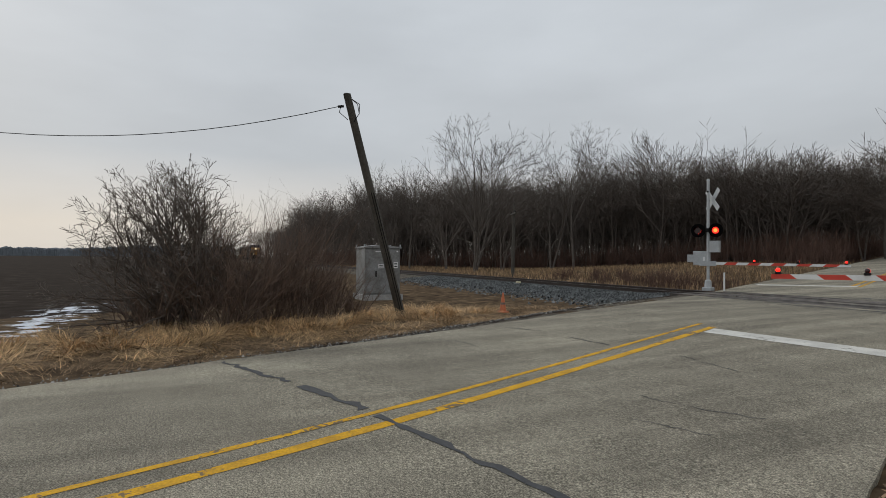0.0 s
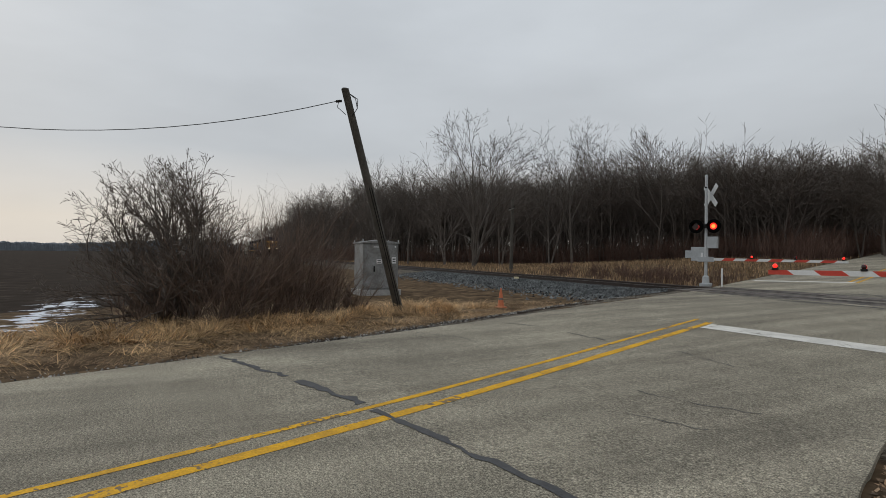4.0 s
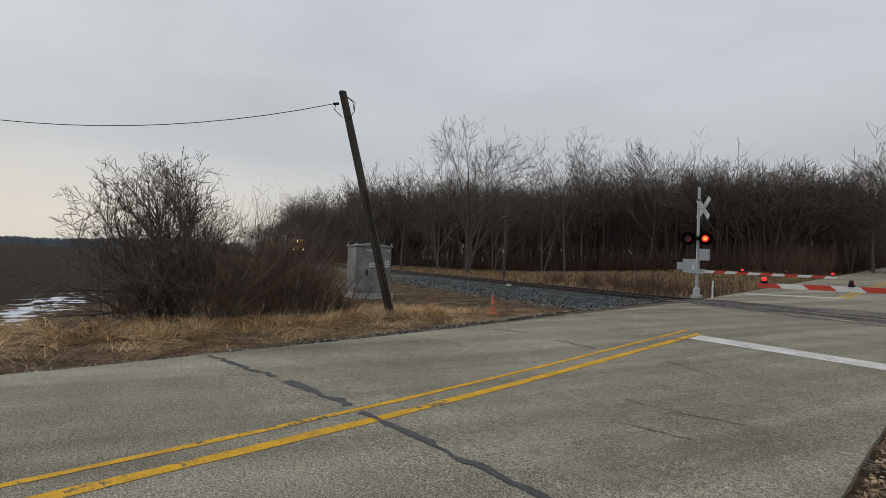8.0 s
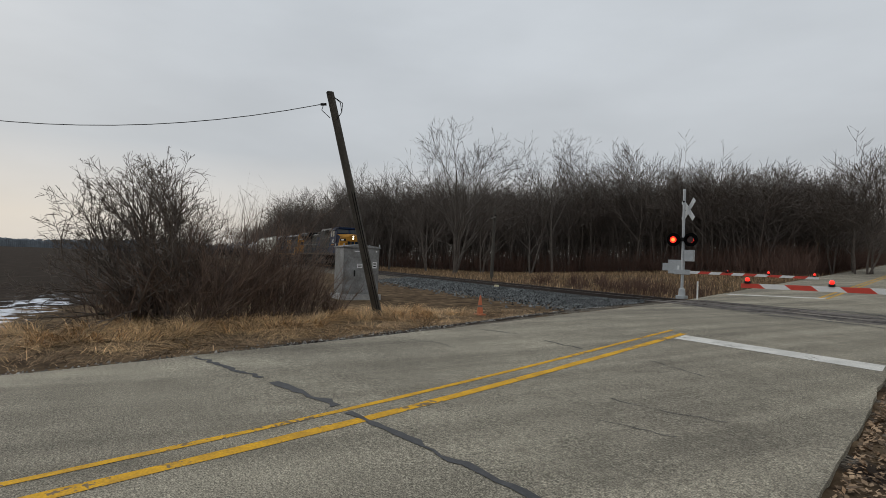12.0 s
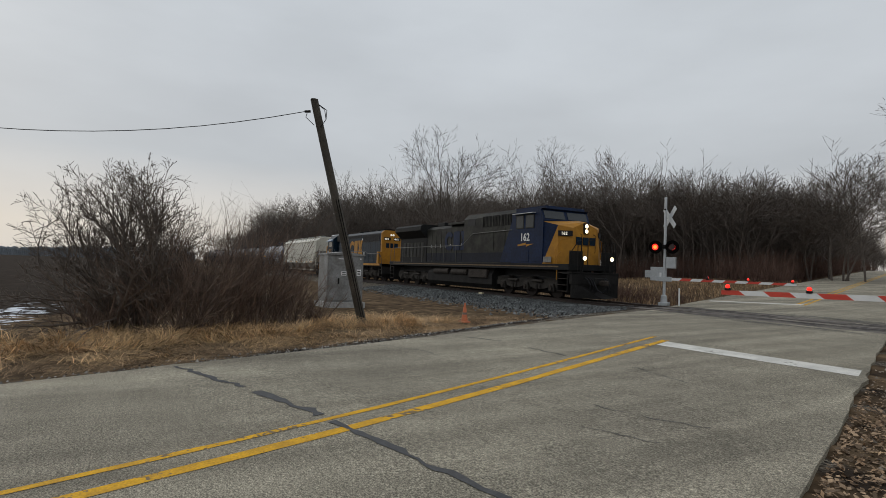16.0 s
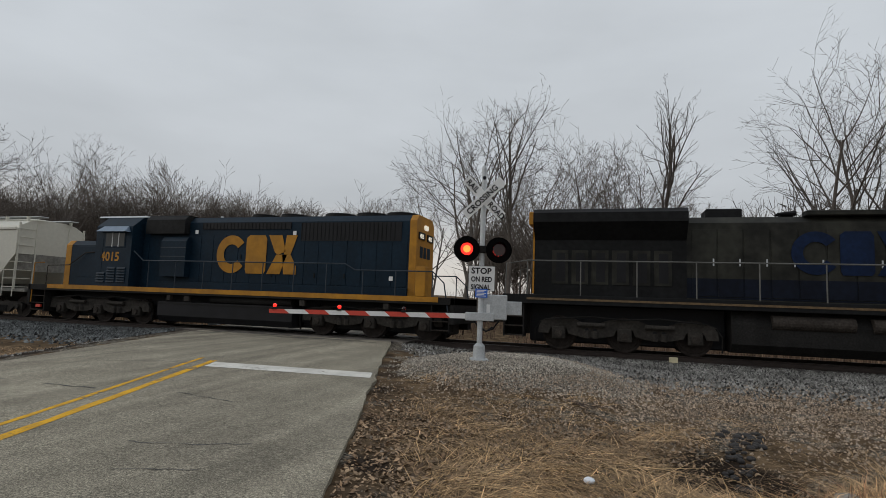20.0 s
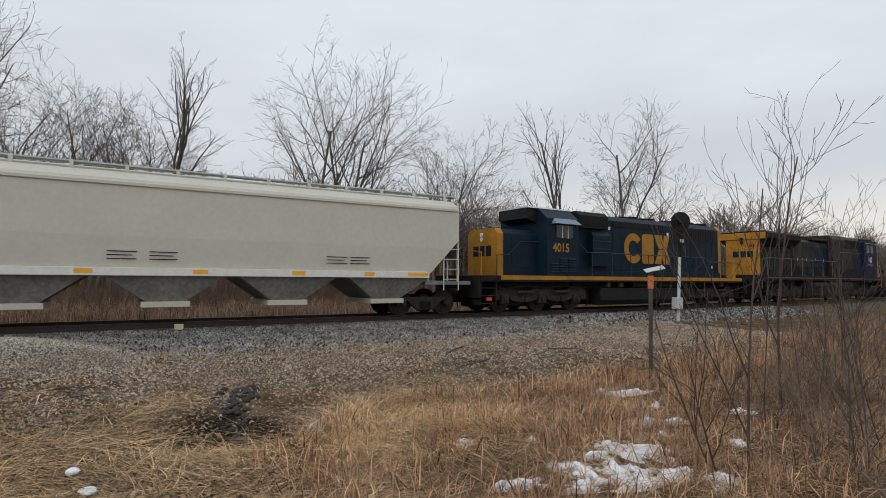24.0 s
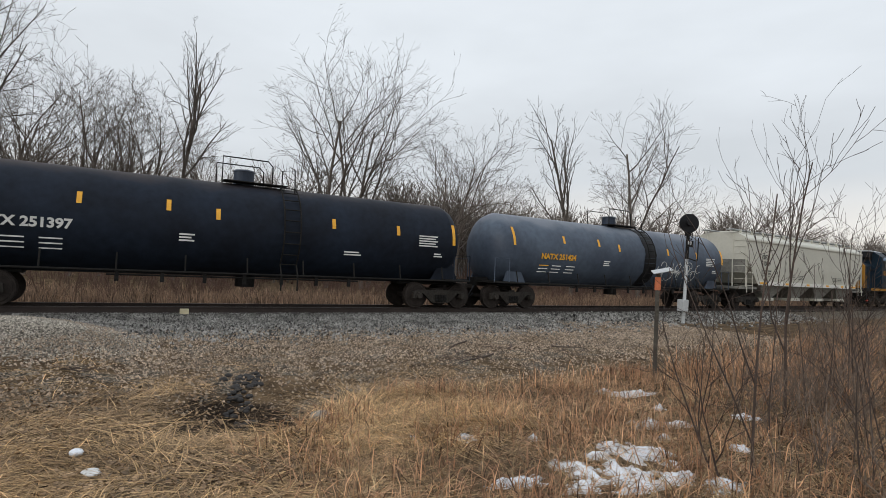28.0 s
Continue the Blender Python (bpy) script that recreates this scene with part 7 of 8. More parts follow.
    for k in range(8):
        bm = B()
        x0 = -14.85 + k * 0.69
        box(bm, X(x0), X(x0 + 0.64), -0.972, -0.94, 1.75, 3.62, 0.005)
        dr = part("hood_door", bm, M_LGREY, t)
        bm = B()
        box(bm, X(x0), X(x0 + 0.64), -0.978, -0.972, 1.76, 2.25)
        part("door_band", bm, M_NIGHT, dr)
        bm = B()
        box(bm, X(x0 + 0.55), X(x0 + 0.59), -0.99, -0.972, 2.6, 2.8)
        part("latch", bm, M_GALV, dr)
    brand_shapes(t, X(-12.3), -0.99, 2.4, 1.15, M_BLUE, -1, 1.05)
    bm = B()
    prism(bm, [(-1.3, 1.66), (1.3, 1.66), (1.3, 4.15), (1.05, 4.42), (-1.05, 4.42), (-1.3, 4.15)], X(-9.3), X(-4.0), "x")
    part("equipment_cab", bm, M_LGREY, t)
    for a, b in ((-7.2, -6.25), (-6.15, -5.45), (-5.3, -4.75), (-4.7, -4.1)):
        bm = B()
        box(bm, X(a), X(b), -1.31, -1.29, 3.62, 4.2)
        lv = part("louvre_panel", bm, M_DARK, t)
        n = int((b - a) / 0.14)
        for k in range(n):
            bm = B()
            box(bm, X(a + 0.03 + k * 0.14), X(a + 0.08 + k * 0.14), -1.33, -1.31, 3.64, 4.18)
            part("louvre", bm, M_LGREY, lv)
    bm = B()
    box(bm, X(-8.9), X(-8.0), -1.31, -1.29, 3.75, 4.15)
    part("vent", bm, M_BLACK, t)
    for a, b in ((-7.0, -6.0), (-5.7, -4.9)):
        bm = B()
        box(bm, X(a), X(b), -1.32, -1.3, 2.3, 3.5, 0.006)
        part("side_door", bm, M_LGREY, t)
    bm = B()
    box(bm, X(-9.3), X(-4.6), -1.312, -1.3, 1.7, 2.22)
    part("lower_band", bm, M_NIGHT, t)
    # cab with a slanted blue field
    bm = B()
    prism(bm, [(X(-4.0), 1.66), (X(-1.4), 1.66), (X(-1.4), 3.72), (X(-1.62), 4.2), (X(-1.5), 4.26), (X(-1.55), 4.4), (X(-4.0), 4.4)], -1.5, 1.5)
    bmesh.ops.bevel(bm, geom=[e for e in bm.edges if abs(e.verts[0].co.y - e.verts[1].co.y) < 0.01 and min(e.verts[0].co.z, e.verts[1].co.z) > 4.3], offset=0.25, segments=2, affect="EDGES")
    cab = part("cab", bm, M_BLUE, t, "blue crew cab")
    for s in (-1, 1):
        bm = B()
        prism(bm, [(X(-5.3), 1.7), (X(-4.0), 1.7), (X(-4.0), 4.12), (X(-4.08), 4.12)], min(1.302 * s, 1.335 * s), max(1.302 * s, 1.335 * s))
        part("blue_wedge", bm, M_BLUE, t)
    for a, b in ((-3.62, -2.95), (-2.8, -2.1)):
        bm = B()
        box(bm, X(a), X(b), -1.515, -1.495, 3.35, 4.02, 0.0)
        w = part("side_window", bm, M_LGREY, t)
        bm = B()
        box(bm, X(a + 0.05), X(b - 0.05), -1.522, -1.515, 3.4, 3.97)
        part("pane", bm, M_GLASS, w)
    bm = B()
    box(bm, X(-3.75), X(-2.0), -1.68, -1.49, 4.06, 4.09, 0.0)
    part("sunshade", bm, M_GALV, t)
    for s in (-1, 1):
        bm = B()
        m = Matrix.Translation((X(-1.505), 0.74 * s, 3.97)) @ pose(0, 0, 0, 0, -24.6, 0)
        box(bm, -0.012, 0.012, -0.64, 0.64, -0.21, 0.2, 0.0, m)
        part("windshield", bm, M_GLASS, t)
    letters("road_number", "162", 0.56, M_LETTER_W, cab, pose(X(-3.25), -1.504, 2.75, 90, 0, 0), "white road number", 0.012, 0.95)
    bm = B()
    pts = [(-3.45, 2.58), (-2.75, 2.66), (-2.8, 2.58), (-2.1, 2.6), (-2.75, 2.46), (-2.7, 2.55), (-3.45, 2.5)]
    vs = [bm.verts.new((X(a), -1.506, b)) for a, b in pts]
    bm.faces.new(vs)
    part("lightning_mark", bm, M_LYELLOW, t)
    for a in (-3.4, -2.3):
        bm = B()
        box(bm, X(a), X(a + 0.9), -1.512, -1.5, 1.75, 2.35, 0.004)
        part("battery_door", bm, M_BLUE, t)
    # nose: tapered in plan, the blue of the cab ending on a slant across its sides
    bm = B()
    plan = [(-1.4, 1.495), (-0.5, 1.34), (-0.05, 0.8)]
    for s in (-1, 1):
        lo = [bm.verts.new((X(a + (0.08 if a > -1 else 0)), w * s, 1.66)) for a, w in plan]
        hi = [bm.verts.new((X(a - 0.03), w * s * 0.97, (3.62, 3.42, 3.3)[k])) for k, (a, w) in enumerate(plan)]
        f = bm.faces.new((lo[0], hi[1], hi[0]))
        f.material_index = 1
        bm.faces.new((lo[0], lo[1], hi[1]))
        bm.faces.new((lo[1], lo[2], hi[2], hi[1]))
        if s < 0:
            near_lo, near_hi = lo, hi
            ridge = [bm.verts.new((X(a - 0.03), 0.0, z)) for a, z in ((-1.4, 3.72), (-0.5, 3.68), (-0.05, 3.6))]
        else:
            bm.faces.new((near_lo[2], lo[2], hi[2], ridge[2], near_hi[2]))
        for a in range(2):
            bm.faces.new((hi[a], hi[a + 1], ridge[a + 1], ridge[a]))
    bmesh.ops.recalc_face_normals(bm, faces=bm.faces)
    nose = part("nose", bm, M_LYELLOW, t, "yellow and blue short nose")
    nose.data.materials.append(M_BLUE)
    bm = B()
    box(bm, X(-0.1), X(0.012), -0.14, 0.14, 3.05, 3.55, 0.02)
    part("headlight_plate", bm, M_DARK, t)
    for zz in (3.18, 3.41):
        bm = B()
        cyl(bm, (X(0.0), 0.0, zz), (X(0.03), 0.0, zz), 0.088, seg=14)
        part("headlight", bm, M_HEADLIGHT, t, "lit twin headlight")
    for s in (-1, 1):
        bm = B()
        m = Matrix.Translation((X(-0.25), 1.085 * s, 3.05)) @ pose(0, 0, 0, 0, 0, -50 * s)
        box(bm, -0.34, 0.34, -0.03, 0.03, -0.12, 0.12, 0.0, m)
        nb = part("number_board", bm, M_BLACK, t)
        if s < 0:
            letters("board_number", "162", 0.2, M_NUMGLOW, nb, m @ pose(-0.2, -0.034, -0.07, 90, 0, 0), "", 0.004)
    # mark on the nose front: plain dark shapes
    for k, (a, w) in enumerate(((-0.62, 0.34), (-0.2, 0.34), (0.22, 0.36))):
        bm = B()
        box(bm, X(-0.02), X(0.022), a, a + w, 2.55, 2.9)
        part("dark_mark", bm, M_NAVY, nose)
    # sun-bleached panel low on the near side
    bm = B()
    box(bm, X(-1.35), X(-0.75), -1.497, -1.485, 1.72, 1.98)
    part("side_panel", bm, M_HOPPER_D, t, "pale weathered panel")
    for s in (-1, 1):
        bm = B()
        pipe(bm, [Vector((X(0.72), 0.85 * s, 1.3)), Vector((X(0.76), 0.85 * s, 1.95))], 0.035, 6)
        hs = part("ditch_light_post", bm, M_DARK, t)
        bm = B()
        cyl(bm, (X(0.74), 0.85 * s, 1.93), (X(0.84), 0.85 * s, 1.93), 0.1, 0.13, 14)
        part("ditch_light_case", bm, M_DARK, t)
        bm = B()
        cyl(bm, (X(0.842), 0.85 * s, 1.93), (X(0.86), 0.85 * s, 1.93), 0.095, seg=14)
        part("ditch_light", bm, M_HEADLIGHT, t, "lit ditch light")
        # door seams and grab irons on the nose
        bm = B()
        pipe(bm, [Vector((X(0.1), 0.42 * s, 2.2)), Vector((X(0.17), 0.42 * s, 2.25)), Vector((X(0.15), 0.42 * s, 3.0)), Vector((X(0.02), 0.42 * s, 3.05))], 0.016, 5)
        part("grab_iron", bm, M_DARK, nose)
        bm = B()
        pipe(bm, [Vector((X(-0.52), 1.40 * s, 1.7)), Vector((X(-0.5), 1.46 * s, 2.3)), Vector((X(-0.3), 1.3 * s, 2.75)), Vector((X(-0.2), 1.1 * s, 2.8))], 0.02, 5)
        part("side_rail", bm, M_LYELLOW, nose)
    # front platform, pilot plow, steps, rails
    bm = B()
    box(bm, X(0.0), X(0.7), -1.45, 1.45, 1.2, 1.3, 0.01)
    box(bm, X(0.5), X(0.7), -1.45, 1.45, 0.75, 1.25, 0.01)
    part("front_platform", bm, M_DARK, t)
    bm = B()
    prism(bm, [(-1.45, 0.12), (0.0, 0.1), (1.45, 0.12), (1.45, 0.85), (-1.45, 0.85)], X(0.62), X(0.67), "x")
    for v in bm.verts:
        v.co.x += 0.55 * (1 - abs(v.co.y) / 1.45) * (1 if v.co.z < 0.5 else 0.6)
    part("snow_plow", bm, M_DARK, t, "black pilot plow")
    bm = B()
    box(bm, X(0.66), X(0.95), -0.28, 0.28, 0.72, 1.05, 0.03)
    part("coupler_pocket", bm, M_DARK, t)
    for yy, zz in ((-0.5, 0.55), (-0.38, 0.5), (0.4, 0.5), (0.55, 0.56), (-0.7, 0.6)):
        bm = B()
        pts = [Vector((X(0.72), yy, 1.05)), Vector((X(0.9), yy + 0.02, 0.95)), Vector((X(1.02), yy + 0.05, zz + 0.15)), Vector((X(0.98), yy + 0.1, zz - 0.1)), Vector((X(0.85), yy + 0.16, zz))]
        pipe(bm, pts, 0.026, 6)
        part("brake_hose", bm, M_BLACK, t)
    for s in (-1, 1):
        bm = B()
        box(bm, X(0.4), X(0.44), 1.0 * s - 0.4, 1.0 * s + 0.4, 1.3, 2.25, 0.01)
        part("end_plate", bm, M_DARK, t, "dark end plate of the front walkway")
    coupler(t, X(0.95), 1)
    coupler(t, X(-20.6), -1)
    for s in (-1, 1):
        step_well(t, X(-0.35), X(0.35), s, M_DARK)
        step_well(t, X(-20.3), X(-19.7), s, M_DARK)
        y = 1.45 * s
        rail_run(t, [(X(0.5), y, 1.0), (X(0.5), y, 2.1), (X(0.72), y * 0.8, 2.65), (X(0.72), 0.95 * s, 2.7)], 0.022, M_DARK, [((X(0.72), y * 0.8, 1.3), (X(0.72), y * 0.8, 2.65)), ((X(0.72), 0.95 * s, 1.3), (X(0.72), 0.95 * s, 2.7))])
        rail_run(t, [(X(0.72), 0.55 * s, 1.3), (X(0.72), 0.55 * s, 2.7), (X(0.72), 0.2 * s, 2.75)], 0.022, M_DARK)
        rail_run(t, [(X(-0.38), y, 0.9), (X(-0.36), y, 2.0), (X(-0.2), y * 0.95, 2.2)], 0.022, M_LYELLOW)
        rail_run(t, [(X(-20.3), y, 0.9), (X(-20.25), y, 2.55), (X(-19.6), y, 2.65), (X(-9.2), y, 2.65), (X(-8.2), y * 0.93, 3.3), (X(-4.1), y * 0.93, 3.35)], 0.022, M_RAILING, [((X(o), y, 1.6), (X(o), y, 2.65)) for o in (-19.6, -18.0, -16.4, -14.8, -13.2, -11.6, -10.0)])
    # roof: exhaust, horn, hood ribs
    bm = B()
    box(bm, X(-14.4), X(-13.4), -0.45, 0.45, 4.0, 4.28, 0.03)
    part("exhaust_stack", bm, M_SOOT, t)
    bm = B()
    for k in (-0.15, 0.0, 0.15):
        cyl(bm, (X(-12.4), k, 4.16), (X(-11.9 - 0.1 * abs(k)), k, 4.18), 0.03, 0.075, 8)
    cyl(bm, (X(-12.3), 0, 3.98), (X(-12.3), 0, 4.15), 0.04, seg=8)
    part("horn", bm, M_BLACK, t)
    bm = B()
    box(bm, X(-11.9), X(-9.3), -1.02, -0.6, 3.98, 4.12, 0.02)
    part("roof_duct", bm, M_LGREY, t)
    bm = B()
    box(bm, X(-3.2), X(-2.4), -0.5, 0.5, 4.38, 4.5, 0.05)
    part("air_conditioner", bm, M_LGREY, t)
    heighten(t, 1.66, 1.055)
    TRAIN.append((t, oc))


def trailing_locomotive():
    oc = -31.1
    X = lambda o: o - oc
    t = thing("locomotive", "dark blue and yellow diesel locomotive running long hood first", "locomotive")
    bm = B()
    box(bm, X(-40.6), X(-21.9), -1.5, 1.5, 1.22, 1.46, 0.01)
    part("underframe", bm, M_DARK, t)
    for s in (-1, 1):
        bm = B()
        box(bm, X(-39.56), X(-22.46), 1.5 * s - (0.012 if s < 0 else 0), 1.5 * s + (0.012 if s > 0 else 0), 1.30, 1.47)
        part("sill_stripe", bm, M_LYELLOW, t, "yellow sill stripe")
    loco_truck(t, [X(-39.1), X(-37.1), X(-35.1)])
    loco_truck(t, [X(-27.0), X(-25.0), X(-23.0)])
    bm = B()
    prism(bm, [(-1.4, 0.42), (-1.25, 0.2), (1.25, 0.2), (1.4, 0.42), (1.4, 0.95), (-1.4, 0.95)], X(-33.85), X(-27.9), "x")
    part("fuel_tank", bm, M_BLACK, t, "black underslung fuel tank")
    bm = B()
    box(bm, X(-33.85), X(-27.9), -1.412, -1.4, 0.86, 0.9)
    part("tank_rib", bm, M_DARK, t)
    bm = B()
    cyl(bm, (X(-31.5), -1.2, 1.1), (X(-28.0), -1.2, 1.1), 0.15, seg=14)
    part("air_reservoir", bm, M_DARK, t)
    # long hood
    bm = B()
    prism(bm, [(-0.92, 1.46), (0.92, 1.46), (0.92, 3.92), (0.7, 4.13), (-0.7, 4.13), (-0.92, 3.92)], X(-35.3), X(-23.75), "x")
    part("long_hood", bm, M_NAVY, t, "dark blue long hood")
    bm = B()
    prism(bm, [(-0.93, 1.46), (0.93, 1.46), (0.93, 3.93), (0.71, 4.14), (-0.71, 4.14), (-0.93, 3.93)], X(-23.75), X(-23.5), "x")
    end = part("hood_end", bm, M_LYELLOW, t, "yellow hood end")
    for s in (-1, 1):
        bm = B()
        box(bm, X(-23.5), X(-23.45), 0.45 * s - 0.3, 0.45 * s + 0.3, 3.35, 3.58)
        nb = part("number_board", bm, M_BLACK, t)
        letters("board_number", "4015", 0.22, M_NUMGLOW, nb, pose(X(-23.445), 0.45 * s - 0.27, 3.38, 90, 0, 90), "", 0.004, 0.88)
    letters("side_number", "4015", 0.26, M_LETTER_W, t, pose(X(-24.5), -0.945, 3.32, 90, 0, 0), "small white road number", 0.006, 0.8)
    for k in (-0.1, 0.1):
        bm = B()
        cyl(bm, (X(-23.5), k, 3.78), (X(-23.45), k, 3.78), 0.085, seg=12)
        part("rear_lamp", bm, M_NUMGLOW, t)
    for k, (a, w) in enumerate(((-0.55, 0.3), (-0.16, 0.28), (0.2, 0.34))):
        bm = B()
        box(bm, X(-23.5), X(-23.49), a, a + w, 2.75, 3.12)
        part("dark_mark", bm, M_NAVY, end)
    # hood doors and grilles
    for k in range(16):
        x0 = -33.0 + k * 0.575
        bm = B()
        box(bm, X(x0), X(x0 + 0.555), -0.937, -0.91, 1.75, 3.45, 0.004)
        part("hood_door", bm, M_NAVY, t)
    for a, b, z0, z1 in ((-28.0, -24.05, 3.25, 3.88), (-32.4, -28.45, 3.66, 3.9)):
        bm = B()
        box(bm, X(a), X(b), -0.955, -0.92, z0, z1, 0.0)
        g = part("radiator_grille", bm, M_BLACK, t)
        n = int((b - a) / 0.16)
        for k in range(n):
            bm = B()
            box(bm, X(a + k * 0.16), X(a + k * 0.16 + 0.03), -0.965, -0.955, z0 + 0.02, z1 - 0.02)
            part("slat", bm, M_SOOT, g)
    bm = B()
    prism(bm, [(-1.2, 3.48), (1.2, 3.48), (1.2, 4.0), (1.0, 4.18), (-1.0, 4.18), (-1.2, 4.0)], X(-34.95), X(-33.05), "x")
    part("dynamic_brake_grid", bm, M_SOOT, t, "sooty flared brake grid housing")
    bm = B()
    prism(bm, [(-1.22, 1.9), (-0.9, 1.9), (-0.9, 3.36), (-1.1, 3.36), (-1.22, 3.2)], X(-34.1), X(-32.9), "x")
    part("blower_housing", bm, M_NAVY, t)
    bm = B()
    for q in (2.62, 2.95):
        box(bm, X(-34.1), X(-32.9), -1.235, -1.22, q, q + 0.03)
    part("blower_rib", bm, M_BLUERAIL, t)
    for o, r in ((-30.2, 0.55), (-28.9, 0.55), (-26.9, 0.6), (-25.6, 0.6), (-24.4, 0.6)):
        bm = B()
        cyl(bm, (X(o), 0, 4.1), (X(o), 0, 4.27), r, r * 0.97, 24)
        f = part("roof_fan", bm, M_SOOT, t)
    brand_shapes(t, X(-31.66), -0.948, 2.08, 1.36, M_LYELLOW, -1, 0.995)
    for o, z in ((-32.75, 3.5), (-28.35, 3.45), (-24.45, 1.95)):
        bm = B()
        box(bm, X(o), X(o + 0.14), -0.95, -0.938, z, z + 0.14)
        part("data_plate", bm, M_WHITE, t)
    bm = B()
    box(bm, X(-34.9), X(-23.75), -1.02, -0.92, 1.46, 1.72, 0.01)
    part("hood_skirt", bm, M_NAVY, t)
    # cab
    bm = B()
    prism(bm, [(-1.5, 1.46), (1.5, 1.46), (1.5, 3.72), (0.95, 4.15), (-0.95, 4.15), (-1.5, 3.72)], X(-37.15), X(-35.3), "x")
    cab = part("cab", bm, M_NAVY, t, "dark blue cab")
    bm = B()
    prism(bm, [(-1.0, 4.13), (1.0, 4.13), (0.9, 4.2), (-0.9, 4.2)], X(-37.7), X(-35.2), "x")
    part("cab_roof", bm, M_ALU, t, "silver-grey cab roof")
    bm = B()
    prism(bm, [(X(-37.75), 3.72), (X(-37.1), 3.55), (X(-37.1), 4.13), (X(-37.75), 4.13)], -0.9, 0.9)
    part("brow", bm, M_BLACK, t)
    bm = B()
    box(bm, X(-36.66), X(-35.62), -1.512, -1.49, 2.92, 3.5)
    w = part("side_window", bm, M_NAVY, t, "sliding cab window in a dark frame")
    for a, b in ((-36.62, -36.3), (-36.25, -35.98), (-35.93, -35.66)):
        bm = B()
        box(bm, X(a), X(b), -1.52, -1.512, 2.97, 3.46)
        part("pane", bm, M_GLASS, w)
    for a in (-36.275, -35.955):
        bm = B()
        box(bm, X(a - 0.022), X(a + 0.022), -1.526, -1.512, 2.95, 3.48)
        part("mullion", bm, M_ALU, w)
    # door, hatch and small plates on the cab and hood
    for a, b, z0, z1 in ((-37.1, -36.75, 1.6, 3.3), (-35.28, -34.98, 1.6, 3.3)):
        bm = B()
        box(bm, X(a), X(b), -1.508 if a < -36 else -0.945, -1.5 if a < -36 else -0.92, z0, z1, 0.003)
        part("side_panel", bm, M_NAVY, t)
    for a, z in ((-30.6, 2.6), (-29.2, 1.98), (-27.4, 1.98), (-26.2, 1.98), (-33.6, 1.95)):
        bm = B()
        box(bm, X(a), X(a + 0.05), -0.955, -0.937, z, z + 0.16)
        part("door_latch", bm, M_SOOT, t)
    for a, w in ((-33.4, 0.16), (-32.6, 0.24), (-27.6, 0.2), (-24.4, 0.2)):
        bm = B()
        box(bm, X(a), X(a + w), -1.46, -1.3, 1.0, 1.2, 0.01)
        part("valve_box", bm, M_CAST, t)
    bm = B()
    prism(bm, [(X(-36.9), 3.5), (X(-35.4), 3.5), (X(-35.5), 3.72), (X(-36.75), 3.72)], -1.78, -1.5)
    for v in bm.verts:
        if v.co.y < -1.6 and v.co.z > 3.6:
            v.co.y = -1.52
    part("window_awning", bm, mat("pale_blue_awning", (0.16, 0.22, 0.30), 0.45, var=0.12), t, "pale blue window awning")
    letters("road_number", "4015", 0.5, M_LYELLOW, cab, pose(X(-36.83), -1.505, 2.42, 90, 0, 0), "yellow road number", 0.012, 0.97)
    for col in range(3):
        for row in range(6 if col else 4):
            bm = B()
            x0 = -36.95 + col * 0.52
            z0 = 1.62 + row * 0.1
            prism(bm, [(-1.5, z0), (-1.55, z0), (-1.5, z0 + 0.07)], X(x0), X(x0 + 0.42), "x")
            part("louvre", bm, M_NAVY, t)
    # short nose
    bm = B()
    prism(bm, [(-0.98, 1.46), (0.98, 1.46), (0.98, 3.05), (0.8, 3.24), (-0.8, 3.24), (-0.98, 3.05)], X(-39.05), X(-37.15), "x")
    part("short_nose", bm, M_NAVY, t)
    bm = B()
    prism(bm, [(-0.99, 1.46), (0.99, 1.46), (0.99, 3.06), (0.81, 3.25), (-0.81, 3.25), (-0.99, 3.06)], X(-39.35), X(-39.05), "x")
    ns = part("nose_end", bm, M_LYELLOW, t, "yellow nose end")
    for k, (a, w) in enumerate(((-0.6, 0.34), (-0.16, 0.3), (0.24, 0.36))):
        bm = B()
        box(bm, X(-39.36), X(-39.35), a, a + w, 2.2, 2.6)
        part("dark_mark", bm, M_NAVY, ns)
    bm = B()
    box(bm, X(-38.6), X(-37.5), -0.995, -0.975, 1.8, 3.0, 0.004)
    part("nose_door", bm, M_NAVY, t)
    for zz in (2.85, 3.02):
        bm = B()
        cyl(bm, (X(-39.41), 0, zz), (X(-39.35), 0, zz), 0.08, seg=12)
        part("nose_headlight", bm, M_WHITE, t)
    # ends
    bm = B()
    box(bm, X(-40.65), X(-40.5), -1.5, 1.5, 0.6, 1.45, 0.01)
    part("pilot_plate", bm, M_DARK, t)
    bm = B()
    box(bm, X(-22.05), X(-21.9), -1.5, 1.5, 0.6, 1.45, 0.01)
    part("pilot_plate", bm, M_DARK, t)
    # added black filler boxes: underbody shade as solid shapes, closing the see-through gaps
    bm = B()
    box(bm, X(-40.0), X(-34.2), -0.62, 0.62, 0.2, 1.3, 0.05)
    part("motor_casing", bm, M_BLACK, t)
    bm = B()
    box(bm, X(-27.9), X(-22.3), -0.62, 0.62, 0.2, 1.3, 0.05)
    part("motor_casing", bm, M_BLACK, t)
    bm = B()
    box(bm, X(-34.9), X(-27.2), -0.7, 0.7, 0.38, 1.3, 0.02)
    part("centre_sill", bm, M_BLACK, t)
    coupler(t, X(-40.9), -1)
    coupler(t, X(-21.6), 1)
    bm = B()
    box(bm, X(-23.3), X(-22.95), -1.45, -1.1, 1.47, 2.4, 0.02)
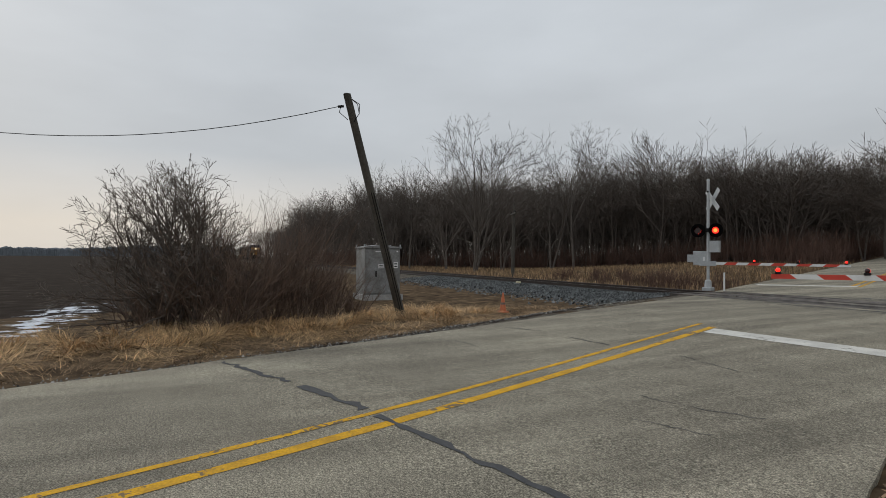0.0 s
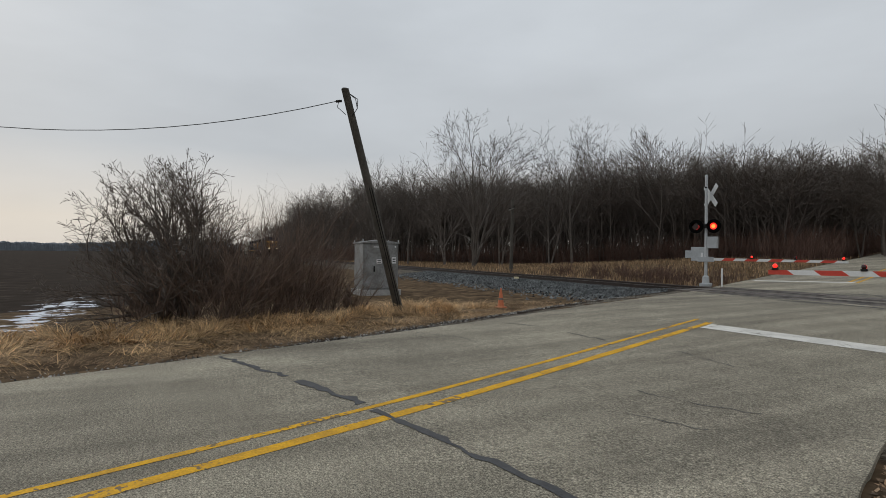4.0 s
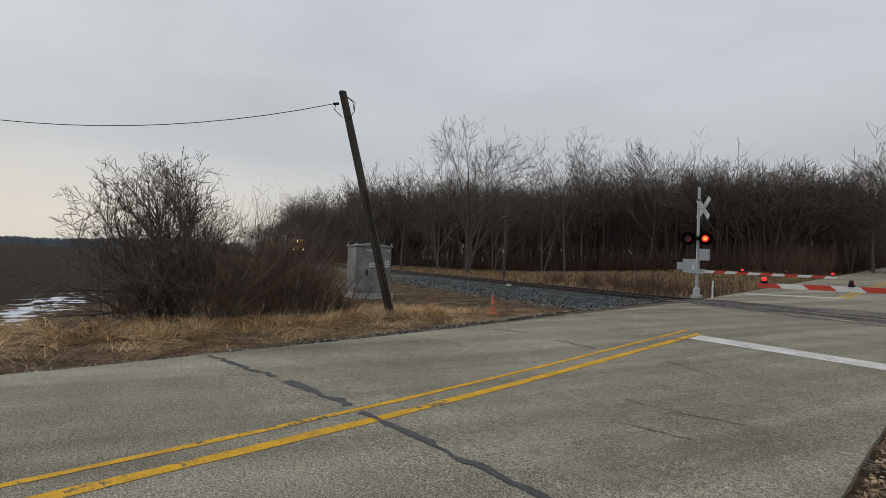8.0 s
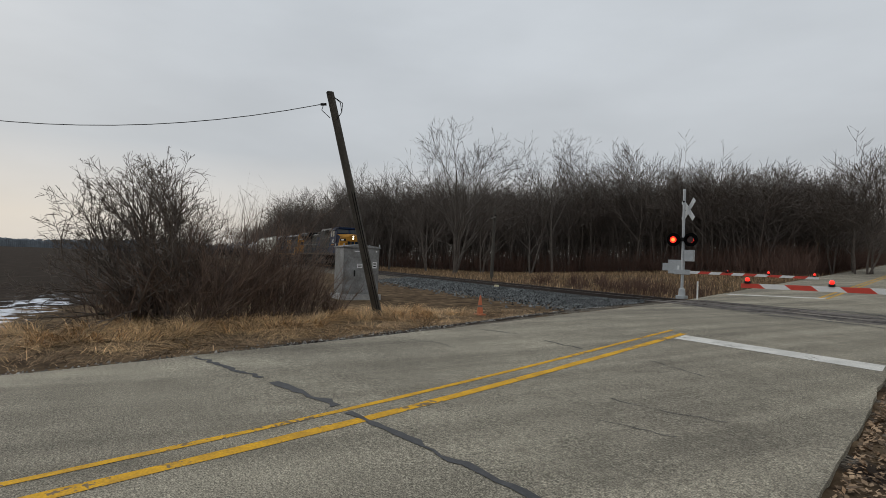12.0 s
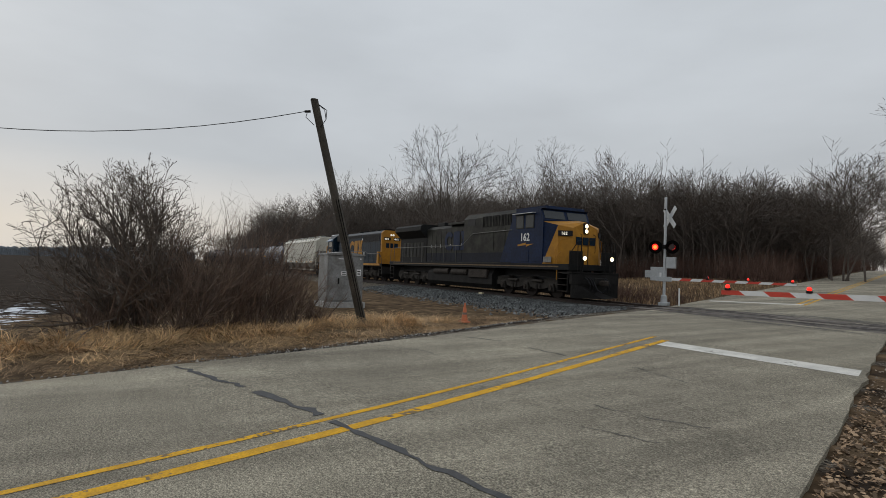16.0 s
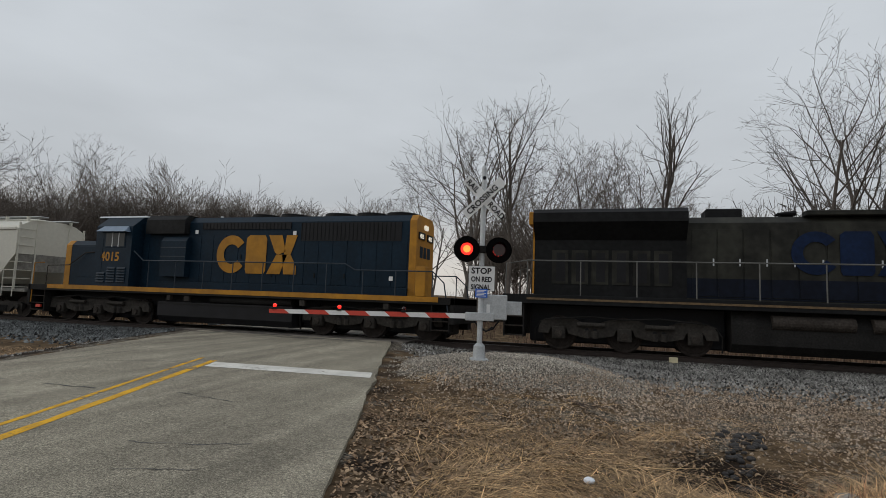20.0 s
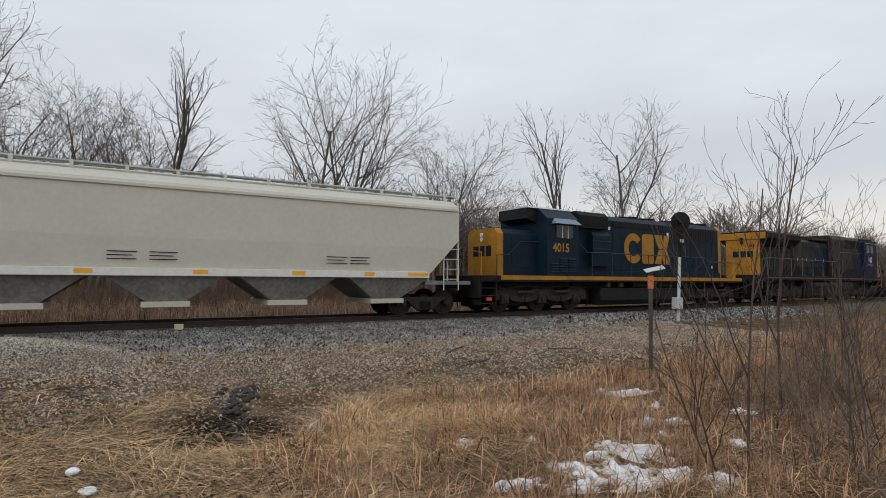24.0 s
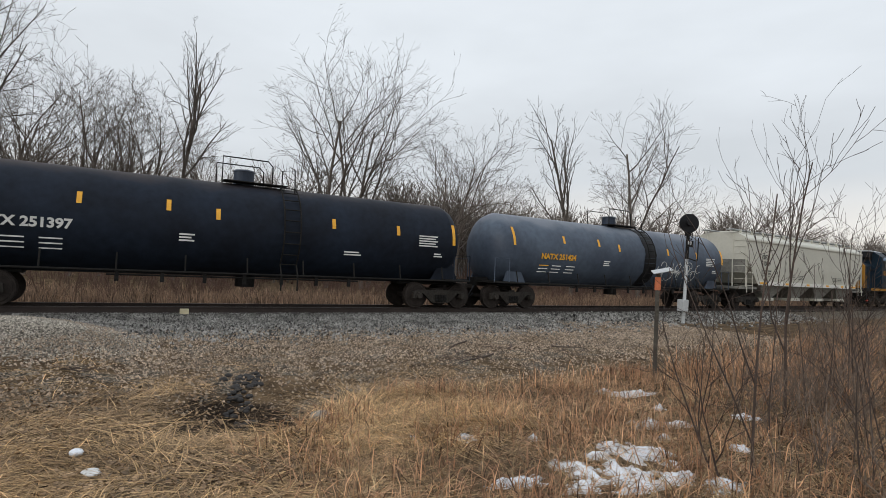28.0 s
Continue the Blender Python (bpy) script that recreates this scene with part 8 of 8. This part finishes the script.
    part("sand_box", bm, M_LYELLOW, t)
    for s in (-1, 1):
        y = 1.44 * s
        step_well(t, X(-40.5), X(-39.75), s, M_DARK, 1.3)
        step_well(t, X(-22.7), X(-22.1), s, M_DARK, 1.3)
        rail_run(t, [(X(-39.75), y, 0.7), (X(-39.72), y, 2.2), (X(-38.9), y * 0.8, 2.25), (X(-38.2), y * 0.72, 2.75), (X(-37.2), y * 0.72, 2.8)], 0.02, M_GRIME)
        rail_run(t, [(X(-40.5), y, 0.7), (X(-40.48), y, 2.3), (X(-40.7), y * 0.6, 2.35)], 0.022, M_LYELLOW)
        rail_run(t, [(X(-35.2), y, 2.8), (X(-34.7), y, 2.45), (X(-25.9), y, 2.45), (X(-25.5), y, 2.25), (X(-22.7), y, 2.25), (X(-22.3), y, 1.9), (X(-22.1), y, 0.8)], 0.022, M_BLUERAIL, [((X(o), y, 1.4), (X(o), y, 2.45)) for o in (-34.4, -33.1, -31.8, -30.5, -29.2, -27.9, -26.6)] + [((X(o), y, 1.4), (X(o), y, 2.25)) for o in (-25.2, -24.0, -22.7)])
    bm = B()
    box(bm, X(-40.2), X(-39.95), -1.43, -1.35, 0.5, 0.62)
    part("red_reflector", bm, M_RED, t)
    heighten(t, 1.47, 1.065)
    TRAIN.append((t, oc))


def hopper_car():
    oc = -49.55
    X = lambda o: o - oc
    t = thing("hopper_car", "pale grey covered hopper car with black lettering", "hopper car")
    L0, L1 = -57.6, -41.5
    # body with sloped end sheets and rounded roof
    bm = B()
    prof = [(1.52, 1.42), (1.58, 2.4), (1.58, 3.78), (1.5, 3.95), (1.05, 4.2), (0.5, 4.3)]
    sec = prof + [(-a, b) for a, b in prof[::-1]]
    rings = []
    for o in (L0, L0 + 0.02, L1 - 0.02, L1):
        rings.append([bm.verts.new((X(o), a, b)) for a, b in sec])
    for r0, r1 in zip(rings[:-1], rings[1:]):
        n = len(sec)
        for i in range(n):
            bm.faces.new((r0[i], r1[i], r1[(i + 1) % n], r0[(i + 1) % n]))
    bm.faces.new(rings[0])
    bm.faces.new(rings[-1][::-1])
    # cut the sloped hips
    geo = lambda: bm.verts[:] + bm.edges[:] + bm.faces[:]
    for sgn, xo in ((-1, L0), (1, L1)):
        co = Vector((X(xo), 0, 2.72))
        no = Vector((sgn * 1.31, 0, -1.25)).normalized()
        bmesh.ops.bisect_plane(bm, geom=geo(), plane_co=co, plane_no=no, clear_outer=True)
        edges = [e for e in bm.edges if e.is_boundary]
        bmesh.ops.holes_fill(bm, edges=edges)
    bmesh.ops.recalc_face_normals(bm, faces=bm.faces)
    body = part("body", bm, M_HOPPER, t)
    for s in (-1, 1):
        bm = B()
        box(bm, X(L0 + 0.05), X(L1 - 0.05), 1.6 * s - 0.03, 1.6 * s + 0.03, 3.76, 3.86, 0.012)
        part("eave_rib", bm, M_HOPPER, t)
        bm = B()
        box(bm, X(-56.35), X(-42.75), 1.58 * s - 0.03, 1.58 * s + 0.03, 1.34, 1.56, 0.006)
        sill = part("side_sill", bm, mat("white_side_sill", (0.74, 0.73, 0.68), 0.5, var=0.1), t, "white side sill")
        for o, w in ((-56.25, 0.9), (-53.2, 0.4), (-50.4, 0.4), (-47.6, 0.42), (-45.2, 0.35), (-43.6, 0.8)):
            bm = B()
            yy = 1.612 * s
            box(bm, X(o), X(o + w), min(yy, yy + 0.004 * s), max(yy, yy + 0.004 * s), 1.4, 1.52)
            part("reflector", bm, M_STRIPE, sill)
        # roof running board
        bm = B()
        box(bm, X(L0 - 0.35), X(L1 + 0.3), 0.72 * s - 0.2, 0.72 * s + 0.2, 4.40, 4.44)
        part("running_board", bm, M_GALV, t, "galvanised roof walkway")
        for k in range(13):
            bm = B()
            o = L0 + 0.3 + k * 1.29
            box(bm, X(o), X(o + 0.09), 1.0 * s - 0.05, 1.0 * s + 0.05, 4.1, 4.42)
            part("walkway_bracket", bm, M_HOPPER, t)
    bm = B()
    box(bm, X(L0 + 0.6), X(L1 - 0.6), -0.38, 0.38, 4.28, 4.4, 0.03)
    part("roof_hatch", bm, M_HOPPER, t)
    # discharge bays
    for k in range(4):
        c = -55.0 + 0.55 + k * 3.42
        bm = B()
        vs = [bm.verts.new((X(c + dx), dy, z)) for z, hx, hy in ((1.42, 1.62, 1.5), (0.62, 0.5, 1.15)) for dx, dy in ((-hx, -hy), (hx, -hy), (hx, hy), (-hx, hy))]
        for i in range(4):
            bm.faces.new((vs[i], vs[(i + 1) % 4], vs[4 + (i + 1) % 4], vs[4 + i]))
        bm.faces.new(vs[4:])
        bmesh.ops.recalc_face_normals(bm, faces=bm.faces)
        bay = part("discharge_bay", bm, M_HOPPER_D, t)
        bm = B()
        box(bm, X(c - 0.62), X(c + 0.62), -1.25, 1.25, 0.46, 0.62, 0.01)
        part("outlet_gate", bm, M_HOPPER, bay)
    # end platforms, ladders, trucks
    for e, s in ((-58.2, -1), (-40.9, 1)):
        xo = X(e)
        inner = X(e - 1.9 * s)
        bm = B()
        box(bm, min(xo, inner), max(xo, inner), -1.45, 1.45, 1.1, 1.24, 0.01)
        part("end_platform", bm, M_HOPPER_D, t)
        corner = X((L0 if s < 0 else L1))
        for y in (-1.5, -0.75, 0.75, 1.5):
            bm = B()
            box(bm, corner - 0.03, corner + 0.03, y - 0.03, y + 0.03, 1.2, 4.1)
            part("end_post", bm, M_HOPPER, t)
        for k in range(4):
            bm = B()
            z = 1.3 + k * 0.36
            cyl(bm, (corner + 0.02 * s, -1.55, z), (corner - 0.62 * s, -1.55, z), 0.016, seg=6)
            part("side_rung", bm, M_HOPPER, t)
        for q in (corner, corner - 0.62 * s):
            bm = B()
            cyl(bm, (q, -1.55, 0.9), (q, -1.55, 2.6), 0.02, seg=6)
            part("ladder_rail", bm, M_HOPPER, t)
        for k in range(8):
            bm = B()
            z = 1.3 + k * 0.36
            cyl(bm, (corner + 0.06 * s, -1.5, z), (corner + 0.06 * s, -0.9, z), 0.014, seg=6)
            part("end_rung", bm, M_HOPPER, t)
        bm = B()
        box(bm, corner - 0.02, corner + 0.02, -1.5, 1.5, 2.0, 2.75)
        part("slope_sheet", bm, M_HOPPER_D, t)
        coupler(t, X(e) - 0.1 * s, s)
    car_truck(t, X(-56.42))
    car_truck(t, X(-42.6))
    letters("reporting_mark", "CBFX", 0.36, M_BLACK, body, pose(X(-56.0), -1.584, 2.82, 90, 0, 0), "black reporting mark", 0.006, 0.92)
    letters("car_number", "310899", 0.36, M_BLACK, body, pose(X(-56.0), -1.584, 2.46, 90, 0, 0), "black car number", 0.006, 0.92)
    for k, (a, b) in enumerate((("LD LMT", "223300"), ("LT WT", "62700"), ("CU FT", "5619"))):
        letters("data_line", a, 0.13, M_BLACK, body, pose(X(-56.0), -1.584, 2.12 - k * 0.15, 90, 0, 0))
        letters("data_value", b, 0.13, M_BLACK, body, pose(X(-55.3), -1.584, 2.12 - k * 0.15, 90, 0, 0))
    for o in (-52.5, -51.5, -46.5, -45.7):
        for k in range(3):
            bm = B()
            box(bm, X(o), X(o + 0.7 - 0.1 * (k % 2)), -1.588, -1.582, 1.78 + k * 0.1, 1.805 + k * 0.1)
            part("text_bar", bm, M_BLACK, body)
    TRAIN.append((t, oc))


def tank_car(oc, material, label, half=7.75, truck=6.65, number=None, num_mat=None, graffiti=False, turn=True, detail=True):
    t = thing("tank_car", label, "tank car", group="tank cars")
    R, zc = 1.47, 2.38
    # shell: cylinder with dished heads
    bm = B()
    seg = 40
    stations = [(-half, 0.05), (-half + 0.02, 0.55), (-half + 0.16, 1.0), (-half + 0.42, 1.33), (-half + 0.7, R), (-half + 0.72, R), (0, R), (half - 0.72, R), (half - 0.7, R), (half - 0.42, 1.33), (half - 0.16, 1.0), (half - 0.02, 0.55), (half, 0.05)]
    rings = []
    for x, r in stations:
        rings.append([bm.verts.new((x, r * math.cos(2 * math.pi * i / seg), zc + r * math.sin(2 * math.pi * i / seg))) for i in range(seg)])
    for r0, r1 in zip(rings[:-1], rings[1:]):
        for i in range(seg):
            bm.faces.new((r0[i], r0[(i + 1) % seg], r1[(i + 1) % seg], r1[i]))
    bm.faces.new(rings[0])
    bm.faces.new(rings[-1])
    bmesh.ops.recalc_face_normals(bm, faces=bm.faces)
    for f in bm.faces:
        f.smooth = True
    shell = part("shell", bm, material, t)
    # sills, side rails, running gear
    for s in (-1, 1):
        bm = B()
        box(bm, s * (half + 0.25), s * (truck - 1.4), -0.3, 0.3, 0.85, 1.2, 0.01)
        box(bm, s * (half + 0.2), s * (half - 0.9), -1.4, 1.4, 1.0, 1.08, 0.0)
        part("stub_sill", bm, M_DARK, t)
    for s in (-1, 1):
        bm = B()
        cyl(bm, (-half - 0.1, 1.42 * s, 1.02), (half + 0.1, 1.42 * s, 1.02), 0.03, seg=6)
        part("grab_rail", bm, M_DARK, t)
        for k in range(9):
            x = -half + 1.0 + k * (2 * half - 2) / 8
            bm = B()
            cyl(bm, (x, 1.42 * s, 1.02), (x, 1.3 * s, 1.5), 0.025, seg=6)
            part("rail_bracket", bm, M_DARK, t)
        bm = B()
        prism(bm, [(truck - 0.5, 1.05), (truck + 0.6, 1.05), (truck + 0.35, 1.75), (truck - 0.1, 1.75)], 1.12 * s - 0.03, 1.12 * s + 0.03)
        part("saddle", bm, material, t)
        bm = B()
        prism(bm, [(-truck - 0.6, 1.05), (-truck + 0.5, 1.05), (-truck + 0.1, 1.75), (-truck - 0.35, 1.75)], 1.12 * s - 0.03, 1.12 * s + 0.03)
        part("saddle", bm, material, t)
        for e in (-1, 1):
            bm = B()
            pts = [(e * (half + 0.15), 1.4 * s, 1.05), (e * (half + 0.15), 1.4 * s, 1.95), (e * (half - 0.55), 1.4 * s, 1.95), (e * (half - 0.55), 1.42 * s, 1.05)]
            pipe(bm, [Vector(p) for p in pts], 0.022, 6)
            part("end_handrail", bm, material, t)
    bm = B()
    for k in range(7):
        x = -3.4 + k * 1.1
        box(bm, x, x + 0.1, -1.3, -1.24, 0.72, 1.0)
    cyl(bm, (-3.6, -1.15, 0.9), (3.6, -1.15, 0.9), 0.025, seg=6)
    cyl(bm, (0.2, 0, 0.6), (0.2, 0, 1.0), 0.3, seg=14)
    part("outlet_gear", bm, M_DARK, t)
    car_truck(t, truck, turn)
    car_truck(t, -truck, turn)
    coupler(t, half + 0.35, 1)
    coupler(t, -half - 0.35, -1)
    # dome, platform, ladder
    bm = B()
    cyl(bm, (0, 0, zc + R - 0.05), (0, 0, zc + R + 0.42), 0.32, 0.32, 20)
    cyl(bm, (0, 0, zc + R + 0.42), (0, 0, zc + R + 0.47), 0.35, 0.3, 20)
    part("dome", bm, M_DOME, t)
    for s in (-1, 1):
        bm = B()
        box(bm, -0.7, 1.25, 0.42 * s - 0.25, 0.42 * s + 0.25, zc + R + 0.02, zc + R + 0.05)
        part("platform", bm, M_DARK, t)
    for s in (-1, 1):
        rail_run(t, [(-0.75, 0.66 * s, zc + R), (-0.75, 0.66 * s, zc + R + 0.75), (0.6, 0.66 * s, zc + R + 0.75), (0.75, 0.66 * s, zc + R + 0.6), (0.75, 0.66 * s, zc + R)], 0.022, M_DARK, name="platform_rail")
    rail_run(t, [(1.05, -0.7, zc + R - 0.1), (1.05, -0.7, zc + R + 0.5), (1.45, -0.7, zc + R + 0.55), (1.45, -0.8, zc + R - 0.2)], 0.02, M_DARK, name="platform_rail")
    ladder = None
    for x in (1.0, 1.5):
        bm = B()
        pts = [(x, -1.45, 0.55), (x, -1.45, 1.0)] + [(x, -(R + 0.12) * math.cos(a), zc + (R + 0.12) * math.sin(a)) for a in [radians(d) for d in range(-40, 80, 15)]]
        pipe(bm, pts, 0.025, 6)
        if ladder is None:
            ladder = part("ladder", bm, M_DARK, t)
        else:
            part("ladder_rail", bm, M_DARK, ladder)
    for d in range(-40, 75, 13):
        a = radians(d)
        bm = B()
        cyl(bm, (1.0, -(R + 0.12) * math.cos(a), zc + (R + 0.12) * math.sin(a)), (1.5, -(R + 0.12) * math.cos(a), zc + (R + 0.12) * math.sin(a)), 0.018, seg=6)
        part("rung", bm, M_DARK, ladder)
    # soot-dark streak behind the ladder
    if detail:
        bm = B()
        n = 14
        rows = []
        for i in range(n):
            a = radians(-70 + i * 11)
            w0, w1 = 0.86 + 0.05 * math.sin(i * 1.9), 1.68 + 0.06 * math.sin(i * 2.7 + 1)
            rr = R + 0.006
            rows.append([bm.verts.new((x, -rr * math.cos(a), zc + rr * math.sin(a))) for x in (w0, w1)])
        for r0, r1 in zip(rows[:-1], rows[1:]):
            bm.faces.new((r0[0], r0[1], r1[1], r1[0]))
        part("spill_stain", bm, M_BLACK if not number or num_mat is M_STRIPE else M_TANK_K, shell, "dark product stain below the dome")
        for x, a0 in ((-half + 0.75, 20), (-2.2, 20), (-4.3, 20), (-0.9, 14), (2.6, 14), (4.9, 12), (half - 0.62, 12)):
            bm = B()
            hh = 30 if abs(x) > half - 1 else 13
            rows = []
            for i in range(4):
                a = radians(a0 - hh / 2 + i * hh / 3)
                rows.append([bm.verts.new((q, -(R + 0.008) * math.cos(a), zc + (R + 0.008) * math.sin(a))) for q in (x - 0.06, x + 0.06)])
            for r0, r1 in zip(rows[:-1], rows[1:]):
                bm.faces.new((r0[0], r0[1], r1[1], r1[0]))
            part("reflector", bm, M_STRIPE, shell)
        for x, z, w, rows_ in ((5.7, 2.2, 0.75, 5), (3.0, 1.75, 0.6, 2), (-1.9, 1.9, 0.4, 3), (half - 1.4, 1.85, 0.35, 2)):
            for k in range(rows_):
                bm = B()
                zz = z + k * 0.085
                yy = -math.sqrt(max(0.01, (R + 0.01) ** 2 - (zz - zc) ** 2))
                box(bm, x, x + w - 0.08 * (k % 2), yy - 0.006, yy, zz, zz + 0.045)
                part("text_bar", bm, M_LETTER_W, shell)
    if number:
        mark, num, x0 = number
        size = 0.31 if graffiti else 0.345
        for txt, dx in ((mark, 0.0), (num, size * 3.2)):
            zz = 2.05
            yy = -math.sqrt((R + 0.012) ** 2 - (zz + 0.1 - zc) ** 2)
            letters("car_number", txt, size, num_mat, shell, pose(x0 + dx, -math.sqrt((R + 0.02) ** 2 - (zz - zc) ** 2), zz, 90 + math.degrees(math.asin((zc - zz - 0.14) / R)), 0, 0), "stencilled car number", 0.012, 1.05)
        for k in range(3):
            zz = 1.5 + k * 0.13
            yy = -math.sqrt((R + 0.012) ** 2 - (zz - zc) ** 2)
            for q in (0.0, 0.7, 1.5):
                bm = B()
                box(bm, x0 + q, x0 + q + 0.5, yy - 0.006, yy, zz, zz + 0.035)
                part("text_bar", bm, num_mat if k == 2 and q == 0 else M_LETTER_W, shell)
    if graffiti:
        rng = random.Random(9)
        for k in range(16):
            bm = B()
            cx, cz, rr = 2.1 + k * 0.2, 1.85 + 0.25 * math.sin(k * 1.3), 0.12 + 0.13 * rng.random()
            pts, a0 = [], rng.uniform(0, 6)
            for i in range(9):
                a = a0 + i * 0.55
                x, z = cx + rr * 1.4 * math.cos(a), cz + rr * 1.3 * math.sin(a)
                pts.append(Vector((x, -math.sqrt((R + 0.006) ** 2 - (z - zc) ** 2), z)))
            pipe(bm, pts, 0.011, 4)
            part("paint_stroke", bm, M_LETTER_W, shell, "thin white spray-paint scribble")
    TRAIN.append((t, oc))
    return t


lead_locomotive()
trailing_locomotive()
hopper_car()
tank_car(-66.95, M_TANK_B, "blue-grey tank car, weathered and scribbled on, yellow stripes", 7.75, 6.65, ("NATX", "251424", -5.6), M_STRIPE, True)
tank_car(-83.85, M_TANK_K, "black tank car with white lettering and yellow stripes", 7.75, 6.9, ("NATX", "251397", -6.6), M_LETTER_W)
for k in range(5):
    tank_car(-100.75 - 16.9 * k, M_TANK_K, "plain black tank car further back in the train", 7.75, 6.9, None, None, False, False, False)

# ---- motion ----
HEAD = [(0.0, -174.03), (17.0, -10.38), (18.0, -1.35), (19.0, 7.8), (20.0, 17.0), (21.0, 26.05), (22.0, 34.9), (22.5, 39.25), (25.0, 61.0), (26.0, 69.75), (28.0, 87.1)]


def head_x(t):
    ts, xs = [a for a, _ in HEAD], [b for _, b in HEAD]
    return float(np.interp(t, ts, xs))


def flips(starts_lit):
    """Half turns of a lens drum, one at each beat, in three short steps."""
    rows, angle, t = [], (0.0 if starts_lit else 180.0), FLIP_FIRST
    rows.append((0.0, angle))
    while t < 27.9:
        rows += [(t - 0.034, angle), (t, angle + 60), (t + 0.034, angle + 120), (t + 0.067, angle + 180)]
        angle += 180
        t += FLIP_STEP
    rows.append((28.0, angle))
    return rows


def motions():
    times = [0.0, 4.0, 8.0, 12.0, 15.0, 17.0, 18.0, 19.0, 20.0, 21.0, 22.0, 23.0, 24.0, 25.0, 26.0, 27.0, 28.0]
    for ob, offset in TRAIN:
        walk(ob, [(t, track_pose(head_x(t) + offset)) for t in times])
    beats = [0.0] + [12.0 + k / 15 for k in range(241)]
    for ob, x, r in WHEELS:
        walk(ob, [(t, pose(x, 0, r) @ Matrix.Rotation((head_x(max(t, 12.0)) - head_x(12.0)) / r, 4, "Y")) for t in beats])
    for ob, m, starts_lit in ROTORS:
        walk(ob, [(t, m @ pose(0, 0, 0, 0, 0, a)) for t, a in flips(starts_lit)])


motions()
